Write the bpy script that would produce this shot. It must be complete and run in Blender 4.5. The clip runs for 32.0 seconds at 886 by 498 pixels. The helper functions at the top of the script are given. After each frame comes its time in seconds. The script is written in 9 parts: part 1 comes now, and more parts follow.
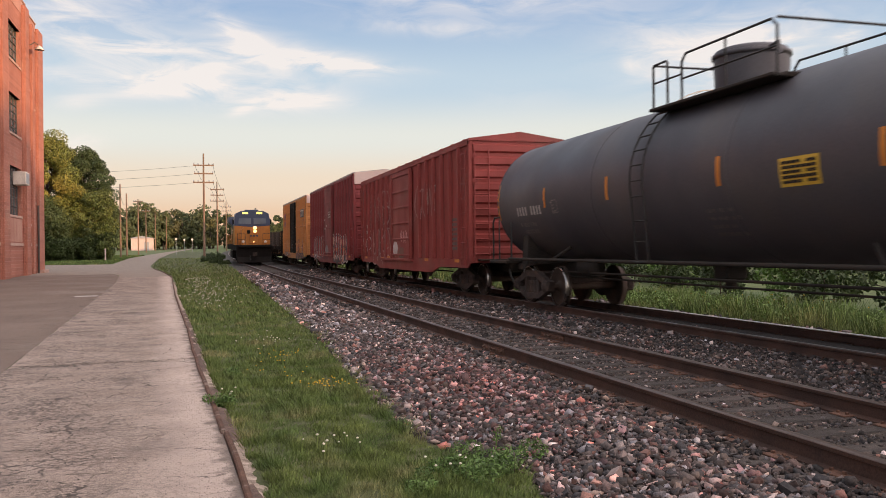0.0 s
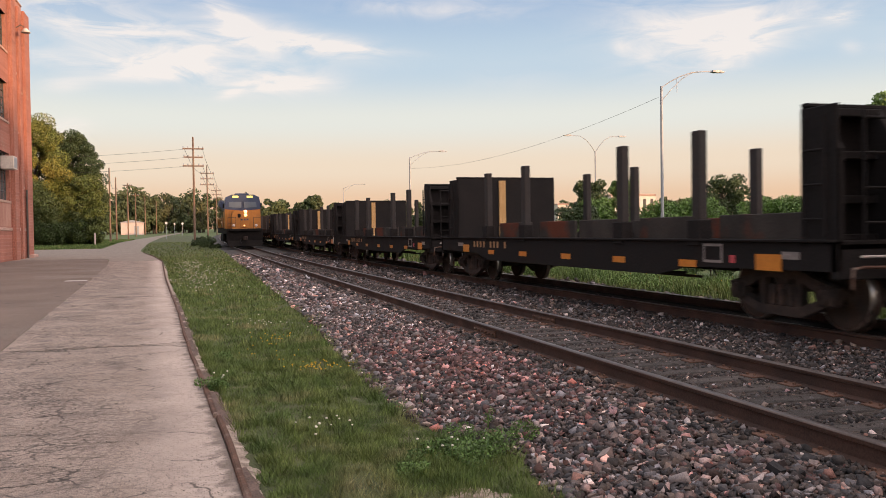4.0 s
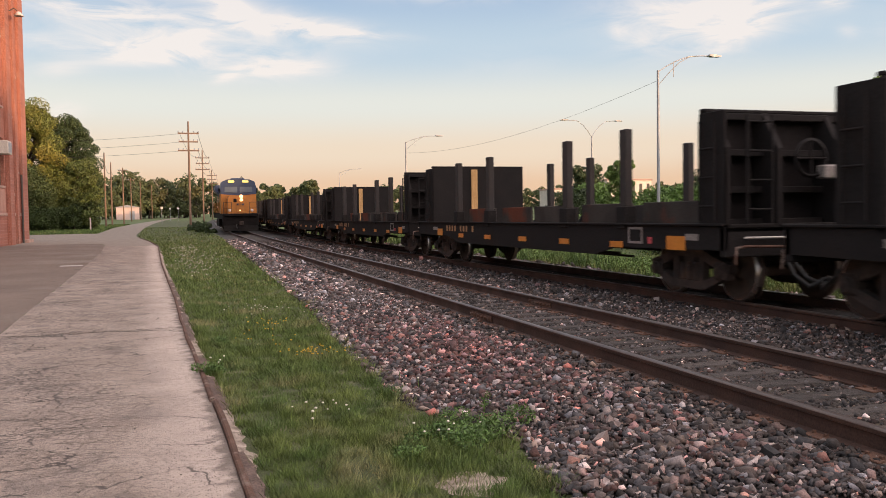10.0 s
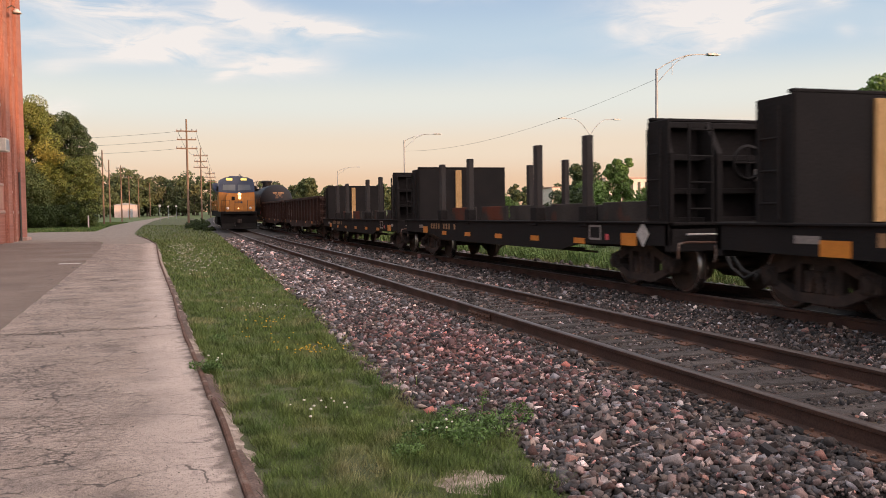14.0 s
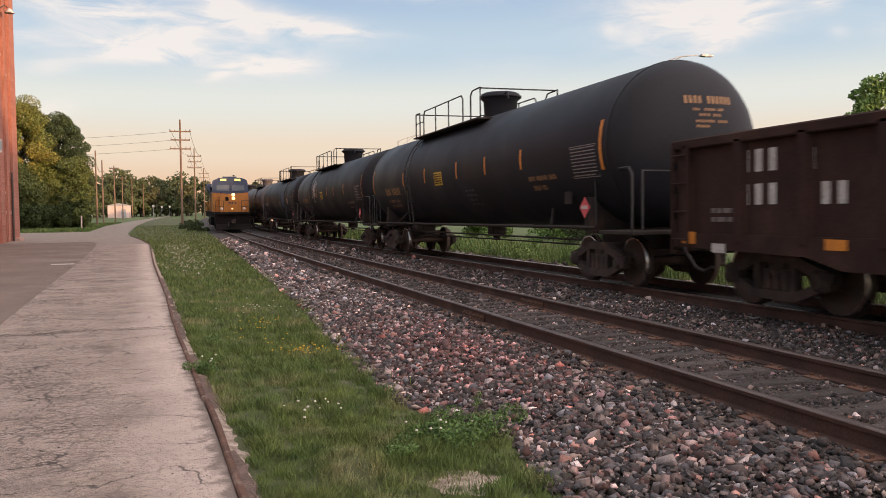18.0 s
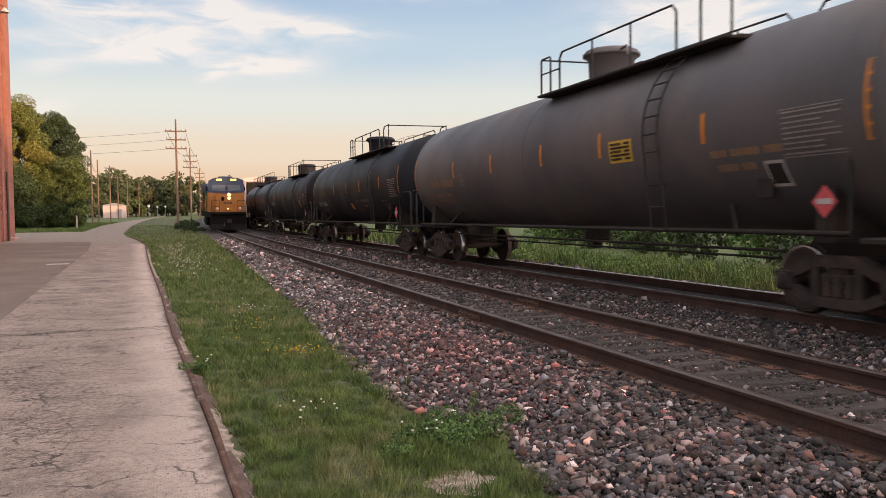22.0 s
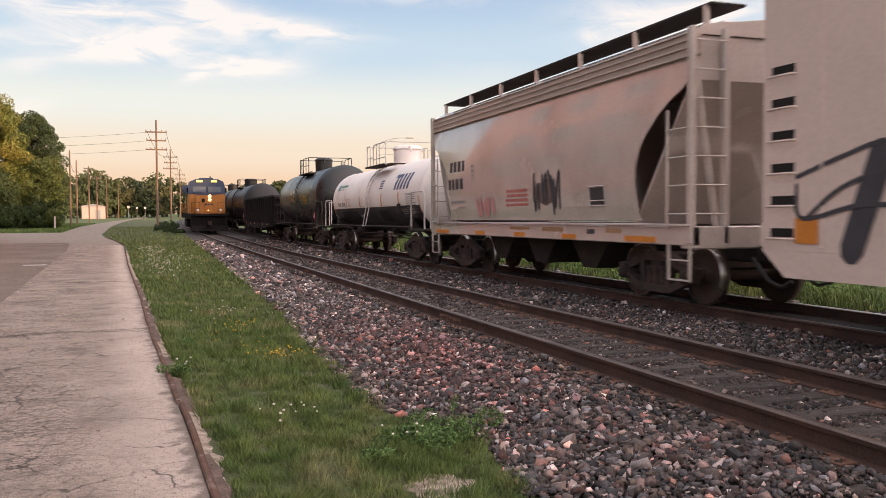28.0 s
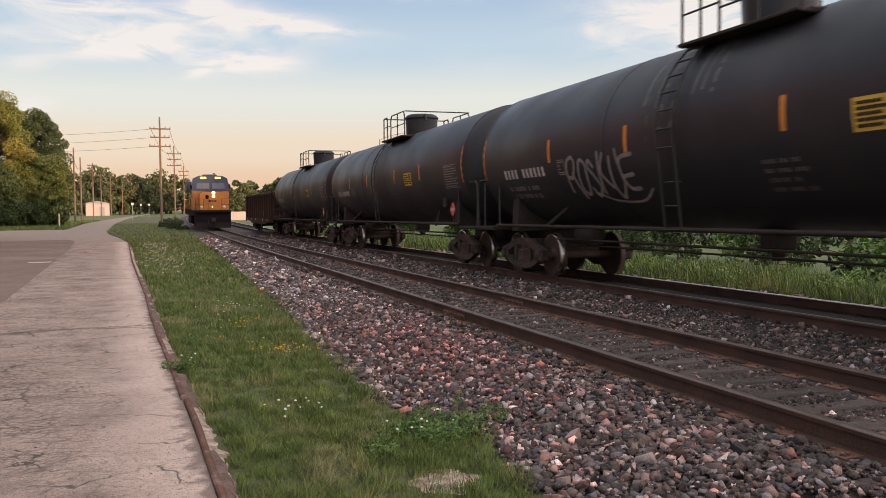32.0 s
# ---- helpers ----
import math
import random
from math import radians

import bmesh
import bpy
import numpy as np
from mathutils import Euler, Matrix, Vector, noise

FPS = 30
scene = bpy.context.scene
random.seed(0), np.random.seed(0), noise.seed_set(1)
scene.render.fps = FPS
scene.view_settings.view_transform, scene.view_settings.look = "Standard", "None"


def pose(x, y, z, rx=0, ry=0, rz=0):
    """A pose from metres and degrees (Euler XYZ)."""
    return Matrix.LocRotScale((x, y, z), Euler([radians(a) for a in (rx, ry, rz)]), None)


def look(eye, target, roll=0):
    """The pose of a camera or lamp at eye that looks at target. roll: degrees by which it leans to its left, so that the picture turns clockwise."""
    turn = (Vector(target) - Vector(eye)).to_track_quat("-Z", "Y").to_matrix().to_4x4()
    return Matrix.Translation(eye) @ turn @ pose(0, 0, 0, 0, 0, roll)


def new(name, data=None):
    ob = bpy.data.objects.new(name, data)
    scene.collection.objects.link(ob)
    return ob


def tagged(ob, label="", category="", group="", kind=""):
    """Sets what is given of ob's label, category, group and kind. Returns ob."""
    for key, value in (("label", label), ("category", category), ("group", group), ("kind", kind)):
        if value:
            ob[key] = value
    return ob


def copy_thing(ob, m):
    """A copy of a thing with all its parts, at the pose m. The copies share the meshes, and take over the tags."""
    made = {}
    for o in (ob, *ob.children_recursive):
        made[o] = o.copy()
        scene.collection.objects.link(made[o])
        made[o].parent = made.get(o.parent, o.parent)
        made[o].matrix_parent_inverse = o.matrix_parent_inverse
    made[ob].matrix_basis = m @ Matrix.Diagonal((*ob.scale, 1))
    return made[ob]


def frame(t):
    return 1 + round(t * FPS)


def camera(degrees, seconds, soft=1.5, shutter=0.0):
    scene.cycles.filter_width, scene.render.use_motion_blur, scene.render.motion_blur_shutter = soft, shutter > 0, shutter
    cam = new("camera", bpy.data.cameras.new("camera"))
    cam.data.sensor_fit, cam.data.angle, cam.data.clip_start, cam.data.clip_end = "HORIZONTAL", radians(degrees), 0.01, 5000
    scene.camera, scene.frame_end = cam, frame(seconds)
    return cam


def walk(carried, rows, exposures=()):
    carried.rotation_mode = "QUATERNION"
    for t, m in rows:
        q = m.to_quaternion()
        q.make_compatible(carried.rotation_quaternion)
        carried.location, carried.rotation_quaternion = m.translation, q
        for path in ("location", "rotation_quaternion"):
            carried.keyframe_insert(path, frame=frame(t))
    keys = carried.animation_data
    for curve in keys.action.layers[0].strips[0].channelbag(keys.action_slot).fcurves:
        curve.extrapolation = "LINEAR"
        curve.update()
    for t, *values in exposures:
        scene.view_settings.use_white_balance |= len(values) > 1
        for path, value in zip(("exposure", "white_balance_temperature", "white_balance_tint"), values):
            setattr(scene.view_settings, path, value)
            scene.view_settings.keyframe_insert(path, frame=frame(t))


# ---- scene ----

# ---- camera: held by hand, standing on the path ----
EYE = (0.0, 0.0, 1.62)
cam = camera(55.5, 32.0, soft=0.75, shutter=0.16)
walk(cam, [(t, pose(*EYE, rx, 0, rz) @ pose(0, 0, 0, 0, 0, roll)) for t, rx, rz, roll in (
    (0, 89.950, -16.402, -0.590), (0.5, 89.877, -16.407, -0.612), (1, 89.755, -16.427, -0.643), (1.5, 89.574, -16.505, -0.730),
    (2, 89.328, -16.608, -0.746), (2.5, 89.108, -16.631, -0.758), (3, 89.009, -16.702, -0.777), (3.5, 88.909, -16.843, -0.823),
    (5.5, 88.510, -17.253, -0.768), (6, 88.504, -17.267, -0.831), (6.5, 88.431, -17.320, -0.817), (7, 88.288, -17.420, -0.704),
    (7.5, 88.132, -17.389, -0.741), (8, 88.014, -17.268, -0.742), (8.5, 87.888, -17.121, -0.778), (9, 87.745, -17.017, -0.855),
    (9.5, 87.745, -17.119, -0.844), (10, 87.747, -17.229, -0.845), (10.5, 87.637, -17.327, -0.782), (11, 87.674, -17.322, -0.704),
    (11.5, 87.753, -17.298, -0.686), (12, 87.696, -17.309, -0.786), (12.5, 87.634, -17.313, -0.786), (13, 87.584, -17.351, -0.763),
    (13.5, 87.628, -17.366, -0.698), (14, 87.624, -17.345, -0.769), (14.5, 87.569, -17.394, -0.840), (16.5, 87.487, -17.723, -0.946),
    (17, 87.584, -17.791, -0.860), (17.5, 87.629, -17.792, -0.854), (18, 87.663, -17.742, -0.735), (18.5, 87.740, -17.749, -0.631),
    (19, 87.748, -17.856, -0.628), (19.5, 87.695, -17.879, -0.622), (20, 87.665, -17.923, -0.664), (20.5, 87.698, -17.994, -0.586),
    (21, 87.787, -18.042, -0.520), (21.5, 87.681, -18.073, -0.574), (22, 87.667, -18.014, -0.685), (22.5, 87.814, -18.116, -0.609),
    (23, 87.911, -18.215, -0.517), (23.5, 87.935, -18.214, -0.531), (24, 87.918, -18.189, -0.538), (24.5, 87.967, -18.265, -0.492),
    (25, 87.938, -18.316, -0.405), (25.5, 87.887, -18.381, -0.393), (27.5, 87.887, -19.134, -0.315), (28, 87.881, -19.273, -0.287),
    (28.5, 88.030, -19.355, -0.210), (29, 88.076, -19.392, -0.205), (29.5, 87.922, -19.240, -0.253), (30, 87.786, -19.071, -0.243),
    (30.5, 87.702, -19.049, -0.318), (31, 87.640, -19.052, -0.456), (31.5, 87.605, -19.060, -0.493), (32, 87.578, -19.015, -0.537),
     )],
     exposures=[(0.0, 0.0), (25.5, 0.0), (27.5, 0.15), (28.5, 0.1), (29.5, 0.0), (32.0, 0.0)])

# ---- dusk light: a low sun behind, most of the place in shade ----
SUN_AZ, SUN_EL = 140.0, 3.2          # degrees clockwise from +y, degrees up
world = bpy.data.worlds.new("dusk_sky")
scene.world = world
world.use_nodes = True


def build_world(nt):
    nt.nodes.clear()
    N, L = nt.nodes.new, nt.links.new
    out, bg = N("ShaderNodeOutputWorld"), N("ShaderNodeBackground")
    sky = N("ShaderNodeTexSky")
    sky.sky_type, sky.sun_disc = "NISHITA", False
    sky.sun_elevation, sky.sun_rotation = radians(SUN_EL), radians(SUN_AZ)
    sky.air_density, sky.dust_density = 1.2, 2.0
    tc, sep = N("ShaderNodeTexCoord"), N("ShaderNodeSeparateXYZ")
    L(tc.outputs["Generated"], sep.inputs[0])
    ramp = N("ShaderNodeValToRGB")
    ramp.color_ramp.interpolation = "EASE"
    stops = ((0.0, (0.72, 0.43, 0.26)), (0.03, (0.94, 0.64, 0.43)), (0.075, (0.97, 0.80, 0.63)), (0.13, (0.885, 0.895, 0.84)),
             (0.19, (0.60, 0.735, 0.86)), (0.29, (0.34, 0.50, 0.76)), (0.5, (0.66, 0.72, 0.82)), (1.0, (1.2, 1.2, 1.28)))
    els = ramp.color_ramp.elements
    while len(els) < len(stops):
        els.new(0.5)
    for e, (p, c) in zip(els, stops):
        e.position, e.color = p, (*c, 1)
    L(sep.outputs["Z"], ramp.inputs[0])
    # thin high clouds: long soft streaks broken up by noise
    def math_node(op, *ins):
        n = N("ShaderNodeMath"); n.operation = op
        for i, v in enumerate(ins):
            if isinstance(v, (int, float)):
                n.inputs[i].default_value = v
            else:
                L(v, n.inputs[i])
        return n.outputs[0]

    az = math_node("ARCTAN2", sep.outputs["X"], sep.outputs["Y"])
    el = math_node("ARCSINE", sep.outputs["Z"])
    pos = N("ShaderNodeCombineXYZ")
    L(math_node("MULTIPLY", az, 5.0), pos.inputs[0]); L(math_node("MULTIPLY", el, 17.0), pos.inputs[1])
    mp = N("ShaderNodeMapping"); mp.inputs["Rotation"].default_value = (0, 0, radians(14))
    L(pos.outputs[0], mp.inputs[0])
    nz = N("ShaderNodeTexNoise")
    nz.inputs["Scale"].default_value, nz.inputs["Detail"].default_value = 2.4, 10
    nz.inputs["Roughness"].default_value, nz.inputs["Distortion"].default_value = 0.60, 0.7
    L(mp.outputs[0], nz.inputs["Vector"])
    total = None
    for a0, e0, la, le, tilt, amt in CLOUDS:
        da, de = math_node("SUBTRACT", az, radians(a0)), math_node("SUBTRACT", el, radians(e0))
        c, s_ = math.cos(radians(tilt)), math.sin(radians(tilt))
        u = math_node("DIVIDE", math_node("ADD", math_node("MULTIPLY", da, c), math_node("MULTIPLY", de, s_)), radians(la))
        v = math_node("DIVIDE", math_node("SUBTRACT", math_node("MULTIPLY", de, c), math_node("MULTIPLY", da, s_)), radians(le))
        q = math_node("ADD", math_node("MULTIPLY", u, u), math_node("MULTIPLY", v, v))
        g = math_node("MULTIPLY", math_node("EXPONENT", math_node("MULTIPLY", q, -1.0)), amt)
        total = g if total is None else math_node("ADD", total, g)
    cr = N("ShaderNodeMapRange")
    cr.inputs["From Min"].default_value, cr.inputs["From Max"].default_value = 0.33, 0.62
    cr.inputs["To Min"].default_value = 0.1
    L(nz.outputs["Fac"], cr.inputs["Value"])
    fac = math_node("MINIMUM", math_node("MULTIPLY", math_node("MULTIPLY", cr.outputs[0], total), 1.0), 0.85)
    cmix = N("ShaderNodeMix"); cmix.data_type = "RGBA"
    L(fac, cmix.inputs["Factor"]); L(ramp.outputs[0], cmix.inputs["A"])
    cmix.inputs["B"].default_value = (1.08, 0.98, 0.925, 1)
    smul = N("ShaderNodeVectorMath"); smul.operation = "SCALE"; smul.inputs["Scale"].default_value = 0.10
    L(sky.outputs[0], smul.inputs[0])
    add = N("ShaderNodeMix"); add.data_type = "RGBA"; add.inputs["Factor"].default_value = 0.12
    L(cmix.outputs["Result"], add.inputs["A"]); L(smul.outputs[0], add.inputs["B"])
    # the wide sunset glow round the sun, behind the camera
    dot = N("ShaderNodeVectorMath"); dot.operation = "DOT_PRODUCT"
    az = radians(SUN_AZ)
    dot.inputs[1].default_value = (math.sin(az) * 0.96, math.cos(az) * 0.96, 0.28)
    L(tc.outputs["Generated"], dot.inputs[0])
    gl = N("ShaderNodeMapRange"); gl.interpolation_type = "SMOOTHSTEP"
    gl.inputs["From Min"].default_value, gl.inputs["From Max"].default_value = 0.0, 1.0
    L(dot.outputs["Value"], gl.inputs["Value"])
    gcol = N("ShaderNodeVectorMath"); gcol.operation = "SCALE"
    gcol.inputs[0].default_value = (2.0, 1.52, 1.33)
    L(gl.outputs[0], gcol.inputs["Scale"])
    sumv = N("ShaderNodeVectorMath"); sumv.operation = "ADD"
    L(add.outputs["Result"], sumv.inputs[0]); L(gcol.outputs[0], sumv.inputs[1])
    L(sumv.outputs[0], bg.inputs["Color"])
    bg.inputs["Strength"].default_value = 1.0
    L(bg.outputs[0], out.inputs["Surface"])


# azimuth, elevation, half length, half width, tilt, strength
CLOUDS = ((3.14, 13.74, 2.03, 0.62, -34.7, 1.30),
          (8.06, 12.40, 3.52, 0.50, -3.3, 1.30),
          (11.68, 12.13, 2.78, 0.23, -4.6, 1.00),
          (-4.49, 12.75, 4.39, 1.00, -9.5, 0.75),
          (-6.09, 10.52, 2.90, 0.54, -4.4, 0.95),
          (-1.28, 10.83, 3.04, 0.54, 14.1, 1.30),
          (0.06, 10.35, 2.36, 0.38, 10.3, 1.10),
          (3.38, 9.47, 0.97, 0.35, 26.4, 1.30),
          (6.61, 9.84, 2.89, 0.52, 0.3, 0.75),
          (2.15, 10.05, 1.72, 0.62, -12.4, 0.75),
          (6.18, 10.93, 3.26, 1.46, -17.0, 0.45),
          (-6.98, 9.35, 1.53, 0.46, 7.4, 0.60),
          (-6.90, 6.80, 1.38, 0.54, 6.8, 0.90),
          (2.63, 13.29, 3.05, 1.54, -3.7, 0.55),
          (36.28, 11.05, 2.48, 0.85, 12.5, 0.85),
          (36.05, 12.51, 3.87, 1.15, -0.3, 0.60),
          (36.14, 11.26, 0.97, 0.92, 0.1, 0.65),
          (42.33, 12.57, 0.89, 0.46, 3.3, 1.00),
          (42.96, 10.71, 0.62, 0.38, -20.3, 0.40),
          (29.09, 11.92, 0.70, 0.54, -60.6, 0.45),
          (31.53, 12.02, 4.74, 2.31, -22.1, 0.35),
          (15.99, 14.62, 5.40, 0.54, -3.2, 0.50),
          (21.60, 9.97, 3.60, 1.15, 1.2, 0.12),
          (-13.50, 10.21, 2.43, 0.77, -9.3, 0.90),
          (-8.85, 15.29, 8.02, 1.73, 8.3, 0.80),
          (17.90, 17.37, 10.68, 1.92, -2.7, 0.80),
          (49.70, 11.10, 3.83, 1.15, 2.9, 0.90),
          (-4.0, 13.2, 6.5, 1.3, -11.0, 0.55),
          (-3.5, 11.2, 6.0, 0.8, -4.0, 0.60),
          (7.5, 12.6, 5.0, 0.9, -8.0, 0.60),
          (5.0, 9.9, 4.5, 0.9, 4.0, 0.45),
          (36.0, 13.2, 6.0, 1.6, 3.0, 0.75),
          (33.5, 11.9, 3.5, 1.1, 14.0, 0.60))
build_world(world.node_tree)
lamp = bpy.data.lights.new("sun", "SUN")
lamp.energy, lamp.angle, lamp.color = 4.5, radians(0.6), (1.0, 0.58, 0.30)
sun = new("sun", lamp)
a, e = radians(SUN_AZ), radians(SUN_EL)
sun.matrix_world = look((0, 0, 60), (-math.sin(a) * 100, -math.cos(a) * 100, 60 - 100 * math.tan(e)))


# ---- materials ----
def surf(name, c1, c2, rough=0.8, metal=0.0, scale=1.5, fine=40.0, bump=0.25, grain=0.35, third=None, third_at=(0.58, 0.7), third_scale=0.7,
         rand=0.0, island=0.0, stretch=(1, 1, 1), spec=0.5, glow=0.0):
    m = bpy.data.materials.new(name)
    m.use_nodes = True
    nt = m.node_tree
    N, L = nt.nodes.new, nt.links.new
    b = nt.nodes["Principled BSDF"]
    tc, mp = N("ShaderNodeTexCoord"), N("ShaderNodeMapping")
    mp.inputs["Scale"].default_value = stretch
    L(tc.outputs["Object"], mp.inputs[0])

    def noise_at(s, detail=5, off=0.0):
        n = N("ShaderNodeTexNoise")
        n.inputs["Scale"].default_value, n.inputs["Detail"].default_value = s, detail
        if off:
            v = N("ShaderNodeVectorMath"); v.operation = "ADD"; v.inputs[1].default_value = (off, off, off)
            L(mp.outputs[0], v.inputs[0]); L(v.outputs[0], n.inputs["Vector"])
        else:
            L(mp.outputs[0], n.inputs["Vector"])
        return n

    def ranged(src, lo, hi, a=0.0, z=1.0):
        r = N("ShaderNodeMapRange")
        r.inputs["From Min"].default_value, r.inputs["From Max"].default_value = lo, hi
        r.inputs["To Min"].default_value, r.inputs["To Max"].default_value = a, z
        L(src, r.inputs["Value"])
        return r.outputs[0]

    def mixed(fac, A, B, how="MIX"):
        x = N("ShaderNodeMix"); x.data_type, x.blend_type = "RGBA", how
        for sock, val in (("Factor", fac), ("A", A), ("B", B)):
            if isinstance(val, (int, float)):
                x.inputs[sock].default_value = val
            elif isinstance(val, tuple):
                x.inputs[sock].default_value = (*val, 1)
            else:
                L(val, x.inputs[sock])
        return x.outputs["Result"]

    n1, n2 = noise_at(scale), noise_at(fine, 3, 7.3)
    col = mixed(ranged(n1.outputs["Fac"], 0.35, 0.65), c1, c2)
    if third:
        n3 = noise_at(third_scale, 7, 3.1)
        col = mixed(ranged(n3.outputs["Fac"], *third_at), col, third)
    g = ranged(n2.outputs["Fac"], 0.3, 0.7, 1 - grain, 1 + grain)
    if rand or island:
        src = N("ShaderNodeObjectInfo").outputs["Random"] if rand else N("ShaderNodeNewGeometry").outputs["Random Per Island"]
        amt = rand or island
        if amt > 0.6:
            cr = N("ShaderNodeValToRGB")
            cr.color_ramp.elements.new(0.45); cr.color_ramp.elements.new(0.82)
            for e, v in zip(sorted(cr.color_ramp.elements, key=lambda q: q.position), (0.10, 0.25, 0.52, 1.75)):
                e.color = (v, v, v, 1)
            L(src, cr.inputs[0])
            mm = N("ShaderNodeMath"); mm.operation = "MULTIPLY"; mm.inputs[1].default_value = 2.6
            L(cr.outputs[0], mm.inputs[0]); r = mm.outputs[0]
        else:
            r = ranged(src, 0, 1, 1 - amt, 1 + amt)
        mm = N("ShaderNodeMath"); mm.operation = "MULTIPLY"
        L(g, mm.inputs[0]); L(r, mm.inputs[1]); g = mm.outputs[0]
    vs = N("ShaderNodeVectorMath"); vs.operation = "SCALE"
    L(col, vs.inputs[0]); L(g, vs.inputs["Scale"])
    L(vs.outputs[0], b.inputs["Base Color"])
    L(ranged(n1.outputs["Fac"], 0.3, 0.7, max(0.02, rough - 0.1), min(1, rough + 0.1)), b.inputs["Roughness"])
    b.inputs["Metallic"].default_value = metal
    b.inputs["Specular IOR Level"].default_value = spec
    if bump:
        bp = N("ShaderNodeBump")
        bp.inputs["Strength"].default_value, bp.inputs["Distance"].default_value = bump, 0.02
        L(n2.outputs["Fac"], bp.inputs["Height"]); L(bp.outputs[0], b.inputs["Normal"])
    if glow:
        b.inputs["Emission Color"].default_value = (*c1, 1)
        b.inputs["Emission Strength"].default_value = glow
    return m


def speckled(mat, dark_scale, dark, light_scale, light, crack_scale=0.0, edge=None):
    """Adds small dark and pale grains, hairline cracks and an optional dusted edge to a surface."""
    nt = mat.node_tree
    N, L = nt.nodes.new, nt.links.new
    b = nt.nodes["Principled BSDF"]
    tc = N("ShaderNodeTexCoord")
    cur = b.inputs["Base Color"].links[0].from_socket

    def rng_(src, lo, hi, a, z):
        r = N("ShaderNodeMapRange")
        for k, v in (("From Min", lo), ("From Max", hi), ("To Min", a), ("To Max", z)):
            r.inputs[k].default_value = v
        L(src, r.inputs["Value"])
        return r.outputs[0]

    def mul(x, y, op="MULTIPLY"):
        n = N("ShaderNodeMath"); n.operation = op
        for i, v in enumerate((x, y)):
            if isinstance(v, (int, float)):
                n.inputs[i].default_value = v
            else:
                L(v, n.inputs[i])
        return n.outputs[0]

    def blend(cur, fac, col):
        x = N("ShaderNodeMix"); x.data_type = "RGBA"
        L(fac, x.inputs["Factor"]); L(cur, x.inputs["A"]); x.inputs["B"].default_value = (*col, 1)
        return x.outputs["Result"]

    big = N("ShaderNodeTexNoise"); big.inputs["Scale"].default_value, big.inputs["Detail"].default_value = 1.1, 4
    L(tc.outputs["Object"], big.inputs["Vector"])
    if edge:
        at = N("ShaderNodeAttribute"); at.attribute_name = "across"
        fac = rng_(mul(at.outputs["Fac"], mul(mul(big.outputs["Fac"], 0.5, "SUBTRACT"), 0.22), "ADD"), 0.72, 0.92, 0.0, 0.85)
        cur = blend(cur, fac, edge)
    for scale, col, part_, size in ((dark_scale, dark, 0.45, 0.40), (light_scale, light, 0.6, 0.36)):
        v = N("ShaderNodeTexVoronoi"); v.inputs["Scale"].default_value = scale
        L(tc.outputs["Object"], v.inputs["Vector"])
        sep = N("ShaderNodeSeparateColor"); L(v.outputs["Color"], sep.inputs[0])
        fac = mul(rng_(v.outputs["Distance"], size * 0.6, size, 1.0, 0.0), rng_(sep.outputs[0], part_, part_ + 0.05, 0.0, 0.85))
        cur = blend(cur, fac, col)
    if crack_scale:
        w = N("ShaderNodeTexNoise"); w.inputs["Scale"].default_value, w.inputs["Detail"].default_value = 3.0, 6
        L(tc.outputs["Object"], w.inputs["Vector"])
        sc = N("ShaderNodeVectorMath"); sc.operation = "MULTIPLY_ADD"
        sc.inputs[1].default_value = (0.42, 0.42, 0.42)
        L(w.outputs["Color"], sc.inputs[0]); L(tc.outputs["Object"], sc.inputs[2])
        v = N("ShaderNodeTexVoronoi"); v.feature = "DISTANCE_TO_EDGE"; v.inputs["Scale"].default_value = crack_scale
        mp = N("ShaderNodeMapping"); mp.inputs["Scale"].default_value = (0.55, 1.5, 1.0)
        L(sc.outputs[0], mp.inputs[0]); L(mp.outputs[0], v.inputs["Vector"])
        gate = N("ShaderNodeTexNoise"); gate.inputs["Scale"].default_value = 1.7
        L(tc.outputs["Object"], gate.inputs["Vector"])
        fac = mul(rng_(v.outputs["Distance"], 0.004, 0.014, 1.0, 0.0), rng_(gate.outputs["Fac"], 0.46, 0.56, 0.0, 0.9))
        cur = blend(cur, fac, (0.055, 0.043, 0.036))
    L(cur, b.inputs["Base Color"])


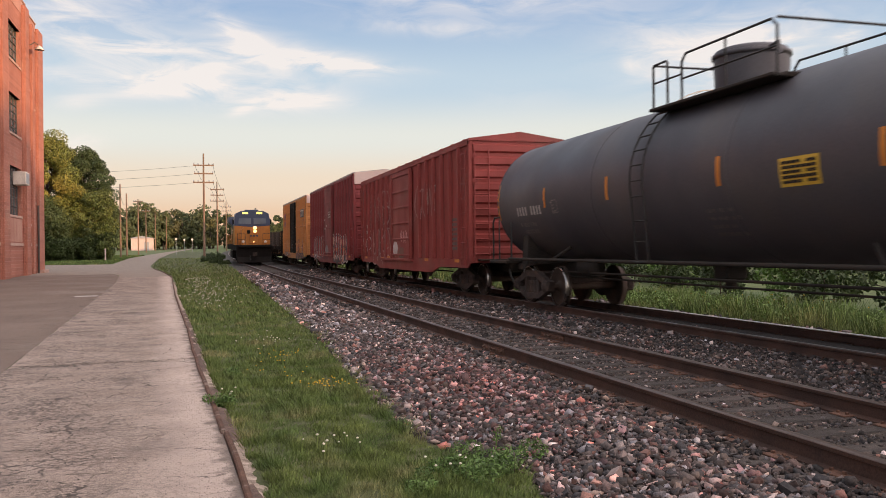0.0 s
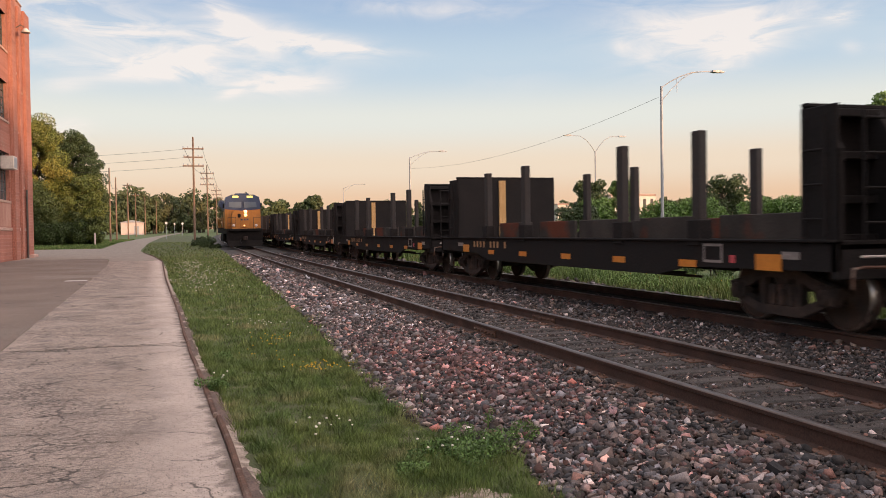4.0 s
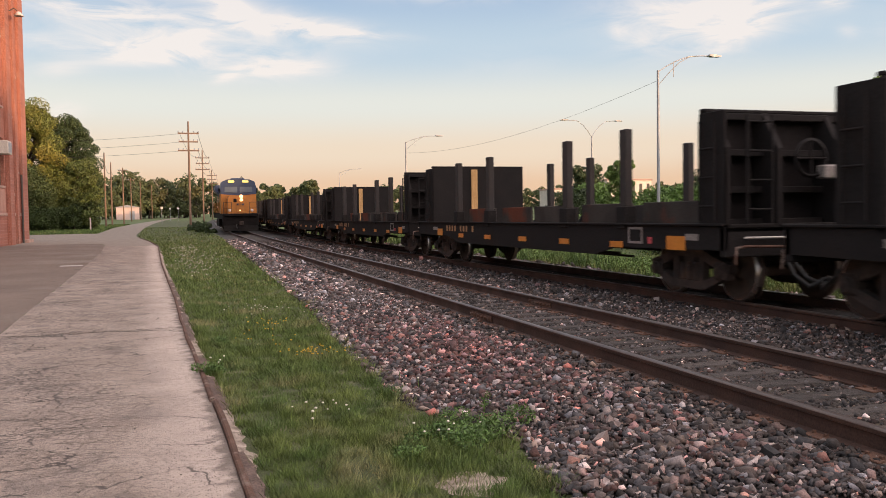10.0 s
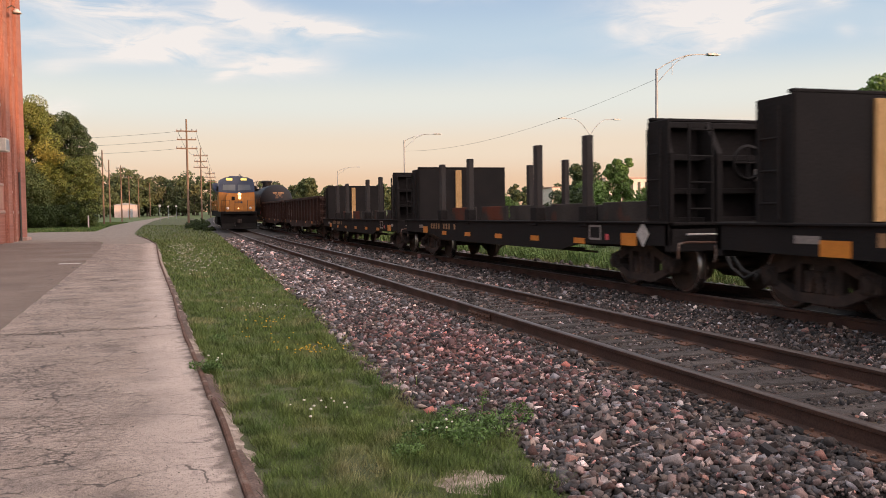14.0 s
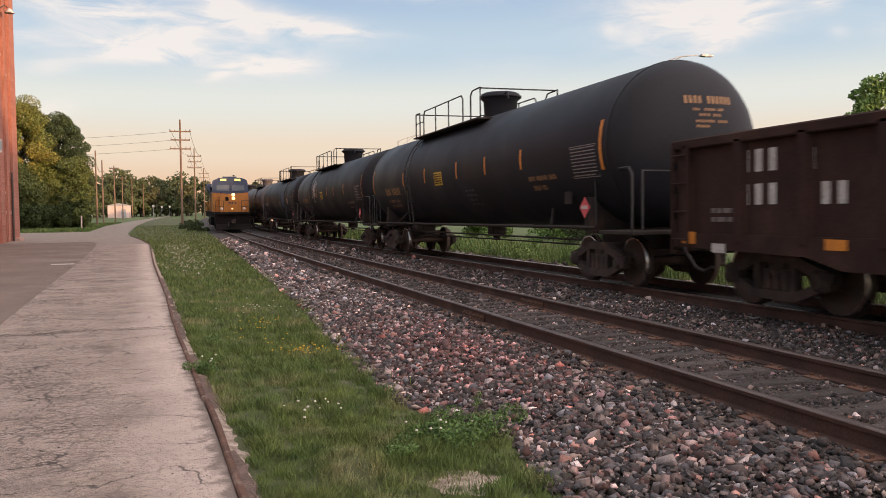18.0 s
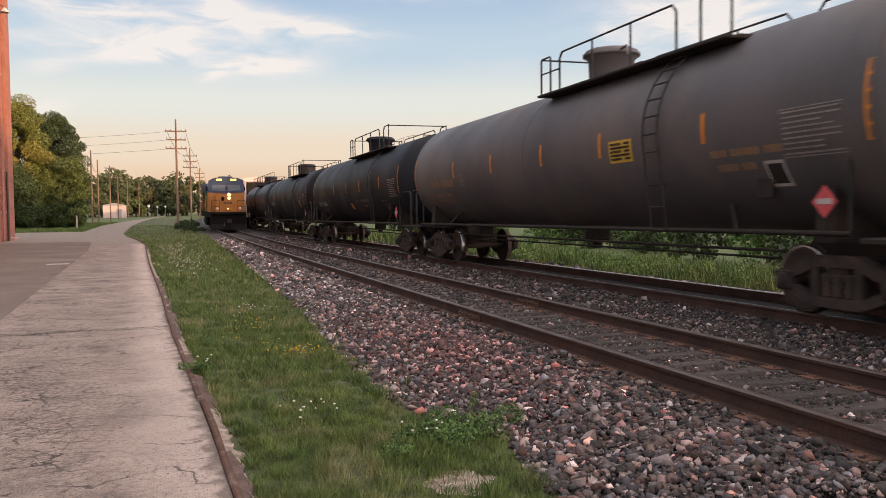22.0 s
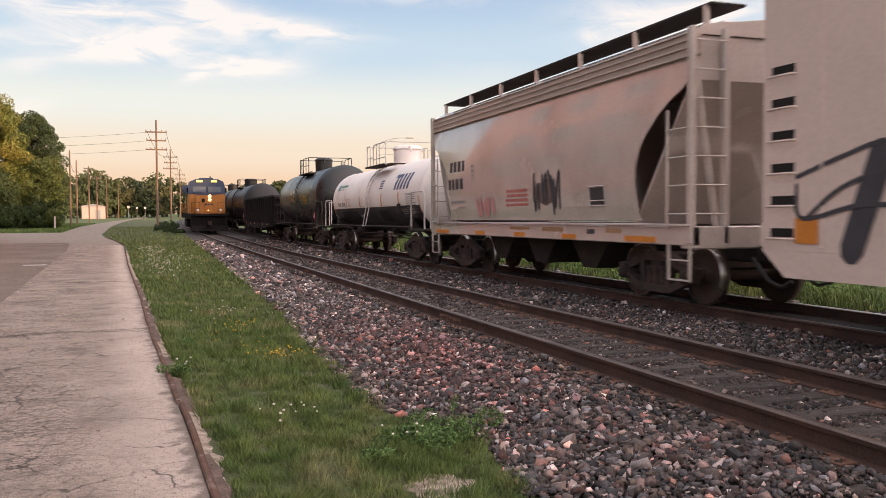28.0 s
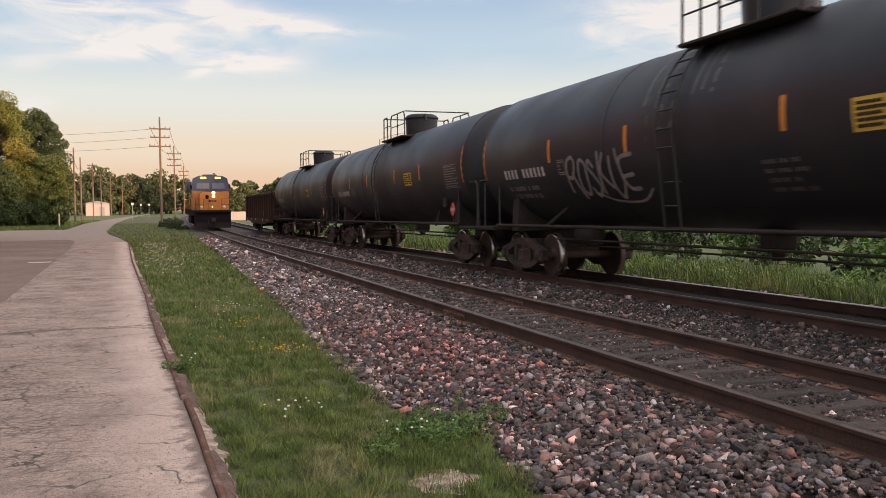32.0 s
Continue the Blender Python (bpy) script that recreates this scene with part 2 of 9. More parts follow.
def crazed(mat):
    """Weathered concrete: a fine net of cracks and dark grit, thickest away from the dusty edge, and dirt along the kerb."""
    nt = mat.node_tree
    N, L = nt.nodes.new, nt.links.new
    b = nt.nodes["Principled BSDF"]
    tc, at = N("ShaderNodeTexCoord"), N("ShaderNodeAttribute")
    at.attribute_name = "across"
    cur = b.inputs["Base Color"].links[0].from_socket

    def calc(op, *ins):
        n = N("ShaderNodeMath"); n.operation = op
        for i, v in enumerate(ins):
            if isinstance(v, (int, float)):
                n.inputs[i].default_value = v
            else:
                L(v, n.inputs[i])
        return n.outputs[0]

    def span(src, lo, hi, a=0.0, z=1.0):
        r = N("ShaderNodeMapRange")
        for k, v in (("From Min", lo), ("From Max", hi), ("To Min", a), ("To Max", z)):
            r.inputs[k].default_value = v
        L(src, r.inputs["Value"])
        return r.outputs[0]

    def cloudy(scale, detail, off=0.0):
        mp, n = N("ShaderNodeMapping"), N("ShaderNodeTexNoise")
        mp.inputs["Location"].default_value = (off, off * 2, 0)
        n.inputs["Scale"].default_value, n.inputs["Detail"].default_value = scale, detail
        L(tc.outputs["Object"], mp.inputs[0]); L(mp.outputs[0], n.inputs["Vector"])
        return n.outputs["Fac"], n.outputs["Color"]

    def laid(cur, fac, col):
        x = N("ShaderNodeMix"); x.data_type = "RGBA"
        L(fac, x.inputs["Factor"]); L(cur, x.inputs["A"]); x.inputs["B"].default_value = (*col, 1)
        return x.outputs["Result"]

    inner = span(at.outputs["Fac"], 0.40, 0.85, 1.0, 0.15)
    wide, _ = cloudy(0.55, 3, 4.0)
    cur = laid(cur, calc("MULTIPLY", span(wide, 0.42, 0.66), 0.35), (0.30, 0.235, 0.195))
    for scale, lo, gate_scale, gate, deep in ((2.6, 0.035, 0.9, (0.45, 0.56), 0.90), (6.0, 0.075, 1.4, (0.46, 0.58), 0.80), (13.0, 0.13, 1.0, (0.44, 0.60), 0.70)):
        _, wob = cloudy(scale * 1.4, 6, scale)
        sc = N("ShaderNodeVectorMath"); sc.operation = "MULTIPLY_ADD"
        sc.inputs[1].default_value = (0.9 / scale,) * 3
        L(wob, sc.inputs[0]); L(tc.outputs["Object"], sc.inputs[2])
        v = N("ShaderNodeTexVoronoi"); v.feature = "DISTANCE_TO_EDGE"; v.inputs["Scale"].default_value = scale
        mp = N("ShaderNodeMapping"); mp.inputs["Scale"].default_value = (0.7, 1.0, 1.0)
        L(sc.outputs[0], mp.inputs[0]); L(mp.outputs[0], v.inputs["Vector"])
        g, _ = cloudy(gate_scale, 5, scale + 11)
        fac = calc("MULTIPLY", calc("MULTIPLY", span(v.outputs["Distance"], lo * 0.3, lo, 1.0, 0.0), span(g, *gate)), calc("MULTIPLY", inner, deep))
        cur = laid(cur, fac, (0.060, 0.046, 0.040))
    grit, _ = cloudy(24.0, 5, 9.0)
    patch, _ = cloudy(2.1, 5, 15.0)
    cur = laid(cur, calc("MULTIPLY", calc("MULTIPLY", span(grit, 0.57, 0.62), span(patch, 0.36, 0.58, 0.25, 0.95)), inner), (0.085, 0.066, 0.058))
    dirt, _ = cloudy(6.0, 7, 21.0)
    edge = calc("ADD", at.outputs["Fac"], calc("MULTIPLY", calc("SUBTRACT", dirt, 0.5), 0.22))
    cur = laid(cur, span(edge, 0.955, 1.0, 0.0, 0.75), (0.115, 0.088, 0.072))
    L(cur, b.inputs["Base Color"])


M_CONC = surf("worn_concrete", (0.365, 0.282, 0.230), (0.30, 0.230, 0.187), 0.92, scale=1.3, fine=110, bump=0.7, grain=0.6, third=(0.165, 0.128, 0.11), third_scale=1.6, third_at=(0.55, 0.72), rand=0.05)
speckled(M_CONC, 60.0, (0.09, 0.068, 0.058), 70.0, (0.36, 0.285, 0.245), 1.3, edge=(0.56, 0.445, 0.38))
crazed(M_CONC)
M_CONC_PALE = surf("pale_concrete", (0.255, 0.205, 0.168), (0.20, 0.158, 0.128), 0.9, scale=3, fine=90, bump=0.3, grain=0.2)
M_ASPH = surf("brown_asphalt", (0.175, 0.128, 0.10), (0.145, 0.105, 0.083), 0.92, scale=0.35, fine=130, bump=0.5, grain=0.4, third=(0.20, 0.16, 0.13), third_scale=0.25)
speckled(M_ASPH, 30.0, (0.07, 0.05, 0.04), 38.0, (0.27, 0.20, 0.16), 0.7)
M_CRACK = surf("crack_dirt", (0.07, 0.058, 0.048), (0.10, 0.083, 0.068), 1.0, scale=6, fine=60)
M_SOIL = surf("grassy_soil", (0.048, 0.062, 0.018), (0.075, 0.080, 0.030), 1.0, scale=2.5, fine=60, bump=0.8, grain=0.5, third=(0.15, 0.125, 0.075), third_scale=2.0, third_at=(0.55, 0.70))
M_FIELD = surf("far_grass", (0.062, 0.092, 0.022), (0.095, 0.118, 0.034), 1.0, scale=0.12, fine=6, bump=0.6, grain=0.4)
M_GRASS = surf("grass_blades", (0.066, 0.110, 0.019), (0.128, 0.160, 0.036), 0.75, scale=1.9, fine=7, bump=0, grain=0.3, third=(0.27, 0.235, 0.11), third_scale=1.3, third_at=(0.53, 0.72), island=0.42)
M_WEED = surf("tall_weeds", (0.055, 0.105, 0.02), (0.11, 0.155, 0.036), 0.8, scale=0.8, fine=3, bump=0, grain=0.25, third=(0.19, 0.195, 0.062), third_scale=0.55, third_at=(0.52, 0.68), island=0.5)
M_STONE = surf("ballast_stone", (0.122, 0.096, 0.088), (0.076, 0.063, 0.060), 0.9, scale=25, fine=120, bump=0.25, grain=0.25, island=0.65)
M_STONE_RED = surf("reddish_ballast_stone", (0.190, 0.102, 0.092), (0.135, 0.074, 0.070), 0.9, scale=25, fine=120, bump=0.25, grain=0.25, island=0.65)
M_STONE_PALE = surf("pale_pinkish_ballast_stone", (0.24, 0.198, 0.186), (0.185, 0.156, 0.150), 0.9, scale=25, fine=120, bump=0.25, grain=0.25, island=0.65)
M_STONE_GRIMY = surf("rust_dusted_ballast_stone", (0.072, 0.055, 0.048), (0.046, 0.037, 0.034), 0.95, scale=25, fine=120, bump=0.25, grain=0.25, island=0.65)
M_STONE_ONE = surf("loose_ballast_stone", (0.122, 0.096, 0.088), (0.076, 0.063, 0.060), 0.9, scale=0.5, fine=2, bump=0.25, grain=0.2, rand=0.65)
def tinted(mat, source):
    """Gives each stone its own tint: tan, pinkish, bluish grey or pale."""
    nt = mat.node_tree
    N, L = nt.nodes.new, nt.links.new
    b = nt.nodes["Principled BSDF"]
    src = N("ShaderNodeObjectInfo").outputs["Random"] if source == "object" else N("ShaderNodeNewGeometry").outputs["Random Per Island"]
    mul, fr = N("ShaderNodeMath"), N("ShaderNodeMath")
    mul.operation, mul.inputs[1].default_value = "MULTIPLY", 17.31
    fr.operation = "FRACT"
    L(src, mul.inputs[0]); L(mul.outputs[0], fr.inputs[0])
    cr = N("ShaderNodeValToRGB")
    cr.color_ramp.interpolation = "CONSTANT"
    tints = ((0.0, (1.0, 0.95, 0.93)), (0.22, (0.84, 0.93, 1.04)), (0.5, (1.12, 0.93, 0.90)), (0.66, (1.18, 1.06, 0.94)), (0.78, (1.08, 1.08, 1.10)), (0.96, (1.30, 0.84, 0.72)))
    els = cr.color_ramp.elements
    while len(els) < len(tints):
        els.new(0.5)
    for e, (p, c) in zip(els, tints):
        e.position, e.color = p, (*c, 1)
    L(fr.outputs[0], cr.inputs[0])
    old = b.inputs["Base Color"].links[0].from_socket
    mx = N("ShaderNodeVectorMath"); mx.operation = "MULTIPLY"
    L(old, mx.inputs[0]); L(cr.outputs[0], mx.inputs[1]); L(mx.outputs[0], b.inputs["Base Color"])


for _m in (M_STONE, M_STONE_RED, M_STONE_PALE, M_STONE_GRIMY):
    tinted(_m, "island")
tinted(M_STONE_ONE, "object")
M_BED = surf("ballast_bed", (0.055, 0.045, 0.041), (0.035, 0.030, 0.028), 1.0, scale=2, fine=35, bump=1.0, grain=0.5)
M_RAIL = surf("rusty_rail", (0.080, 0.040, 0.028), (0.055, 0.030, 0.023), 0.75, 0.3, scale=2, fine=70, bump=0.15, grain=0.3)
M_RAILTOP = surf("worn_rail_top", (0.16, 0.115, 0.095), (0.11, 0.08, 0.07), 0.45, 0.8, scale=3, fine=50, bump=0.05, grain=0.15)
M_RAILSHINE = surf("polished_rail_top", (0.72, 0.66, 0.62), (0.62, 0.57, 0.54), 0.42, 0.7, scale=3, fine=50, bump=0.02, grain=0.1)
M_TIE = surf("weathered_tie", (0.080, 0.062, 0.054), (0.044, 0.036, 0.032), 0.95, scale=3, fine=30, bump=0.6, grain=0.4, stretch=(1, 8, 8), rand=0.3)
M_RUST = surf("rust", (0.135, 0.066, 0.042), (0.085, 0.045, 0.032), 0.9, 0.2, scale=4, fine=60, bump=0.4, grain=0.3, third=(0.22, 0.16, 0.13), third_scale=5)
M_BRICKWALL = surf("red_brick_wall", (0.40, 0.155, 0.105), (0.33, 0.125, 0.085), 0.9, scale=0.4, fine=9, bump=0.25, grain=0.18, third=(0.36, 0.17, 0.12), third_scale=0.5)


# ---- building blocks ----
class Mesh:
    """Collects simple solids into one mesh."""

    def __init__(self):
        self.v, self.f, self.smooth = [], [], []

    def add(self, verts, faces, smooth=False):
        n = len(self.v)
        self.v += [tuple(p) for p in verts]
        self.f += [tuple(i + n for i in f) for f in faces]
        self.smooth += [smooth] * len(faces)
        return self

    def box(self, x0, x1, y0, y1, z0, z1):
        return self.add([(x, y, z) for x in (x0, x1) for y in (y0, y1) for z in (z0, z1)],
                        [(0, 1, 3, 2), (4, 6, 7, 5), (0, 4, 5, 1), (2, 3, 7, 6), (0, 2, 6, 4), (1, 5, 7, 3)])

    def cbox(self, x0, x1, y0, y1, z0, z1, b=0.01):
        """A box with chamfered edges."""
        vs, ids = [], {}
        for i, x in enumerate((x0, x1)):
            for j, y in enumerate((y0, y1)):
                for k, z in enumerate((z0, z1)):
                    s = (1 - 2 * i, 1 - 2 * j, 1 - 2 * k)
                    for ax in range(3):
                        p = [x, y, z]
                        for o in range(3):
                            if o != ax:
                                p[o] += s[o] * b
                        ids[i, j, k, ax] = len(vs)
                        vs.append(p)
        fs = []
        for ax in range(3):
            u, w = (ax + 1) % 3, (ax + 2) % 3
            for side in (0, 1):
                c = []
                for du, dw in ((0, 0), (1, 0), (1, 1), (0, 1)):
                    key = [0, 0, 0]
                    key[ax], key[u], key[w] = side, du, dw
                    c.append(ids[(*key, ax)])
                fs.append(tuple(c if side else c[::-1]))
            for du in (0, 1):
                for dw in (0, 1):
                    q = []
                    for side, which in ((0, u), (1, u), (1, w), (0, w)):
                        key = [0, 0, 0]
                        key[ax], key[u], key[w] = side, du, dw
                        q.append(ids[(*key, which)])
                    fs.append(tuple(q if du == dw else q[::-1])[::-1])
        for i in (0, 1):
            for j in (0, 1):
                for k in (0, 1):
                    t = [ids[i, j, k, ax] for ax in range(3)]
                    fs.append(tuple(t if (i + j + k) % 2 else t[::-1]))
        return self.add(vs, fs)

    def prism(self, poly, axis, a, b, smooth=False):
        """A polygon in the two other axes, drawn out along axis from a to b."""
        n, vs = len(poly), []
        for h in (a, b):
            for p, q in poly:
                vs.append((h, p, q) if axis == 0 else (p, h, q) if axis == 1 else (p, q, h))
        fs = [tuple(range(n))[::-1], tuple(range(n, 2 * n))]
        fs += [(i, (i + 1) % n, n + (i + 1) % n, n + i) for i in range(n)]
        self.add(vs, fs[:2])
        return self.add(vs, fs[2:], smooth)

    def tube(self, pts, r, n=8, closed=False, ends=True):
        """A round bar along a line of points."""
        pts = [Vector(p) for p in pts]
        rings, up = [], None
        for i, p in enumerate(pts):
            d = ((pts[min(i + 1, len(pts) - 1)] - p).normalized() + (p - pts[max(i - 1, 0)]).normalized()).normalized()
            if up is None or abs(up.dot(d)) > 0.99:
                up = Vector((0, 0, 1)) if abs(d.z) < 0.9 else Vector((1, 0, 0))
            s = d.cross(up).normalized()
            up = s.cross(d).normalized()
            rr = r[i] if isinstance(r, (list, tuple)) else r
            rings.append([p + (s * math.cos(t) + up * math.sin(t)) * rr for t in (2 * math.pi * k / n for k in range(n))])
        vs = [v for ring in rings for v in ring]
        fs = [(i * n + k, i * n + (k + 1) % n, (i + 1) * n + (k + 1) % n, (i + 1) * n + k) for i in range(len(pts) - 1) for k in range(n)]
        self.add(vs, fs, n > 5)
        if ends:
            m = len(vs)
            self.add(vs[:n], [tuple(range(n))[::-1]])
            self.add(vs[m - n:], [tuple(range(n))])
        return self

    def lathe(self, profile, axis, centre, n=24, smooth=True):
        """A profile of (radius, height) turned about an axis through centre."""
        vs = []
        for r, h in profile:
            for k in range(n):
                t = 2 * math.pi * k / n
                c, s = r * math.cos(t), r * math.sin(t)
                p = (h, c, s) if axis == 0 else (c, h, s) if axis == 1 else (c, s, h)
                vs.append(tuple(p[i] + centre[i] for i in range(3)))
        fs = [(i * n + k, i * n + (k + 1) % n, (i + 1) * n + (k + 1) % n, (i + 1) * n + k) for i in range(len(profile) - 1) for k in range(n)]
        if axis == 1:
            fs = [f[::-1] for f in fs]
        return self.add(vs, fs, smooth)

    def data(self, name, mat):
        me = bpy.data.meshes.new(name)
        me.from_pydata(self.v, [], self.f)
        me.polygons.foreach_set("use_smooth", self.smooth)
        me.materials.append(mat)
        me.update()
        return me


def part(name, me, mat=None, parent=None, label="", at=None):
    """One mesh object under a thing or a part; me is a Mesh or ready mesh data."""
    ob = new(name, me.data(name, mat) if isinstance(me, Mesh) else me)
    if parent is not None:
        ob.parent = parent
    if at is not None:
        ob.matrix_basis = at
    return tagged(ob, label)


def thing(name, label, category, at=None, group="", kind=""):
    ob = new(name)
    ob.empty_display_size = 0.3
    if at is not None:
        ob.matrix_basis = at
    return tagged(ob, label, category, group, kind)


def lift(y):
    """The ground's gentle rise along the line."""
    a = min(max(y - 30.0, 0.0), 50.0)
    return 1.96e-4 * (a * a / 2 + 50.0 * max(0.0, y - 80.0))


def slope(y):
    return 1.96e-4 * min(max(y - 30.0, 0.0), 50.0)


def bend(y):
    """The line swings gently to one side far ahead."""
    return max(0.0, y - 85.0) ** 2 / 3200.0


def along(table, y):
    """A value read off a short table of (y, value)."""
    for (y0, a), (y1, b) in zip(table, table[1:]):
        if y <= y1:
            return a + (b - a) * (y - y0) / (y1 - y0)
    return table[-1][1]


CURB = ((-6, 0.75), (2.5, 0.42), (5.0, 0.325), (6.2, 0.29), (7.3, 0.245), (8.8, 0.185), (10.5, 0.11), (13.1, -0.005), (18.5, -0.17), (25.2, -0.44), (32, -0.70), (53, -1.35), (62.6, -2.1), (72, -3.2), (80.5, -3.87), (119, -4.63), (167, -4.46), (211, -3.45), (273, -0.45), (300, 1.0))
PATH_L = ((-6, -1.9), (13.2, -2.54), (45.8, -3.92), (58, -4.7), (66, -6.3), (78, -7.8), (94, -8.02), (123, -8.65), (160, -7.7), (257, -3.26), (300, -1.6))
GRASS_R = ((-6, 2.3), (4.4, 2.08), (5.5, 2.28), (6.9, 1.86), (9.2, 1.86), (14.6, 2.16), (36, 2.6), (60, 2.9), (260, 3.0))
RAIL_TOP, GAUGE = 0.24, 1.505
NEAR_TRACK, FAR_TRACK = 4.943, 8.921


def base_z(x):
    """Height of the ground across the line, before the rise."""
    tab = ((-400, 0.0), (1.9, 0.0), (2.6, 0.03), (3.4, 0.075), (10.6, 0.075), (11.6, -0.10), (14, -0.35), (30, -0.5), (60, 0.0), (600, 4.0), (2000, 10))
    return along(tab, x)


def ground_z(x, y):
    return base_z(x) + lift(y)


def strip(left, right, y0, y1, dy, dz, cols=2, wave=0.0):
    """A sheet between two lines that follows the rise."""
    m, ny = Mesh(), max(1, round((y1 - y0) / dy))
    vs, fs = [], []
    for i in range(ny + 1):
        y = y0 + (y1 - y0) * i / ny
        a, b = left(y), right(y)
        for c in range(cols + 1):
            x = a + (b - a) * c / cols
            w = wave * noise.noise((x * 0.9, y * 0.9, 3.0)) if 0 < c < cols else 0
            vs.append((x, y, ground_z(x, y) + dz + w))
    k = cols + 1
    for i in range(ny):
        for c in range(cols):
            fs.append((i * k + c, i * k + c + 1, (i + 1) * k + c + 1, (i + 1) * k + c))
    return m.add(vs, fs)


# ---- ground, path and tracks ----
def build_ground():
    xs = [-2000, -600, -200, -80, -40, -20, -12, -6, -2, 0, 1.9, 2.6, 3.4, 6, 8, 10.6, 11.6, 14, 20, 30, 60, 150, 600, 2000]
    ys = [-2000, -600, -200, -60, -20, 0, 15, 30, 40, 50, 60, 70, 80, 120, 200, 320, 500, 700, 1100, 2500]
    vs = [(x, y, ground_z(x, min(y, 700)) - 0.06) for y in ys for x in xs]
    k = len(xs)
    fs = [(j * k + i, j * k + i + 1, (j + 1) * k + i + 1, (j + 1) * k + i) for j in range(len(ys) - 1) for i in range(k - 1)]
    tagged(part("ground", Mesh().add(vs, fs), M_FIELD), "open grassy ground reaching to the horizon", "ground", kind="structure")
    # asphalt yard beside the brick factory
    tagged(part("yard", strip(lambda y: -11.2, lambda y: along(PATH_L, y) - 0.02, -8, 61.0, 2, -0.012, 4), M_ASPH), "worn brown asphalt yard beside the path", "asphalt", kind="structure")
    tagged(part("crossing_drive", strip(lambda y: -30.0, lambda y: along(PATH_L, y) + 0.3, 61.0, 91, 2, -0.008, 6), M_CONC_PALE), "pale gravelly drive crossing behind the yard", "drive", kind="structure")
    tagged(part("far_lane", strip(lambda y: along(PATH_L, y), lambda y: along(CURB, y) - 0.05, 55.02, 300, 3, 0.002, 2), M_CONC_PALE), "pale lane running on towards the trees", "lane", kind="structure")
    tagged(part("verge", strip(lambda y: along(CURB, y) + 0.1, lambda y: along(GRASS_R, y) + 0.1, -6, 200, 0.6, -0.012, 8, 0.02), M_SOIL), "grassy verge between the path and the ballast", "grass", kind="structure")
    tagged(part("ballast_bed", strip(lambda y: along(GRASS_R, y) + bend(y) - 0.15 + 0.1 * math.sin(y * 1.3), lambda y: 11.4 + bend(y), -8, 420, 1.5, -0.02, 9), M_BED), "dark crushed stone bed under both tracks", "ballast", kind="structure")


def rail_mesh(x, y0, y1):
    """The outline of a rail drawn along the line: foot, web and head."""
    prof = [(-0.07, 0), (0.07, 0), (0.07, 0.012), (0.012, 0.03), (0.010, 0.125), (0.035, 0.135), (0.037, 0.16), (0.028, 0.172),
            (-0.028, 0.172), (-0.037, 0.16), (-0.035, 0.135), (-0.010, 0.125), (-0.012, 0.03), (-0.07, 0.012)]
    ys, y = [], y0
    while y < y1:
        ys.append(y)
        y += 5 if y < 100 else 40
    ys.append(y1)
    n, vs = len(prof), []
    for y in ys:
        vs += [(x + bend(y) + p, y, RAIL_TOP - 0.172 + q + lift(y)) for p, q in prof]
    fs = [(i * n + k, i * n + (k + 1) % n, (i + 1) * n + (k + 1) % n, (i + 1) * n + k) for i in range(len(ys) - 1) for k in range(n)]
    return Mesh().add(vs, fs)


def rail_cap(x, y0, y1, half=0.026):
    ys = [y0 + (y1 - y0) * i / 80 for i in range(81)]
    prof = ((-half - 0.012, -0.010), (-half - 0.007, -0.002), (-half + 0.004, 0.0035), (half - 0.004, 0.0035), (half + 0.009, -0.006))
    vs = [(x + bend(y) + a, y, RAIL_TOP + b + lift(y)) for y in ys for a, b in prof]
    return Mesh().add(vs, [(5 * i + k, 5 * i + k + 1, 5 * i + k + 6, 5 * i + k + 5) for i in range(80) for k in range(4)], True)


def build_tracks():
    for name, centre, top in (("siding_track", NEAR_TRACK, M_RAILTOP), ("main_track", FAR_TRACK, M_RAILSHINE)):
        t = thing(name, "rusty steel railway track on wooden ties in crushed stone", "track", kind="structure")
        for s in (-1, 1):
            x = centre + s * GAUGE / 2
            r = part("rail", rail_mesh(x, -8, 460), M_RAIL, t, "long rust-brown steel rail")
            part("running_surface", rail_cap(x, -8, 460), top if s > 0 else M_RAILTOP, r, "rail head worn smooth by wheels")
        TRACKS[name] = t


TRACKS = {}
build_ground()
build_tracks()


# ---- the goods train ----
M_TANK = surf("black_tank_paint", (0.0180, 0.0180, 0.0222), (0.0220, 0.0218, 0.0262), 0.5, scale=0.5, fine=30, bump=0.03, grain=0.12, spec=0.14, third=(0.020, 0.0175, 0.0175), third_scale=0.5, third_at=(0.5, 0.75))
M_TANK_DARK = surf("dusty_dark_tank_paint", (0.023, 0.0228, 0.0275), (0.0175, 0.018, 0.0215), 0.42, scale=0.5, fine=30, bump=0.04, grain=0.12, spec=0.3, third=(0.033, 0.029, 0.030), third_scale=0.5, third_at=(0.5, 0.75))
M_TANK_DUSTY = surf("grey_brown_dusty_tank_paint", (0.066, 0.060, 0.068), (0.050, 0.046, 0.054), 0.5, scale=0.5, fine=30, bump=0.04, grain=0.12, third=(0.085, 0.068, 0.064), third_scale=0.5, third_at=(0.5, 0.75))
M_TANK_GREY = surf("grey_tank_paint", (0.098, 0.086, 0.088), (0.075, 0.066, 0.068), 0.55, scale=0.5, fine=30, bump=0.04, grain=0.12, third=(0.15, 0.115, 0.10), third_scale=0.4, third_at=(0.5, 0.75))
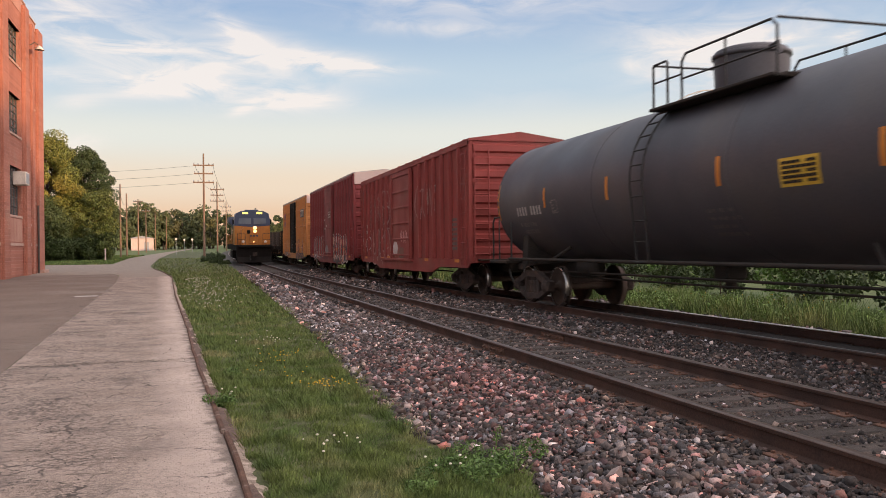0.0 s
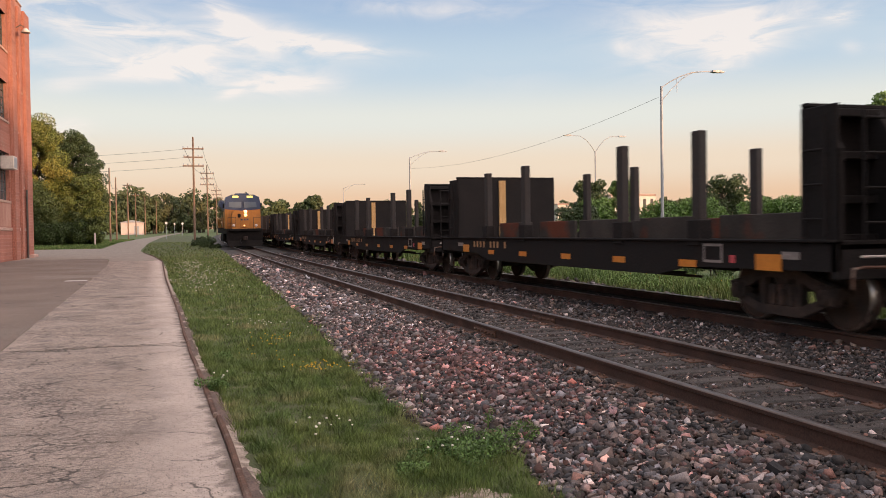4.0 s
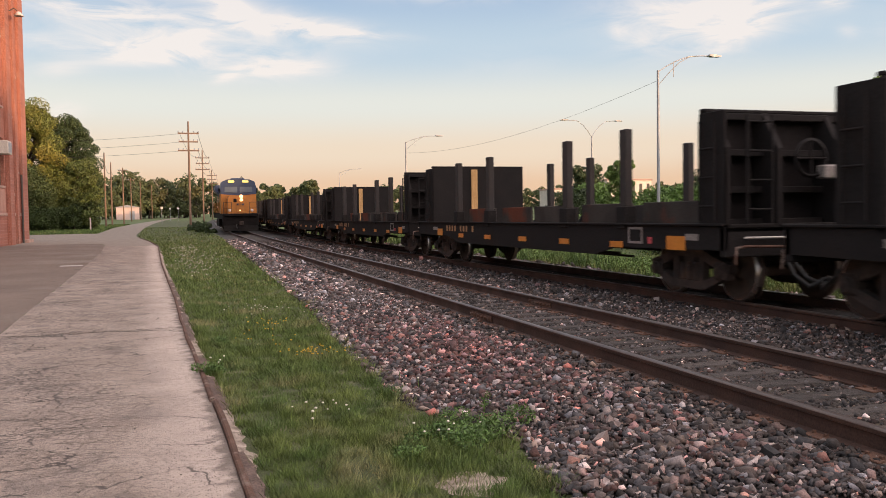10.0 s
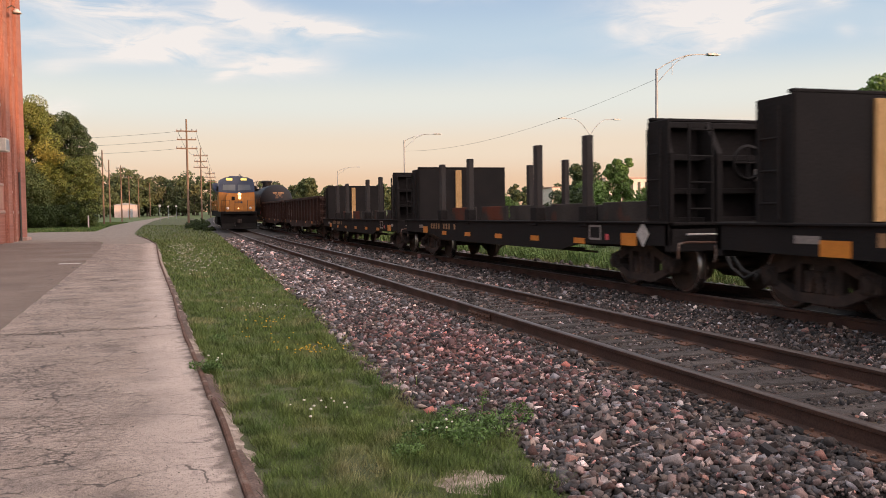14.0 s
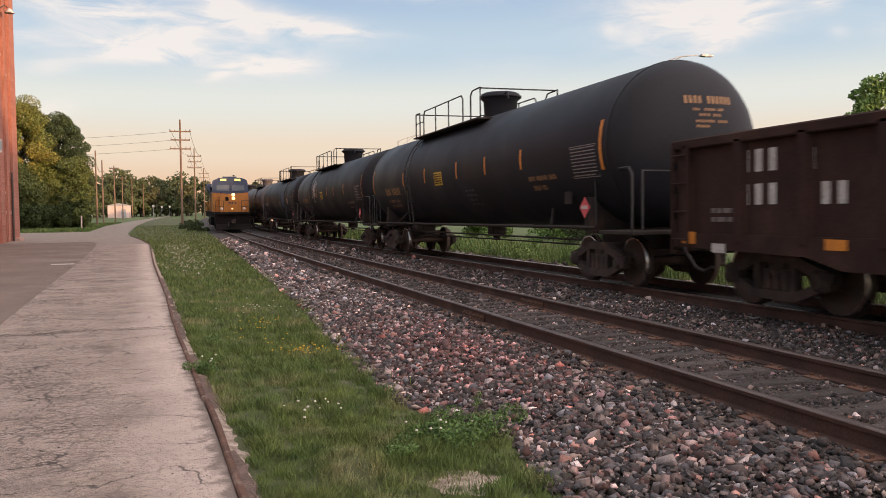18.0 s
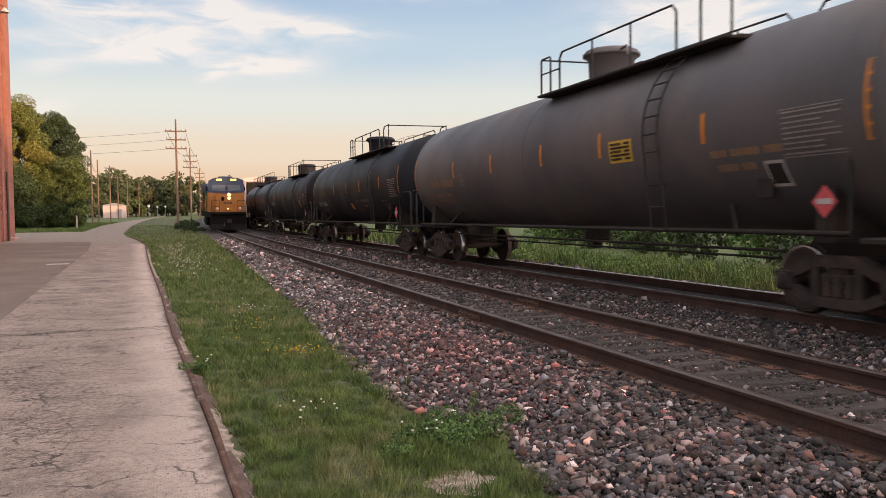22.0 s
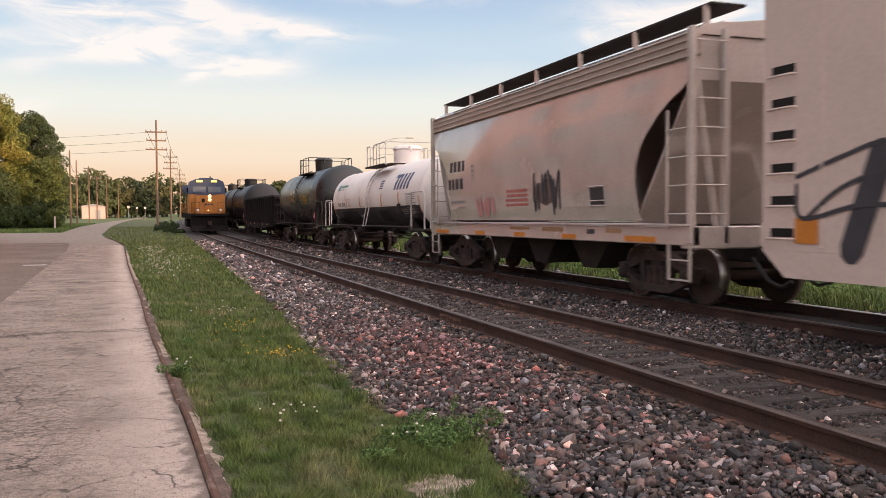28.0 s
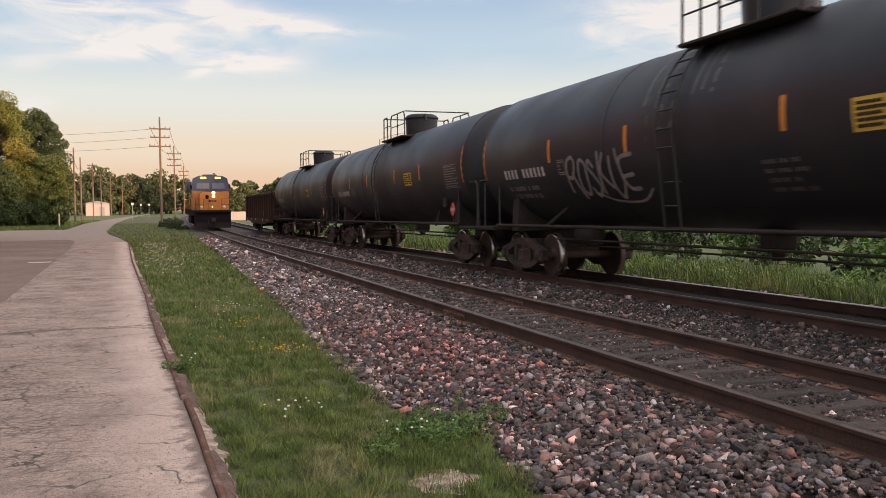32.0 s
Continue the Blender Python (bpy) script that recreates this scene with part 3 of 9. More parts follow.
M_TANK_GLOSS = surf("glossy_black_tank_paint", (0.014, 0.014, 0.015), (0.018, 0.018, 0.019), 0.3, scale=0.5, fine=30, bump=0.02, grain=0.1, third=(0.05, 0.045, 0.042), third_scale=0.6, third_at=(0.56, 0.8))
M_TANK_WHITE = surf("dusty_white_tank_paint", (0.85, 0.77, 0.73), (0.80, 0.70, 0.655), 0.5, scale=0.7, fine=30, bump=0.03, grain=0.08, third=(0.42, 0.34, 0.30), third_scale=0.6, third_at=(0.58, 0.8))
M_UNDER = surf("grimy_underframe", (0.028, 0.0230, 0.021), (0.042, 0.033, 0.028), 0.85, spec=0.2, scale=3, fine=40, bump=0.2, grain=0.3, third=(0.06, 0.038, 0.028), third_scale=2)
M_TRUCK = surf("rusty_cast_truck", (0.055, 0.034, 0.027), (0.03, 0.022, 0.019), 0.9, scale=4, fine=50, bump=0.3, grain=0.3, third=(0.09, 0.05, 0.035), third_scale=3)
M_WHEEL = surf("rusty_wheel", (0.05, 0.034, 0.027), (0.075, 0.046, 0.034), 0.8, 0.3, scale=4, fine=50, bump=0.1, grain=0.3)
M_TREAD = surf("polished_wheel_rim", (0.5, 0.47, 0.45), (0.4, 0.37, 0.35), 0.3, 1.0, scale=4, fine=50, bump=0.02, grain=0.1)
M_BLACKSTEEL = surf("black_handrail_steel", (0.02, 0.018, 0.017), (0.03, 0.026, 0.024), 0.7, scale=5, fine=50, bump=0.05, grain=0.2)
M_PALESTEEL = surf("pale_painted_steel", (0.62, 0.56, 0.52), (0.5, 0.44, 0.4), 0.6, scale=5, fine=50, bump=0.05, grain=0.15)
M_AMBER = surf("amber_reflective_strip", (0.62, 0.215, 0.026), (0.55, 0.18, 0.022), 0.5, scale=5, fine=40, bump=0, grain=0.1)
M_YELLOW = surf("yellow_placard", (0.66, 0.40, 0.045), (0.58, 0.34, 0.035), 0.6, scale=5, fine=40, bump=0, grain=0.1)
M_MARK = surf("faded_white_stencil", (0.50, 0.45, 0.42), (0.40, 0.36, 0.33), 0.7, scale=9, fine=40, bump=0, grain=0.25)
M_MARK_DIM = surf("dim_stencil", (0.16, 0.13, 0.12), (0.12, 0.10, 0.09), 0.7, scale=9, fine=40, bump=0, grain=0.25)
M_MARK_MID = surf("greyed_stencil", (0.26, 0.22, 0.205), (0.2, 0.17, 0.155), 0.7, scale=9, fine=40, bump=0, grain=0.25)
M_STREAK = surf("pale_spill_stain", (0.075, 0.068, 0.068), (0.055, 0.05, 0.05), 0.6, scale=3, fine=30, bump=0.02, grain=0.3)
M_MARK_TAN = surf("tan_stencil", (0.38, 0.20, 0.09), (0.30, 0.16, 0.075), 0.7, scale=9, fine=40, bump=0, grain=0.25)
M_RED = surf("red_hazard_placard", (0.62, 0.09, 0.10), (0.52, 0.07, 0.08), 0.6, scale=9, fine=40, bump=0, grain=0.15)
M_BLUE = surf("dark_blue_paint", (0.055, 0.075, 0.16), (0.045, 0.06, 0.13), 0.5, scale=5, fine=40, bump=0.02, grain=0.15)
M_BOXRED = surf("oxide_red_boxcar_paint", (0.27, 0.040, 0.033), (0.22, 0.033, 0.028), 0.6, scale=0.9, fine=25, bump=0.08, grain=0.1, third=(0.20, 0.055, 0.045), third_scale=0.6, third_at=(0.52, 0.72))
M_BOXMAROON = surf("dark_red_boxcar_paint", (0.225, 0.029, 0.030), (0.18, 0.025, 0.027), 0.6, scale=0.9, fine=25, bump=0.08, grain=0.1, third=(0.105, 0.03, 0.027), third_scale=0.6, third_at=(0.52, 0.72))
# dark tone that stands in for the shade beside each rib
M_RIBSHADE = surf("rib_shade_line", (0.075, 0.026, 0.018), (0.045, 0.020, 0.015), 0.9, scale=3, fine=30, bump=0.05, grain=0.4)
M_BOXYEL = surf("faded_yellow_boxcar_paint", (0.53, 0.228, 0.072), (0.46, 0.193, 0.06), 0.6, scale=0.9, fine=25, bump=0.08, grain=0.1, third=(0.38, 0.17, 0.05), third_scale=0.7, third_at=(0.55, 0.75))
M_DOORBLK = surf("black_door_paint", (0.014, 0.0125, 0.0125), (0.021, 0.018, 0.017), 0.7, spec=0.15, scale=2, fine=25, bump=0.08, grain=0.2)
M_GALV = surf("galvanised_roof", (0.42, 0.38, 0.36), (0.34, 0.30, 0.28), 0.55, 0.3, scale=2, fine=25, bump=0.08, grain=0.15)
M_WHITE = surf("dirty_white_paint", (0.60, 0.462, 0.418), (0.53, 0.405, 0.365), 0.6, scale=0.8, fine=25, bump=0.04, grain=0.07, third=(0.50, 0.38, 0.33), third_scale=0.8, third_at=(0.55, 0.8))
M_HOPPER = surf("dusty_beige_hopper_paint", (0.56, 0.465, 0.42), (0.48, 0.40, 0.36), 0.22, scale=0.6, fine=25, bump=0.03, grain=0.07, third=(0.33, 0.27, 0.24), third_scale=0.5, third_at=(0.52, 0.8))
M_HOPPER_DIM = surf("grimy_tan_hopper_paint", (0.40, 0.31, 0.26), (0.33, 0.26, 0.22), 0.5, scale=0.8, fine=25, bump=0.05, grain=0.12)
M_MARK_RED = surf("red_stencil_paint", (0.50, 0.13, 0.11), (0.45, 0.14, 0.12), 0.6, scale=6, fine=60, bump=0.05, grain=0.2)
M_REEFER = surf("dirty_pinkish_white_paint", (0.68, 0.52, 0.455), (0.60, 0.46, 0.40), 0.45, scale=0.5, fine=20, bump=0.05, grain=0.07, third=(0.54, 0.42, 0.36), third_scale=0.5, third_at=(0.54, 0.8))
M_HOPPER.node_tree.nodes["Principled BSDF"].inputs["Coat Weight"].default_value = 1.0
M_HOPPER.node_tree.nodes["Principled BSDF"].inputs["Coat Roughness"].default_value = 0.05
M_HOPPER.node_tree.nodes["Principled BSDF"].inputs["Coat IOR"].default_value = 1.7
M_FLAT = surf("black_flatcar_steel", (0.0165, 0.0145, 0.0145), (0.023, 0.0195, 0.019), 0.85, scale=1.5, fine=30, bump=0.12, grain=0.2, third=(0.022, 0.016, 0.014), third_scale=1.2, third_at=(0.56, 0.75), spec=0.10)
M_STAKE = surf("dark_steel_stake", (0.024, 0.019, 0.018), (0.034, 0.025, 0.022), 0.85, scale=2, fine=30, bump=0.15, grain=0.2)
M_BUNK = surf("weathered_bunk_plate", (0.055, 0.045, 0.04), (0.038, 0.032, 0.029), 0.85, scale=1.5, fine=30, bump=0.15, grain=0.2, third=(0.12, 0.036, 0.020), third_scale=0.7, third_at=(0.52, 0.6), spec=0.2)
M_PLANK = surf("pale_timber_strip", (0.55, 0.33, 0.14), (0.46, 0.26, 0.10), 0.8, scale=4, fine=40, stretch=(6, 6, 1))
M_GON = surf("brown_gondola_paint", (0.042, 0.020, 0.0155), (0.030, 0.016, 0.013), 0.85, scale=1.0, fine=30, bump=0.15, grain=0.2, third=(0.065, 0.034, 0.025), third_scale=0.9, third_at=(0.52, 0.7), spec=0.2)
M_GONBLK = surf("black_gondola_paint", (0.021, 0.0175, 0.017), (0.016, 0.0135, 0.0135), 0.85, scale=1.0, fine=30, bump=0.12, grain=0.2, third=(0.03, 0.022, 0.019), third_scale=0.9, third_at=(0.54, 0.72), spec=0.12)
M_SPRAY_W = surf("white_spray_paint", (0.62, 0.54, 0.52), (0.5, 0.42, 0.4), 0.7, scale=3, fine=40, bump=0, grain=0.15)
M_SPRAY_G = surf("grey_spray_paint", (0.26, 0.23, 0.23), (0.2, 0.18, 0.18), 0.7, scale=3, fine=40, bump=0, grain=0.2)
M_SPRAY_K = surf("black_spray_paint", (0.035, 0.034, 0.040), (0.05, 0.048, 0.055), 0.6, scale=3, fine=40, bump=0, grain=0.15)
M_SPRAY_B = surf("blue_spray_paint", (0.08, 0.15, 0.28), (0.06, 0.11, 0.22), 0.7, scale=3, fine=40, bump=0, grain=0.2)
M_SPRAY_P = surf("pink_spray_paint", (0.62, 0.30, 0.28), (0.5, 0.24, 0.22), 0.7, scale=3, fine=40, bump=0, grain=0.15)
M_SPRAY_T = surf("teal_spray_paint", (0.10, 0.30, 0.28), (0.09, 0.22, 0.22), 0.7, scale=3, fine=40, bump=0, grain=0.2)
M_SPRAY_Y = surf("olive_spray_paint", (0.20, 0.16, 0.07), (0.16, 0.12, 0.055), 0.7, scale=3, fine=40, bump=0, grain=0.2)
M_SPRAY_FADE = surf("faded_pinkish_white_spray", (0.46, 0.30, 0.275), (0.34, 0.19, 0.17), 0.75, scale=3, fine=30, bump=0, grain=0.3)
M_SPRAY_DW = surf("dull_whitewash", (0.20, 0.135, 0.115), (0.14, 0.09, 0.075), 0.8, scale=4, fine=40, bump=0, grain=0.3)
M_SPRAY_DP = surf("dull_pink_brown_spray_paint", (0.26, 0.12, 0.10), (0.20, 0.09, 0.08), 0.7, scale=3, fine=40, bump=0, grain=0.2)
M_SPRAY_PEACH = surf("peach_spray_paint", (0.62, 0.34, 0.22), (0.5, 0.27, 0.18), 0.7, scale=3, fine=40, bump=0, grain=0.15)
M_SPRAY_M = surf("maroon_spray_paint", (0.16, 0.075, 0.06), (0.22, 0.11, 0.08), 0.7, scale=3, fine=40, bump=0, grain=0.2)

CARS = []
SHARED = {}


def shared(key, build, mat):
    if key not in SHARED:
        SHARED[key] = build().data(key.split(":")[0], mat)
    return SHARED[key]


def bar_path(m, pts, w, x0, x1):
    """Flat bars of width w along points (y, z), from x0 to x1."""
    for (ya, za), (yb, zb) in zip(pts, pts[1:]):
        d = math.hypot(yb - ya, zb - za)
        ny, nz = -(zb - za) / d * w / 2, (yb - ya) / d * w / 2
        m.prism([(ya + ny, za + nz), (yb + ny, zb + nz), (yb - ny, zb - nz), (ya - ny, za - nz)], 0, x0, x1)
    return m


def side_frame():
    m = Mesh()
    bar_path(m, [(-1.08, 0.50), (-0.62, 0.62), (-0.34, 0.74), (0.34, 0.74), (0.62, 0.62), (1.08, 0.50)], 0.15, -0.07, 0.07)
    bar_path(m, [(-1.0, 0.44), (-0.42, 0.22), (0.42, 0.22), (1.0, 0.44)], 0.13, -0.07, 0.07)
    bar_path(m, [(-0.36, 0.70), (-0.36, 0.22)], 0.12, -0.06, 0.06)
    bar_path(m, [(0.36, 0.70), (0.36, 0.22)], 0.12, -0.06, 0.06)
    for s in (-1, 1):
        m.cbox(-0.11, 0.09, s * 0.889 - 0.15, s * 0.889 + 0.15, 0.33, 0.60, 0.03)
        m.lathe([(0.02, -0.15), (0.09, -0.15), (0.11, -0.11), (0.11, 0.0)], 0, (0, s * 0.889, 0.457), 12)
    return m


def spring_nest():
    m = Mesh()
    for y in (-0.19, 0.0, 0.19):
        prof = [(0.0, 0.28)] + [(0.085 if i % 2 else 0.066, 0.28 + 0.03 * i) for i in range(11)] + [(0.0, 0.58)]
        m.lathe(prof, 2, (0, y, 0), 10)
    return m


def wheel():
    m = Mesh()
    m.lathe([(0.0, 0.05), (0.11, 0.05), (0.12, 0.02), (0.16, -0.01), (0.33, 0.01), (0.39, 0.04), (0.452, 0.05), (0.457, -0.05), (0.485, -0.07),
             (0.48, -0.09), (0.40, -0.09), (0.36, -0.03), (0.16, -0.04), (0.0, -0.05)], 0, (0, 0, 0), 32)
    return m


def add_truck(car, y):
    t = part("truck", shared("truck", lambda: Mesh().cbox(-1.05, 1.05, -0.17, 0.17, 0.48, 0.80, 0.04), M_TRUCK), None, car, "three-piece cast steel truck", at=pose(0, y, 0))
    for s in (-1, 1):
        part("side_frame", shared("side_frame", side_frame, M_TRUCK), None, t, at=pose(s * 1.02, 0, 0, 0, 0, 0 if s < 0 else 180))
        part("spring_nest", shared("spring_nest", spring_nest, M_TRUCK), None, t, at=pose(s * 1.02, 0, 0))
        part("axle", shared("axle", lambda: Mesh().tube([(-1.0, 0, 0.457), (-0.68, 0, 0.457), (0.68, 0, 0.457), (1.0, 0, 0.457)], [0.06, 0.085, 0.085, 0.06], 10), M_WHEEL), None, t, at=pose(0, s * 0.889, 0))
        for k in (-1, 1):
            w = part("wheel", shared("wheel", wheel, M_WHEEL), None, t, "", at=pose(k * 0.735, s * 0.889, 0.46, 0, 0, 180 if k < 0 else 0) if k > 0 else pose(-0.735, s * 0.889, 0.46, 0, 0, 180))
            if k < 0:
                part("rim", shared("rim", lambda: Mesh().lathe([(0.43, 0.052), (0.453, 0.053), (0.459, -0.048), (0.44, -0.05)], 0, (0, 0, 0), 32), M_TREAD), None, w, "worn bright wheel tread")


def coupler():
    m = Mesh().cbox(-0.11, 0.11, -0.62, 0.0, 0.76, 0.94, 0.02)
    m.prism([(-0.16, -0.60), (0.10, -0.60), (0.18, -0.72), (0.16, -0.90), (0.02, -0.86), (0.0, -0.74), (-0.10, -0.78), (-0.18, -0.70)], 2, 0.68, 1.0)
    return m


def hose():
    return Mesh().tube([(-0.35, 0.05, 0.75), (-0.38, -0.15, 0.60), (-0.38, -0.36, 0.42), (-0.36, -0.58, 0.36), (-0.33, -0.75, 0.45)], 0.03, 7)


def add_gear(car, half, trucks):
    """Couplers, air hoses and trucks; half is the body's half length."""
    for y in trucks:
        add_truck(car, y)
    for s in (-1, 1):
        part("coupler", shared("coupler", coupler, M_TRUCK), None, car, at=pose(0, s * half, 0, 0, 0, 0 if s < 0 else 180))
        part("air_hose", shared("air_hose", hose, M_BLACKSTEEL), None, car, at=pose(0, s * half, 0, 0, 0, 0 if s < 0 else 180))


def plate(car, name, mat, y0, y1, z0, z1, x, label="", d=0.006):
    return part(name, Mesh().box(x - d, x, y0, y1, z0, z1), mat, car, label)


def bars(car, mat, y0, y1, z0, z1, x, rows, seed, name="stencil_line", gap=0.45):
    """Rows of unreadable lettering as broken bars, one mesh a row."""
    rnd = random.Random(seed)
    h = (z1 - z0) / rows
    for i in range(rows):
        m, y, z = Mesh(), y0, z1 - h * (i + 1)
        while y < y1 - 0.04:
            w = min(rnd.uniform(0.6, 1.6) * h, y1 - y)
            m.box(x - 0.005, x, y, y + w, z + h * gap * 0.5, z + h * (1 - gap * 0.5))
            y += w + h * 0.28
        tagged(part(name, m, mat, car), kind="stuff")


def ladder(car, name, mat, y, w, z0, z1, x, step=0.42, along_y=True, r=0.018):
    """A ladder flat against a side (along y) or an end (along x)."""
    m = Mesh()
    P = (lambda a, z: (x, y + a, z)) if along_y else (lambda a, z: (x + a, y, z))
    for a in (-w / 2, w / 2):
        m.tube([P(a, z0), P(a, z1)], r * 1.2, 6)
    z = z0 + step * 0.5
    while z < z1:
        m.tube([P(-w / 2, z), P(w / 2, z)], r, 6)
        z += step
    return part(name, m, mat, car)


def smooth_line(pts, closed=False, n=6):
    """Points run into a smooth curve."""
    k = len(pts)
    if k < 3:
        return [(pts[0][0] + (pts[1][0] - pts[0][0]) * i / n, pts[0][1] + (pts[1][1] - pts[0][1]) * i / n) for i in range(n + 1)]
    out = []
    for i in range(k - 1):
        p0, p1, p2, p3 = pts[max(i - 1, 0)], pts[i], pts[i + 1], pts[min(i + 2, k - 1)]
        for s in range(n):
            t = s / n
            out.append(tuple(0.5 * (2 * p1[c] + (p2[c] - p0[c]) * t + (2 * p0[c] - 5 * p1[c] + 4 * p2[c] - p3[c]) * t * t + (3 * p1[c] - p0[c] - 3 * p2[c] + p3[c]) * t ** 3) for c in (0, 1)))
    return out + [pts[-1]]


def ribbon(m, pts, w, xf, off):
    """One flat painted stroke of width w along points (y, z), with rounded ends."""
    line = smooth_line(pts)
    n, vs = len(line), []
    for i, (y, z) in enumerate(line):
        (a, b), (c, d) = line[max(i - 1, 0)], line[min(i + 1, n - 1)]
        q = math.hypot(c - a, d - b) or 1.0
        ny, nz = -(d - b) / q * w / 2, (c - a) / q * w / 2
        e = off + 0.00012 * i
        vs += [(xf(z + nz) - e, y + ny, z + nz), (xf(z - nz) - e, y - ny, z - nz)]
    fs = [(2 * i, 2 * i + 1, 2 * i + 3, 2 * i + 2) for i in range(n - 1)]
    for i, s in ((0, -1), (n - 1, 1)):
        (a, b), (c, d) = line[max(i - 1, 0)], line[min(i + 1, n - 1)]
        q = math.hypot(c - a, d - b) or 1.0
        dy, dz = (c - a) / q * w / 2 * s, (d - b) / q * w / 2 * s
        y, z = line[i]
        k = len(vs)
        e = off + 0.00012 * i
        for t in (-0.7, 0.0, 0.7):
            cy, cz = y + dy * math.cos(t) - dz * math.sin(t), z + dz * math.cos(t) + dy * math.sin(t)
            vs.append((xf(cz) - e, cy, cz))
        fs.append((2 * i, 2 * i + 1, k, k + 1, k + 2) if s > 0 else (2 * i + 1, 2 * i, k, k + 1, k + 2))
    return m.add(vs, fs)


GLYPHS = {"V": [[(0, 1), (0.42, 0.06), (0.95, 1)]], "O": [[(0.5, 1), (0.05, 0.75), (0.05, 0.25), (0.5, 0), (0.95, 0.25), (0.95, 0.75), (0.5, 1), (0.2, 0.9)]],
          "Y": [[(0, 1), (0.5, 0.45)], [(1, 1), (0.7, 0.55), (0.35, 0)]], "U": [[(0, 1), (0.02, 0.4), (0.3, 0), (0.75, 0.05), (0.95, 0.45), (1, 1)]],
          "R": [[(0.1, 0), (0.06, 0.5), (0.1, 0.98), (0.7, 1), (0.9, 0.75), (0.55, 0.5), (0.2, 0.5)], [(0.5, 0.5), (1.15, 0)]], "S": [[(1, 0.85), (0.5, 1), (0.1, 0.75), (0.5, 0.52), (0.9, 0.25), (0.5, 0), (0, 0.15)]],
          "A": [[(0, 0), (0.35, 0.9), (0.55, 1), (0.7, 0.8), (1, 0)], [(0.2, 0.38), (0.85, 0.38)]], "N": [[(0, 0), (0.06, 1)], [(0.06, 1), (0.9, 0)], [(0.9, 0), (1, 1)]],
          "P": [[(0, 0), (0.1, 1), (0.8, 0.95), (0.9, 0.65), (0.1, 0.5)]], "K": [[(0, 0), (0, 1)], [(1, 1), (0.08, 0.5), (1, 0)]], "L": [[(0.1, 1), (0, 0.05), (1, 0.1)]],
          "B": [[(0, 0), (0.05, 1), (0.75, 0.9), (0.7, 0.6), (0.1, 0.52), (0.95, 0.4), (0.8, 0.05), (0, 0)]], "E": [[(1, 0.95), (0.1, 0.95), (0.05, 0.05), (1, 0.05)], [(0.1, 0.5), (0.8, 0.55)]],
          "C": [[(1, 0.8), (0.6, 1), (0.1, 0.7), (0.1, 0.25), (0.6, 0), (1, 0.2)]], "M": [[(0, 0), (0.12, 1), (0.5, 0.3), (0.9, 1), (1, 0)]], "Z": [[(0, 0.95), (1, 0.9), (0.05, 0.1), (1, 0)]]}


def tag_letters(car, shapes, yl, yr, z0, z1, xf, seed, w, coats, sway=0.06):
    """Sprayed letter shapes from yl down to yr; coats are (paint, extra width, offset), the lowest first."""
    rnd = random.Random(seed)
    step = (yl - yr) / len(shapes)
    for k, ch in enumerate(shapes):
        strokes = [[(yl - step * (k + 0.1 + 0.8 * u) + rnd.uniform(-sway, sway), z0 + w / 2 + (z1 - z0 - w) * v + rnd.uniform(-sway, sway)) for u, v in s] for s in GLYPHS[ch]]
        for paint, extra, off in coats:
            m = Mesh()
            mat = paint[k % len(paint)] if isinstance(paint, (list, tuple)) else paint
            for j, s in enumerate(strokes):
                ribbon(m, s, max(0.02, w + extra), xf, off + 0.0015 * j)
            part("graffiti_letter", m, mat, car, "sprayed graffiti letter")


def cloud(car, mat, yl, yr, z0, z1, xf, seed, off=0.0):
    """A sprayed ground with an uneven top edge."""
    n, vs = 48, []
    for i in range(n + 1):
        y = yl + (yr - yl) * i / n
        t = z0 + (z1 - z0) * (0.72 + 0.30 * noise.noise((y * 1.1, seed, 0.0)) + 0.22 * noise.noise((y * 3.7, seed, 2.0))) * min(1, 0.5 + 5 * min(i, n - i) / n)
        b = z0 + 0.06 * noise.noise((y * 2, seed, 4.0))
        vs += [(xf(b) - off, y, b), (xf(t) - off, y, t)]
    return part("graffiti_ground", Mesh().add(vs, [(2 * i, 2 * i + 1, 2 * i + 3, 2 * i + 2) for i in range(n)]), mat, car, "sprayed ground colour of the graffiti")


def scrawl(car, mat, y0, y1, z0, z1, xf, seed, letters=5, w=0.05, name="graffiti"):
    """Looping sprayed strokes, flat on a side; xf gives x at a height."""
    rnd = random.Random(seed)
    m, step = Mesh(), (y1 - y0) / letters
    for k in range(letters):
        ya = y0 + step * (k + 0.5)
        pts = [(ya + rnd.uniform(-0.5, 0.5) * step, z0 + (z1 - z0) * ((i % 2) * 0.7 + rnd.uniform(0, 0.3))) for i in range(rnd.choice((4, 5, 6)))]
        ribbon(m, pts, w, xf, 0.004 + 0.0015 * k)
    return part(name, m, mat, car, "sprayed graffiti strokes")


def blob(car, mat, y0, y1, z0, z1, xf, seed, name="graffiti", layer=1):
    """A filled graffiti shape with a bulging outline."""
    rnd = random.Random(seed)
    n, vs = 18, []
    cy, cz = (y0 + y1) / 2, (z0 + z1) / 2
    for i in range(n):
        t = 2 * math.pi * i / n
        r = 0.82 + 0.3 * rnd.random()
        p, q = cy + (y1 - y0) / 2 * math.cos(t) * r, min(max(cz + (z1 - z0) / 2 * math.sin(t) * r, z0), z1)
        vs.append((xf(q) - 0.003 * layer, p, q))
    c = len(vs)
    vs.append((xf(cz) - 0.003 * layer, cy, cz))
    return part(name, Mesh().add(vs, [(i, (i + 1) % n, c) for i in range(n)]), mat, car, "filled graffiti letter")


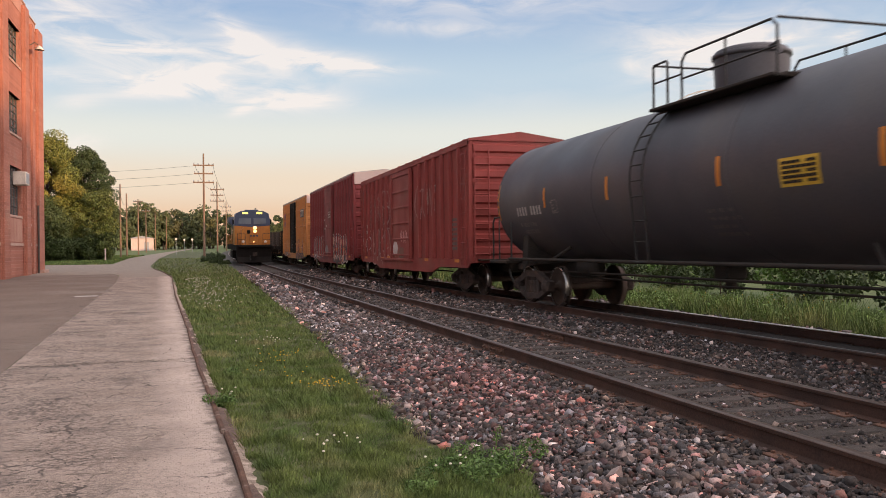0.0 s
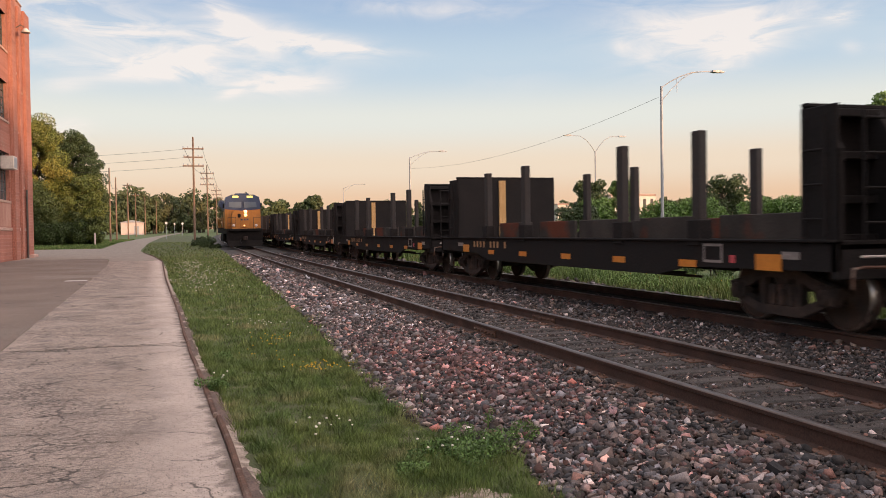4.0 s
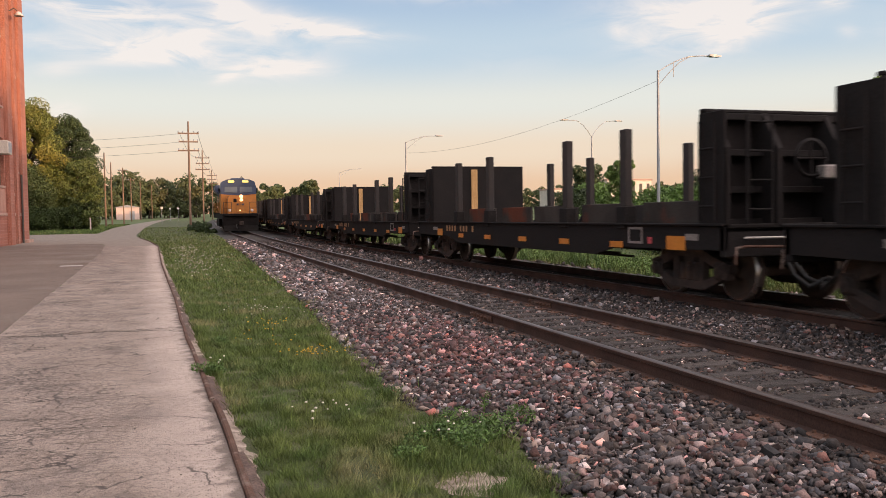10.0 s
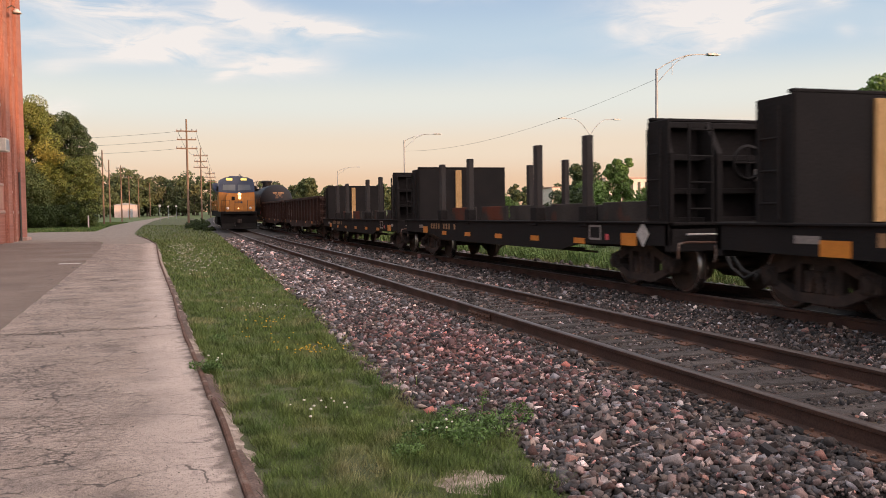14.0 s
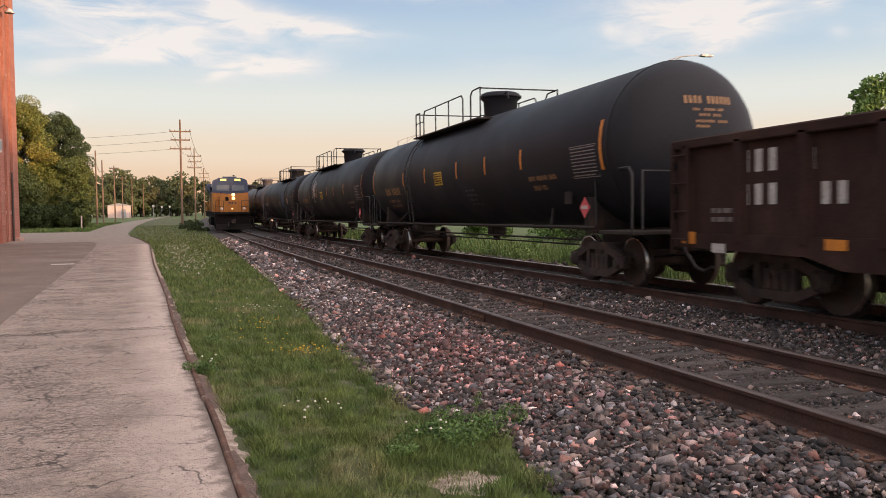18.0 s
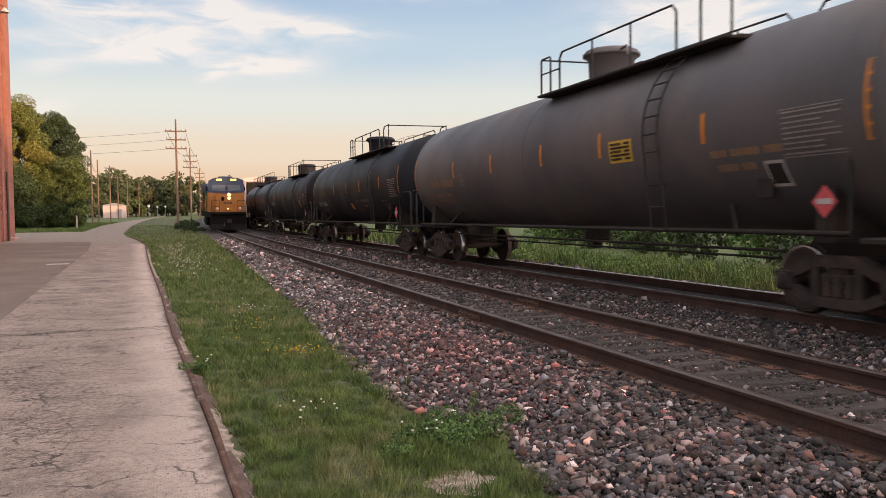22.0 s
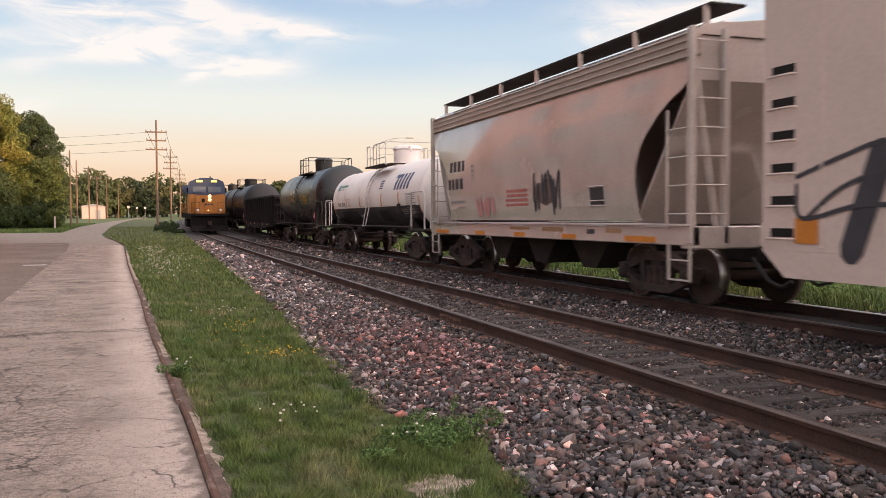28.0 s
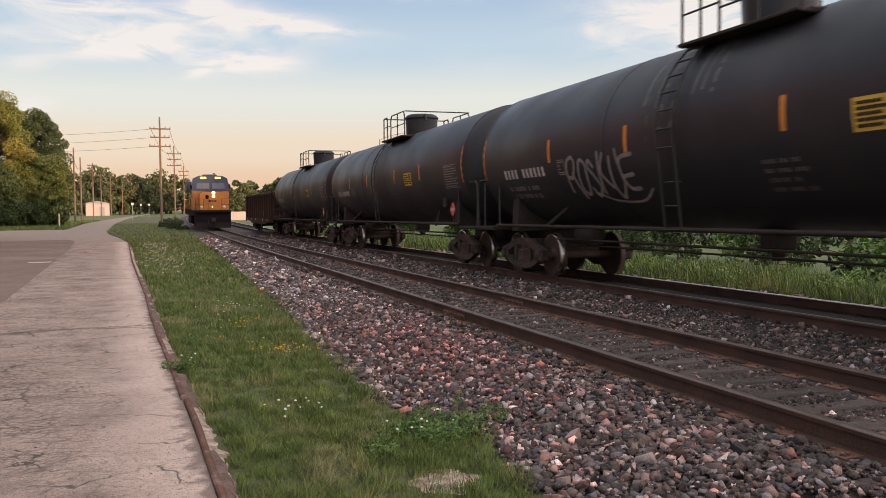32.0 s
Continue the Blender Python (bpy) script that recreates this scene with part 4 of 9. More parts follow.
def words(car, text, mat, y, z, size, x, name="lettering", stretch=1.0, bold=0.0):
    """Readable words on the near side, in the built-in font."""
    cu = bpy.data.curves.new(name, "FONT")
    cu.body, cu.size, cu.offset = text, size, bold
    ob = bpy.data.objects.new(name, cu)
    me = bpy.data.meshes.new_from_object(ob)
    bpy.data.objects.remove(ob)
    me.transform(pose(x, y, z) @ Matrix(((0, 0, -1, 0), (-stretch, 0, 0, 0), (0, 1, 0, 0), (0, 0, 0, 1))))
    me.materials.clear()
    me.materials.append(mat)
    return part(name, me, None, car, "painted words on the side")


def start_car(name, label, u, group):
    car = thing(name, label, "freight car", group=group)
    CARS.append((car, u))
    return car


# tank cars
def tank_x(R, zc):
    return lambda z: -math.sqrt(max(R * R - (z - zc) ** 2, 0.0)) - 0.004


def tank_patch(car, name, mat, R, zc, y0, y1, z0, z1, label="", off=0.006):
    vs, n = [], 5
    a0, a1 = math.asin((z0 - zc) / R), math.asin((z1 - zc) / R)
    for i in range(n + 1):
        a = a0 + (a1 - a0) * i / n
        for y in (y0, y1):
            vs.append((-(R + off) * math.cos(a), y, zc + (R + off) * math.sin(a)))
    return part(name, Mesh().add(vs, [(2 * i, 2 * i + 1, 2 * i + 3, 2 * i + 2) for i in range(n)]), mat, car, label)


def marks(car, mat, shape, y0, y1, z0, z1, xf, fill=0.52, slant=0.0, name="stencil_line"):
    """One line of lettering as plain upright bars, a bar for each x of shape, from y0 down to y1."""
    m, step, n = Mesh(), (y0 - y1) / len(shape), 3
    for i, ch in enumerate(shape):
        if ch == "x":
            a, b = y0 - step * (i + (1 - fill) / 2), y0 - step * (i + (1 + fill) / 2)
            vs = []
            for k in range(n + 1):
                z = z0 + (z1 - z0) * k / n
                o = -slant * (z - z0)
                vs += [(xf(z) - 0.003, a + o, z), (xf(z) - 0.003, b + o, z)]
            m.add(vs, [(2 * k, 2 * k + 1, 2 * k + 3, 2 * k + 2) for k in range(n)])
    return tagged(part(name, m, mat, car), kind="stuff")


def head_marks(car, mat, R, zc, seam, cap, rows):
    """Lettering bars on the tank's domed end; rows of (shape, x0, x1, z0, z1)."""
    fy = lambda x, z: -seam - cap * math.sqrt(max(0.0, 1 - (x * x + (z - zc) ** 2) / (R * R))) - 0.006
    for shape, x0, x1, z0, z1 in rows:
        m, step = Mesh(), (x1 - x0) / len(shape)
        for i, ch in enumerate(shape):
            if ch == "x":
                a, b = x0 + step * (i + 0.22), x0 + step * (i + 0.78)
                m.add([(p, fy(p, q), q) for p, q in ((a, z0), (b, z0), (b, z1), (a, z1))], [(0, 1, 2, 3)])
        tagged(part("stencil_line", m, mat, car), kind="stuff")


def data_panel(car, mat, R, zc, y0, y1, z0, z1, rows, seed):
    """A framed block of thin unreadable lines on the tank."""
    rnd, xf = random.Random(seed), tank_x(R, zc)
    for i in range(rows):
        z = z1 - (z1 - z0) * (i + 0.5) / rows
        marks(car, mat, "x" * 3, y0, y1 + rnd.choice((0.0, 0.0, 0.12, 0.3)), z - 0.011, z + 0.011, xf, fill=0.97)
    m = Mesh()
    for a, b, c, d in ((y0 + 0.03, y0 + 0.045, z0, z1), (y1 - 0.045, y1 - 0.03, z0, z1), (y1 - 0.03, y0 + 0.03, z1, z1 + 0.015), (y1 - 0.03, y0 + 0.03, z0 - 0.015, z0)):
        m.add([(xf(c) - 0.003, a, c), (xf(c) - 0.003, b, c), (xf(d) - 0.003, b, d), (xf(d) - 0.003, a, d)], [(0, 1, 2, 3)])
    part("panel_frame", m, mat, car)


def tank_car(label, uf, ur, mat, R=1.53, zc=2.62, over=1.70, cap=0.74, strike=1.95, strip_ys=(5.4, 2.6, -0.5, -3.2, -6.0), strip_dz=0.0, text=None, dome_top=1.0, inset=0.02, strips=M_AMBER, stencil=M_MARK, seed=1, platform=(-2.3, 2.1), walkway=None,
             two_tone=None, ladder_y=-0.9, dome_r=0.50, red=True, yellow=0.9, rail=M_BLACKSTEEL, bands=(), dome_y=0.0, stains=False):
    u, half_t = (uf + ur) / 2, (ur - uf) / 2
    car = start_car("tank_car", label, u, "tank cars of the train")
    h, hs = half_t + over, half_t + strike
    rnd = random.Random(seed)
    prof = [(0.0, -h)] + [(R * math.sin(t), -h + cap - cap * math.cos(t)) for t in (math.pi / 2 * i / 7 for i in range(1, 8))]
    mid = [(R, -h + cap), (R, -h * 0.5), (R, 0.0), (R, h * 0.5), (R, h - cap)]
    prof = prof[:-1] + mid + [(r, -y) for r, y in prof[:-1][::-1]]
    shell = part("tank_shell", Mesh().lathe(prof, 1, (0, 0, zc), 56), mat, car, "long cylindrical steel tank with domed ends")
    if two_tone:
        low = [(R + 0.003, -h + cap + 0.02), (R + 0.003, 0.0), (R + 0.003, h - cap - 0.02)]
        vs, n, edge = [], 28, math.asin((1.78 - zc) / R)
        for r, y in low:
            for i in range(n + 1):
                a = edge - (math.pi + 2 * edge) * i / n
                vs.append((r * math.cos(a), y, zc + r * math.sin(a)))
        part("lower_band", Mesh().add(vs, [(j * (n + 1) + i, j * (n + 1) + i + 1, (j + 1) * (n + 1) + i + 1, (j + 1) * (n + 1) + i) for j in range(2) for i in range(n)]), two_tone, shell, "black lower half of the tank")
    for y in (*bands, -h + cap, h - cap):
        part("weld_seam", Mesh().lathe([(R, y - 0.03), (R + 0.008, y - 0.02), (R + 0.008, y + 0.02), (R, y + 0.03)], 1, (0, 0, zc), 48), mat, shell)
    # frame, saddles, end decks
    for s in (-1, 1):
        yt = s * half_t
        m = Mesh()
        m.prism([(-1.25, 0.98), (1.25, 0.98), (1.2, zc - 0.75), (1.0, zc - 1.0), (0.6, zc - 1.3), (0, zc - R + 0.02), (-0.6, zc - 1.3), (-1.0, zc - 1.0), (-1.2, zc - 0.75)], 1, yt - 0.16, yt + 0.16)
        part("saddle", m, M_UNDER, car)
        m = Mesh().cbox(-1.45, 1.45, min(s * (half_t + 0.75), s * hs), max(s * (half_t + 0.75), s * hs), 0.98, 1.06, 0.015)
        m.cbox(-0.2, 0.2, min(s * (half_t - 1.4), s * hs), max(s * (half_t - 1.4), s * hs), 0.68, 1.0, 0.02)
        part("end_deck", m, M_UNDER, car)
        for x in (-1.38, 1.38):
            ye, yi = s * (hs - 0.1), s * (half_t + 0.55)
            part("end_handrail", Mesh().tube([(x, ye, 1.05), (x, ye, 2.05), (x, ye - s * 0.12, 2.16), (x, yi, 2.16), (x, yi, 1.05)], 0.024, 7), rail, car)
        part("end_handrail", Mesh().tube([(-1.2, s * (hs - 0.06), 1.05), (-1.2, s * (hs - 0.06), 2.1), (1.2, s * (hs - 0.06), 2.1), (1.2, s * (hs - 0.06), 1.05)], 0.022, 7), rail, car)
        part("side_bearing_brace", Mesh().tube([(s * -1.0 * 0 - 1.3, yt + s * -1.6, 1.05), (-1.0, yt + s * -2.1, zc - 1.15)], 0.04, 6), M_UNDER, car)
    for x in (-1.42, 1.42):
        part("side_rail", Mesh().tube([(x, -half_t - 0.6, 1.10), (x, half_t + 0.6, 1.10)], 0.035, 8), M_UNDER, car, "thin side safety rail")
    m = Mesh().tube([(-0.8, -half_t + 1.2, 0.82), (-0.8, half_t - 1.2, 0.82)], 0.025, 6).tube([(-0.6, -half_t + 1.2, 0.70), (-0.6, half_t - 1.2, 0.70)], 0.02, 6)
    part("brake_pipe", m, M_UNDER, car)
    part("bottom_outlet", Mesh().cbox(-0.22, 0.22, -0.2, 0.2, 0.78, zc - R + 0.1, 0.04).lathe([(0.0, 0.62), (0.10, 0.62), (0.12, 0.8)], 2, (0, 0.0, 0), 10), M_UNDER, car)
    part("brake_cylinder", Mesh().lathe([(0, -0.35), (0.16, -0.35), (0.18, -0.2), (0.18, 0.3), (0.0, 0.32)], 1, (-0.7, half_t - 2.4, 0.95), 14), M_UNDER, car)
    # top fittings
    top = zc + R
    low, r2 = dome_r / dome_top, dome_r
    part("manway_dome", Mesh().lathe([(0.0, top + 0.66), (r2 * 0.80, top + 0.65), (r2 * 0.96, top + 0.61), (r2, top + 0.56), (r2, top + 0.48), (low * 1.01, top + 0.40), (low * 0.97, top - 0.12)], 2, (0, dome_y, 0), 28).lathe(
        [(r2 + 0.005, top + 0.48), (r2 + 0.035, top + 0.49), (r2 + 0.035, top + 0.55), (r2 + 0.005, top + 0.56)], 2, (0, dome_y, 0), 28).tube([(-0.1, dome_y - r2 * 0.9, top + 0.55), (-0.1, dome_y - r2 - 0.22, top + 0.58), (-0.1, dome_y - r2 - 0.26, top + 0.38)], 0.03, 6), mat, car, "round fittings housing on the tank top")
    a, b = platform
    z = top - (0.12 if two_tone else 0.26)
    m = Mesh()
    for s in (-1, 1):
        m.cbox(s * 0.98 - 0.24, s * 0.98 + 0.24, a, b, z, z + 0.05, 0.01)
    for y in (a, b):
        m.cbox(-0.98, 0.98, y - 0.05 if y > 0 else y, y if y > 0 else y + 0.05, z + 0.02, z + 0.07, 0.005)
    part("top_platform", m, M_UNDER, car, "grated walkway round the housing")
    hi = top + (0.68 if two_tone else 0.56)
    long_ = b - a > 4.5
    for s in (-1, 1):
        x = s * 1.12
        part("gate_rail", Mesh().tube([(x, b, z), (x, b, hi - 0.04), (x, b - 0.04, hi), (x, b - 0.42, hi), (x, b - 0.46, hi - 0.04), (x, b - 0.46, z)], 0.022, 6).tube([(x, b, top + 0.24), (x, b - 0.9, top + 0.24)], 0.016, 6), rail, car)
        ys, ye = b - 0.9, a + (1.4 if long_ else 0.0)
        m = Mesh().tube([(x, ys, z), (x, ys, hi - 0.12), (x, ys - 0.12, hi), (x, ye + 0.12, hi), (x, ye, hi - 0.12), (x, ye, z)], 0.022, 6)
        k = max(2, round((ys - ye) / 1.4))
        for i in range(1, k):
            m.tube([(x, ys + (ye - ys) * i / k, z), (x, ys + (ye - ys) * i / k, hi)], 0.019, 6)
        if not long_:
            m.tube([(x, ys, top + 0.16), (x, ye, top + 0.16)], 0.016, 6)
        part("top_railing", m, rail, car, "tubular safety railing")
        if long_:
            part("top_railing", Mesh().tube([(x, a + 0.75, z), (x, a + 0.75, hi - 0.12), (x, a + 0.63, hi), (x, a, hi + 0.02)], 0.022, 6).tube([(x, a, z), (x, a, hi + 0.02)], 0.02, 6), rail, car, "tubular safety railing")
        part("end_railing", Mesh().tube([(-1.12, (a, b)[s > 0], hi), (1.12, (a, b)[s > 0], hi)], 0.02, 6), rail, car)
    if walkway:
        w0, w1 = walkway
        part("running_board", Mesh().cbox(-0.4, 0.4, w0, w1, top + 0.02, top + 0.07, 0.01), M_UNDER, car, "long grated running board")
        for a, b in ((w0, -0.2), (0.3, w1)):
            m, n = Mesh(), 6
            for i in range(n + 1):
                m.tube([(-0.8, a + (b - a) * i / n, top - 0.25), (-0.8, a + (b - a) * i / n, top + 0.66)], 0.02, 6)
            m.tube([(-0.8, a, top + 0.66), (-0.8, b, top + 0.66)], 0.022, 6)
            part("walkway_railing", m, rail, car)
    # side ladder bowed over the tank
    m, n = Mesh(), 9
    for yy in (ladder_y - 0.21, ladder_y + 0.21):
        pts = [(-1.44, yy, 1.1)] + [(-(R + 0.09) * math.cos(t), yy, zc + (R + 0.09) * math.sin(t)) for t in (math.radians(-12 + 78 * i / n) for i in range(n + 1))]
        m.tube(pts, 0.018, 6)
    for i in range(11):
        t = math.radians(-40 + 100 * i / 10)
        r = R + 0.09
        x, zz = (-r * math.cos(t), zc + r * math.sin(t)) if i > 2 else (-1.47, 1.1 + 0.36 * i)
        m.tube([(x, ladder_y - 0.21, zz), (x, ladder_y + 0.21, zz)], 0.016, 6)
    part("side_ladder", m, rail, car, "steel ladder bowed over the tank")
    # reflective strips, placards and stencils
    seam, xf = h - cap, tank_x(R, zc)
    for y in strip_ys:
        tank_patch(car, "reflective_strip", strips, R, zc, y - 0.05, y + 0.05, zc - 0.26 + strip_dz, zc + 0.18 + strip_dz)
    for y in (seam - inset, -seam + inset):
        tank_patch(car, "reflective_strip", strips, R, zc, y - 0.05, y + 0.05, zc - 0.46 + strip_dz, zc + (0.02 if two_tone else 0.44) + strip_dz)
    if yellow is not None:
        tank_patch(car, "notice_panel", M_YELLOW, R, zc, yellow - 0.38, yellow + 0.38, zc - 0.38, zc + 0.0, "yellow notice panel")
        for i in range(5):
            marks(car, M_UNDER, "xxxxxxx" if i % 2 else "xxxx xx", yellow + 0.33, yellow - 0.33, zc - 0.34 + 0.064 * i, zc - 0.30 + 0.064 * i, lambda q: xf(q) - 0.007, fill=0.9)
    if text:
        shape, y0, y1, z0, z1 = text
        z0, z1 = z0 + 0.03, z1 - 0.05
        marks(car, stencil, shape, y0, y1, z0, z1, xf)
        low = M_MARK_MID if stencil is M_MARK else stencil
        marks(car, low, "xx xxxxxx x xxxx", y0 - 0.05, y1 + 0.5, z0 - 0.26, z0 - 0.17, xf)
        marks(car, low, "x xxx xxxxx xx xx", y0 - 0.15, y1 + 0.55, z0 - 0.42, z0 - 0.33, xf)
        data_panel(car, low, R, zc, y1 - 0.62, y1 - 0.82, z0 + 0.0, z0 + 0.26, 4, seed + 9)
    for i in range(4):
        marks(car, M_MARK_DIM, ("xxxx xxxxx xxx", "xxxxxx xx", "xxx xxxx xxxx", "xxxxx xxx xxx")[i], -1.3, (-2.1, -1.9, -2.1, -2.0)[i], zc - 1.0 + 0.12 * i, zc - 0.945 + 0.12 * i, xf)
    data_panel(car, M_MARK_MID, R, zc, -seam + 1.42, -seam + 0.42, zc - 0.56, zc + 0.02, 9, seed + 4)
    part("plate_bracket", Mesh().cbox(-1.30, -1.26, -seam + 1.85, -seam + 2.15, 1.55, 1.85, 0.01), M_UNDER, car)
    if red:
        py = -half_t - 0.2
        part("hazard_placard", Mesh().prism([(py - 0.20, 1.48), (py, 1.28), (py + 0.20, 1.48), (py, 1.68)], 0, -1.44, -1.425), M_RED, car, "red and white hazard diamond")
        part("placard_text", Mesh().box(-1.446, -1.4405, py - 0.12, py + 0.12, 1.45, 1.52), M_MARK, car)
        part("placard_bracket", Mesh().cbox(-1.42, -1.38, py - 0.03, py + 0.03, 1.05, 1.6, 0.005), M_UNDER, car)
    if stains:
        for i in range(9):
            y = ladder_y + rnd.gauss(-0.3, 0.8)
            tank_patch(car, "spill_streak", M_STREAK, R, zc, y, y + rnd.uniform(0.04, 0.13), zc + rnd.uniform(-0.2, 0.5), zc + R * rnd.uniform(0.8, 0.95), "pale streak of spilled product", off=0.004)
    add_gear(car, hs - 0.05, (-half_t, half_t))
    return car, h, R, zc


def boxcar(label, u0, u1, mat, eave, ridge, door_mat, ribs_per_side, seed, end_cap=None, plug=False, bands=False):
    u, half = (u0 + u1) / 2, (u1 - u0) / 2
    car = start_car("boxcar", label, u, "boxcars of the train")
    W, z0 = 1.50, 0.95
    part("body", Mesh().cbox(-W, W, -half + 0.08, half - 0.08, z0, eave - 0.02, 0.02), mat, car, "steel body of the boxcar")
    n = 14
    roof = [(-W - 0.05, eave - 0.04), (-W - 0.05, eave + 0.02), (0, ridge), (W + 0.05, eave + 0.02), (W + 0.05, eave - 0.04)]
    r = part("roof", Mesh().prism(roof, 1, -half, half), M_GALV if end_cap else mat, car, "shallow gabled steel roof")
    for i in range(n):
        y = -half + 2 * half * (i + 0.5) / n
        part("roof_rib", shared("roof_rib:%.2f%.2f%s" % (eave, ridge, mat.name), lambda: Mesh().prism([(-W - 0.04, eave + 0.02), (-W - 0.04, eave + 0.045), (0, ridge + 0.035), (W + 0.04, eave + 0.045), (W + 0.04, eave + 0.02), (0, ridge)], 1, -0.04, 0.04), M_GALV if end_cap else mat), None, r, at=pose(0, y, 0))
    for s in (-1, 1):
        x = s * W
        part("side_sill", Mesh().prism([(-half, 0.95), (-half + 0.2, 0.82), (-half * 0.62, 0.80), (-half * 0.5, 0.60), (half * 0.5, 0.60), (half * 0.62, 0.80), (half - 0.2, 0.82), (half, 0.95), (half, 1.06), (-half, 1.06)], 0, min(x, x + s * 0.05), max(x, x + s * 0.05)), mat, car)
        part("top_chord", Mesh().cbox(min(x, x + s * 0.055), max(x, x + s * 0.055), -half, half, eave - 0.16, eave - 0.045, 0.01), mat, car)
        for yy in (-half + 0.07, half - 0.07):
            part("corner_post", Mesh().cbox(min(x - s * 0.05, x + s * 0.055), max(x - s * 0.05, x + s * 0.055), yy - 0.07, yy + 0.07, z0, eave - 0.05, 0.01), mat, car)
        k = ribs_per_side
        for side in (-1, 1):
            for i in range(1, k):
                y = side * (1.68 + (half - 0.05 - 1.68) * i / k)
                part("side_rib", shared("side_rib:%.2f%s" % (eave, mat.name), lambda: Mesh().prism([(-0.055, 0.0), (-0.048, -0.105), (0.048, -0.105), (0.055, 0.0)], 2, 1.06, eave - 0.16), mat), None, car, at=pose(x, y, 0, 0, 0, -90 if s < 0 else 90))
        # thin dark strips along both rib edges: shade put into colour
        m = Mesh()
        for side in (-1, 1):
            for i in range(1, k):
                y = side * (1.68 + (half - 0.05 - 1.68) * i / k)
                for o in (-0.075, 0.052):
                    m.box(min(x, x + s * 0.003), max(x, x + s * 0.003), y + o, y + o + 0.023, 1.06, eave - 0.16)
        tagged(part("weld_grime", m, M_RIBSHADE, car), kind="stuff")
        if bands:
            for z in (1.72, 2.98, 4.20):
                for ya, yb in ((-half + 0.1, -1.6), (1.6, half - 0.1)):
                    part("belt_rail", Mesh().prism([(x, z - 0.05), (x + s * 0.075, z - 0.03), (x + s * 0.075, z + 0.02), (x, z + 0.05)], 1, ya, yb), mat, car)
        # door
        d = part("door", Mesh().cbox(min(x + s * 0.03, x + s * 0.09), max(x + s * 0.03, x + s * 0.09), -1.5, 1.5, 1.02, eave - 0.2, 0.015), door_mat, car, "wide sliding steel door")
        for i in range(6):
            z = 1.15 + (eave - 1.5) * i / 5
            part("door_rib", Mesh().cbox(min(x + s * 0.09, x + s * 0.125), max(x + s * 0.09, x + s * 0.125), -1.45, 1.45, z - 0.035, z + 0.035, 0.01), door_mat, d)
        for yy in (-1.42, 1.42, *((-0.5, 0.5) if plug else ())):
            part("door_post", Mesh().cbox(min(x + s * 0.09, x + s * 0.15), max(x + s * 0.09, x + s * 0.15), yy - 0.05, yy + 0.05, 1.02, eave - 0.2, 0.01), door_mat, d)
        if plug:
            for yy in (-0.25, 0.25):
                part("lock_rod", Mesh().tube([(x + s * 0.15, yy, 1.05), (x + s * 0.15, yy, eave - 0.25)], 0.02, 6), M_BLACKSTEEL, d)
        part("door_track", Mesh().cbox(min(x, x + s * 0.13), max(x, x + s * 0.13), -1.6, 3.4, 0.93, 1.02, 0.01), mat, car)
    # ends with rolled corrugations
    for s in (-1, 1):
        y = s * (half - 0.08)
        e = part("end_wall", Mesh().cbox(-W + 0.02, W - 0.02, min(y, y + s * 0.04), max(y, y + s * 0.04), z0, eave, 0.01), mat, car)
        rows = 9
        for i in range(rows):
            z = z0 + 0.35 + (eave - z0 - 0.6) * i / (rows - 1)
            white = end_cap and i >= rows - 1
            part("end_corrugation", Mesh().prism([(y, z - 0.16), (y + s * 0.10, z - 0.08), (y + s * 0.10, z + 0.08), (y, z + 0.16)], 0, -W + 0.08, W - 0.08), end_cap if white else mat, e)
        if end_cap:
            part("end_cap", Mesh().prism([(-W, eave - 0.55), (-W, eave), (0, ridge - 0.02), (W, eave), (W, eave - 0.55)], 1, min(y, y + s * 0.115), max(y, y + s * 0.115)), end_cap, e, "white top of the end wall")
        ladder(car, "end_ladder", mat, y + s * 0.16, 0.42, 1.0, 2.6 if end_cap else eave - 0.3, -W + 0.3, along_y=False)
        ladder(car, "side_ladder", mat, s * (half - 0.4), 0.42, 0.9, 2.7 if end_cap else eave - 0.3, -W - 0.09)
        part("crossover_platform", Mesh().cbox(-1.3, 1.3, min(y, y + s * 0.3), max(y, y + s * 0.3), 1.02, 1.07, 0.01), M_UNDER, car)
    part("brake_wheel", Mesh().lathe([(0.26, -0.02), (0.29, 0.0), (0.26, 0.02), (0.24, 0.0), (0.26, -0.02)], 1, (0.55, -half - 0.2, 2.2), 20), M_UNDER, car)
    part("underframe", Mesh().cbox(-0.3, 0.3, -half + 0.1, half - 0.1, 0.68, 0.98, 0.03).cbox(-1.3, 1.3, -2.2, -1.9, 0.72, 0.95, 0.02).cbox(-1.3, 1.3, 1.9, 2.2, 0.72, 0.95, 0.02).tube([(-0.8, -4, 0.62), (-0.8, 4, 0.62)], 0.025, 6), M_UNDER, car)
    add_gear(car, half, (-half + 2.05, half - 2.05))
    for i in range(5):
        y = -half + 1.2 + (2 * half - 2.4) * i / 4
        plate(car, "reflective_patch", M_AMBER, y - 0.22, y + 0.22, 0.96, 1.05, -W - 0.053)
    return car, half, W


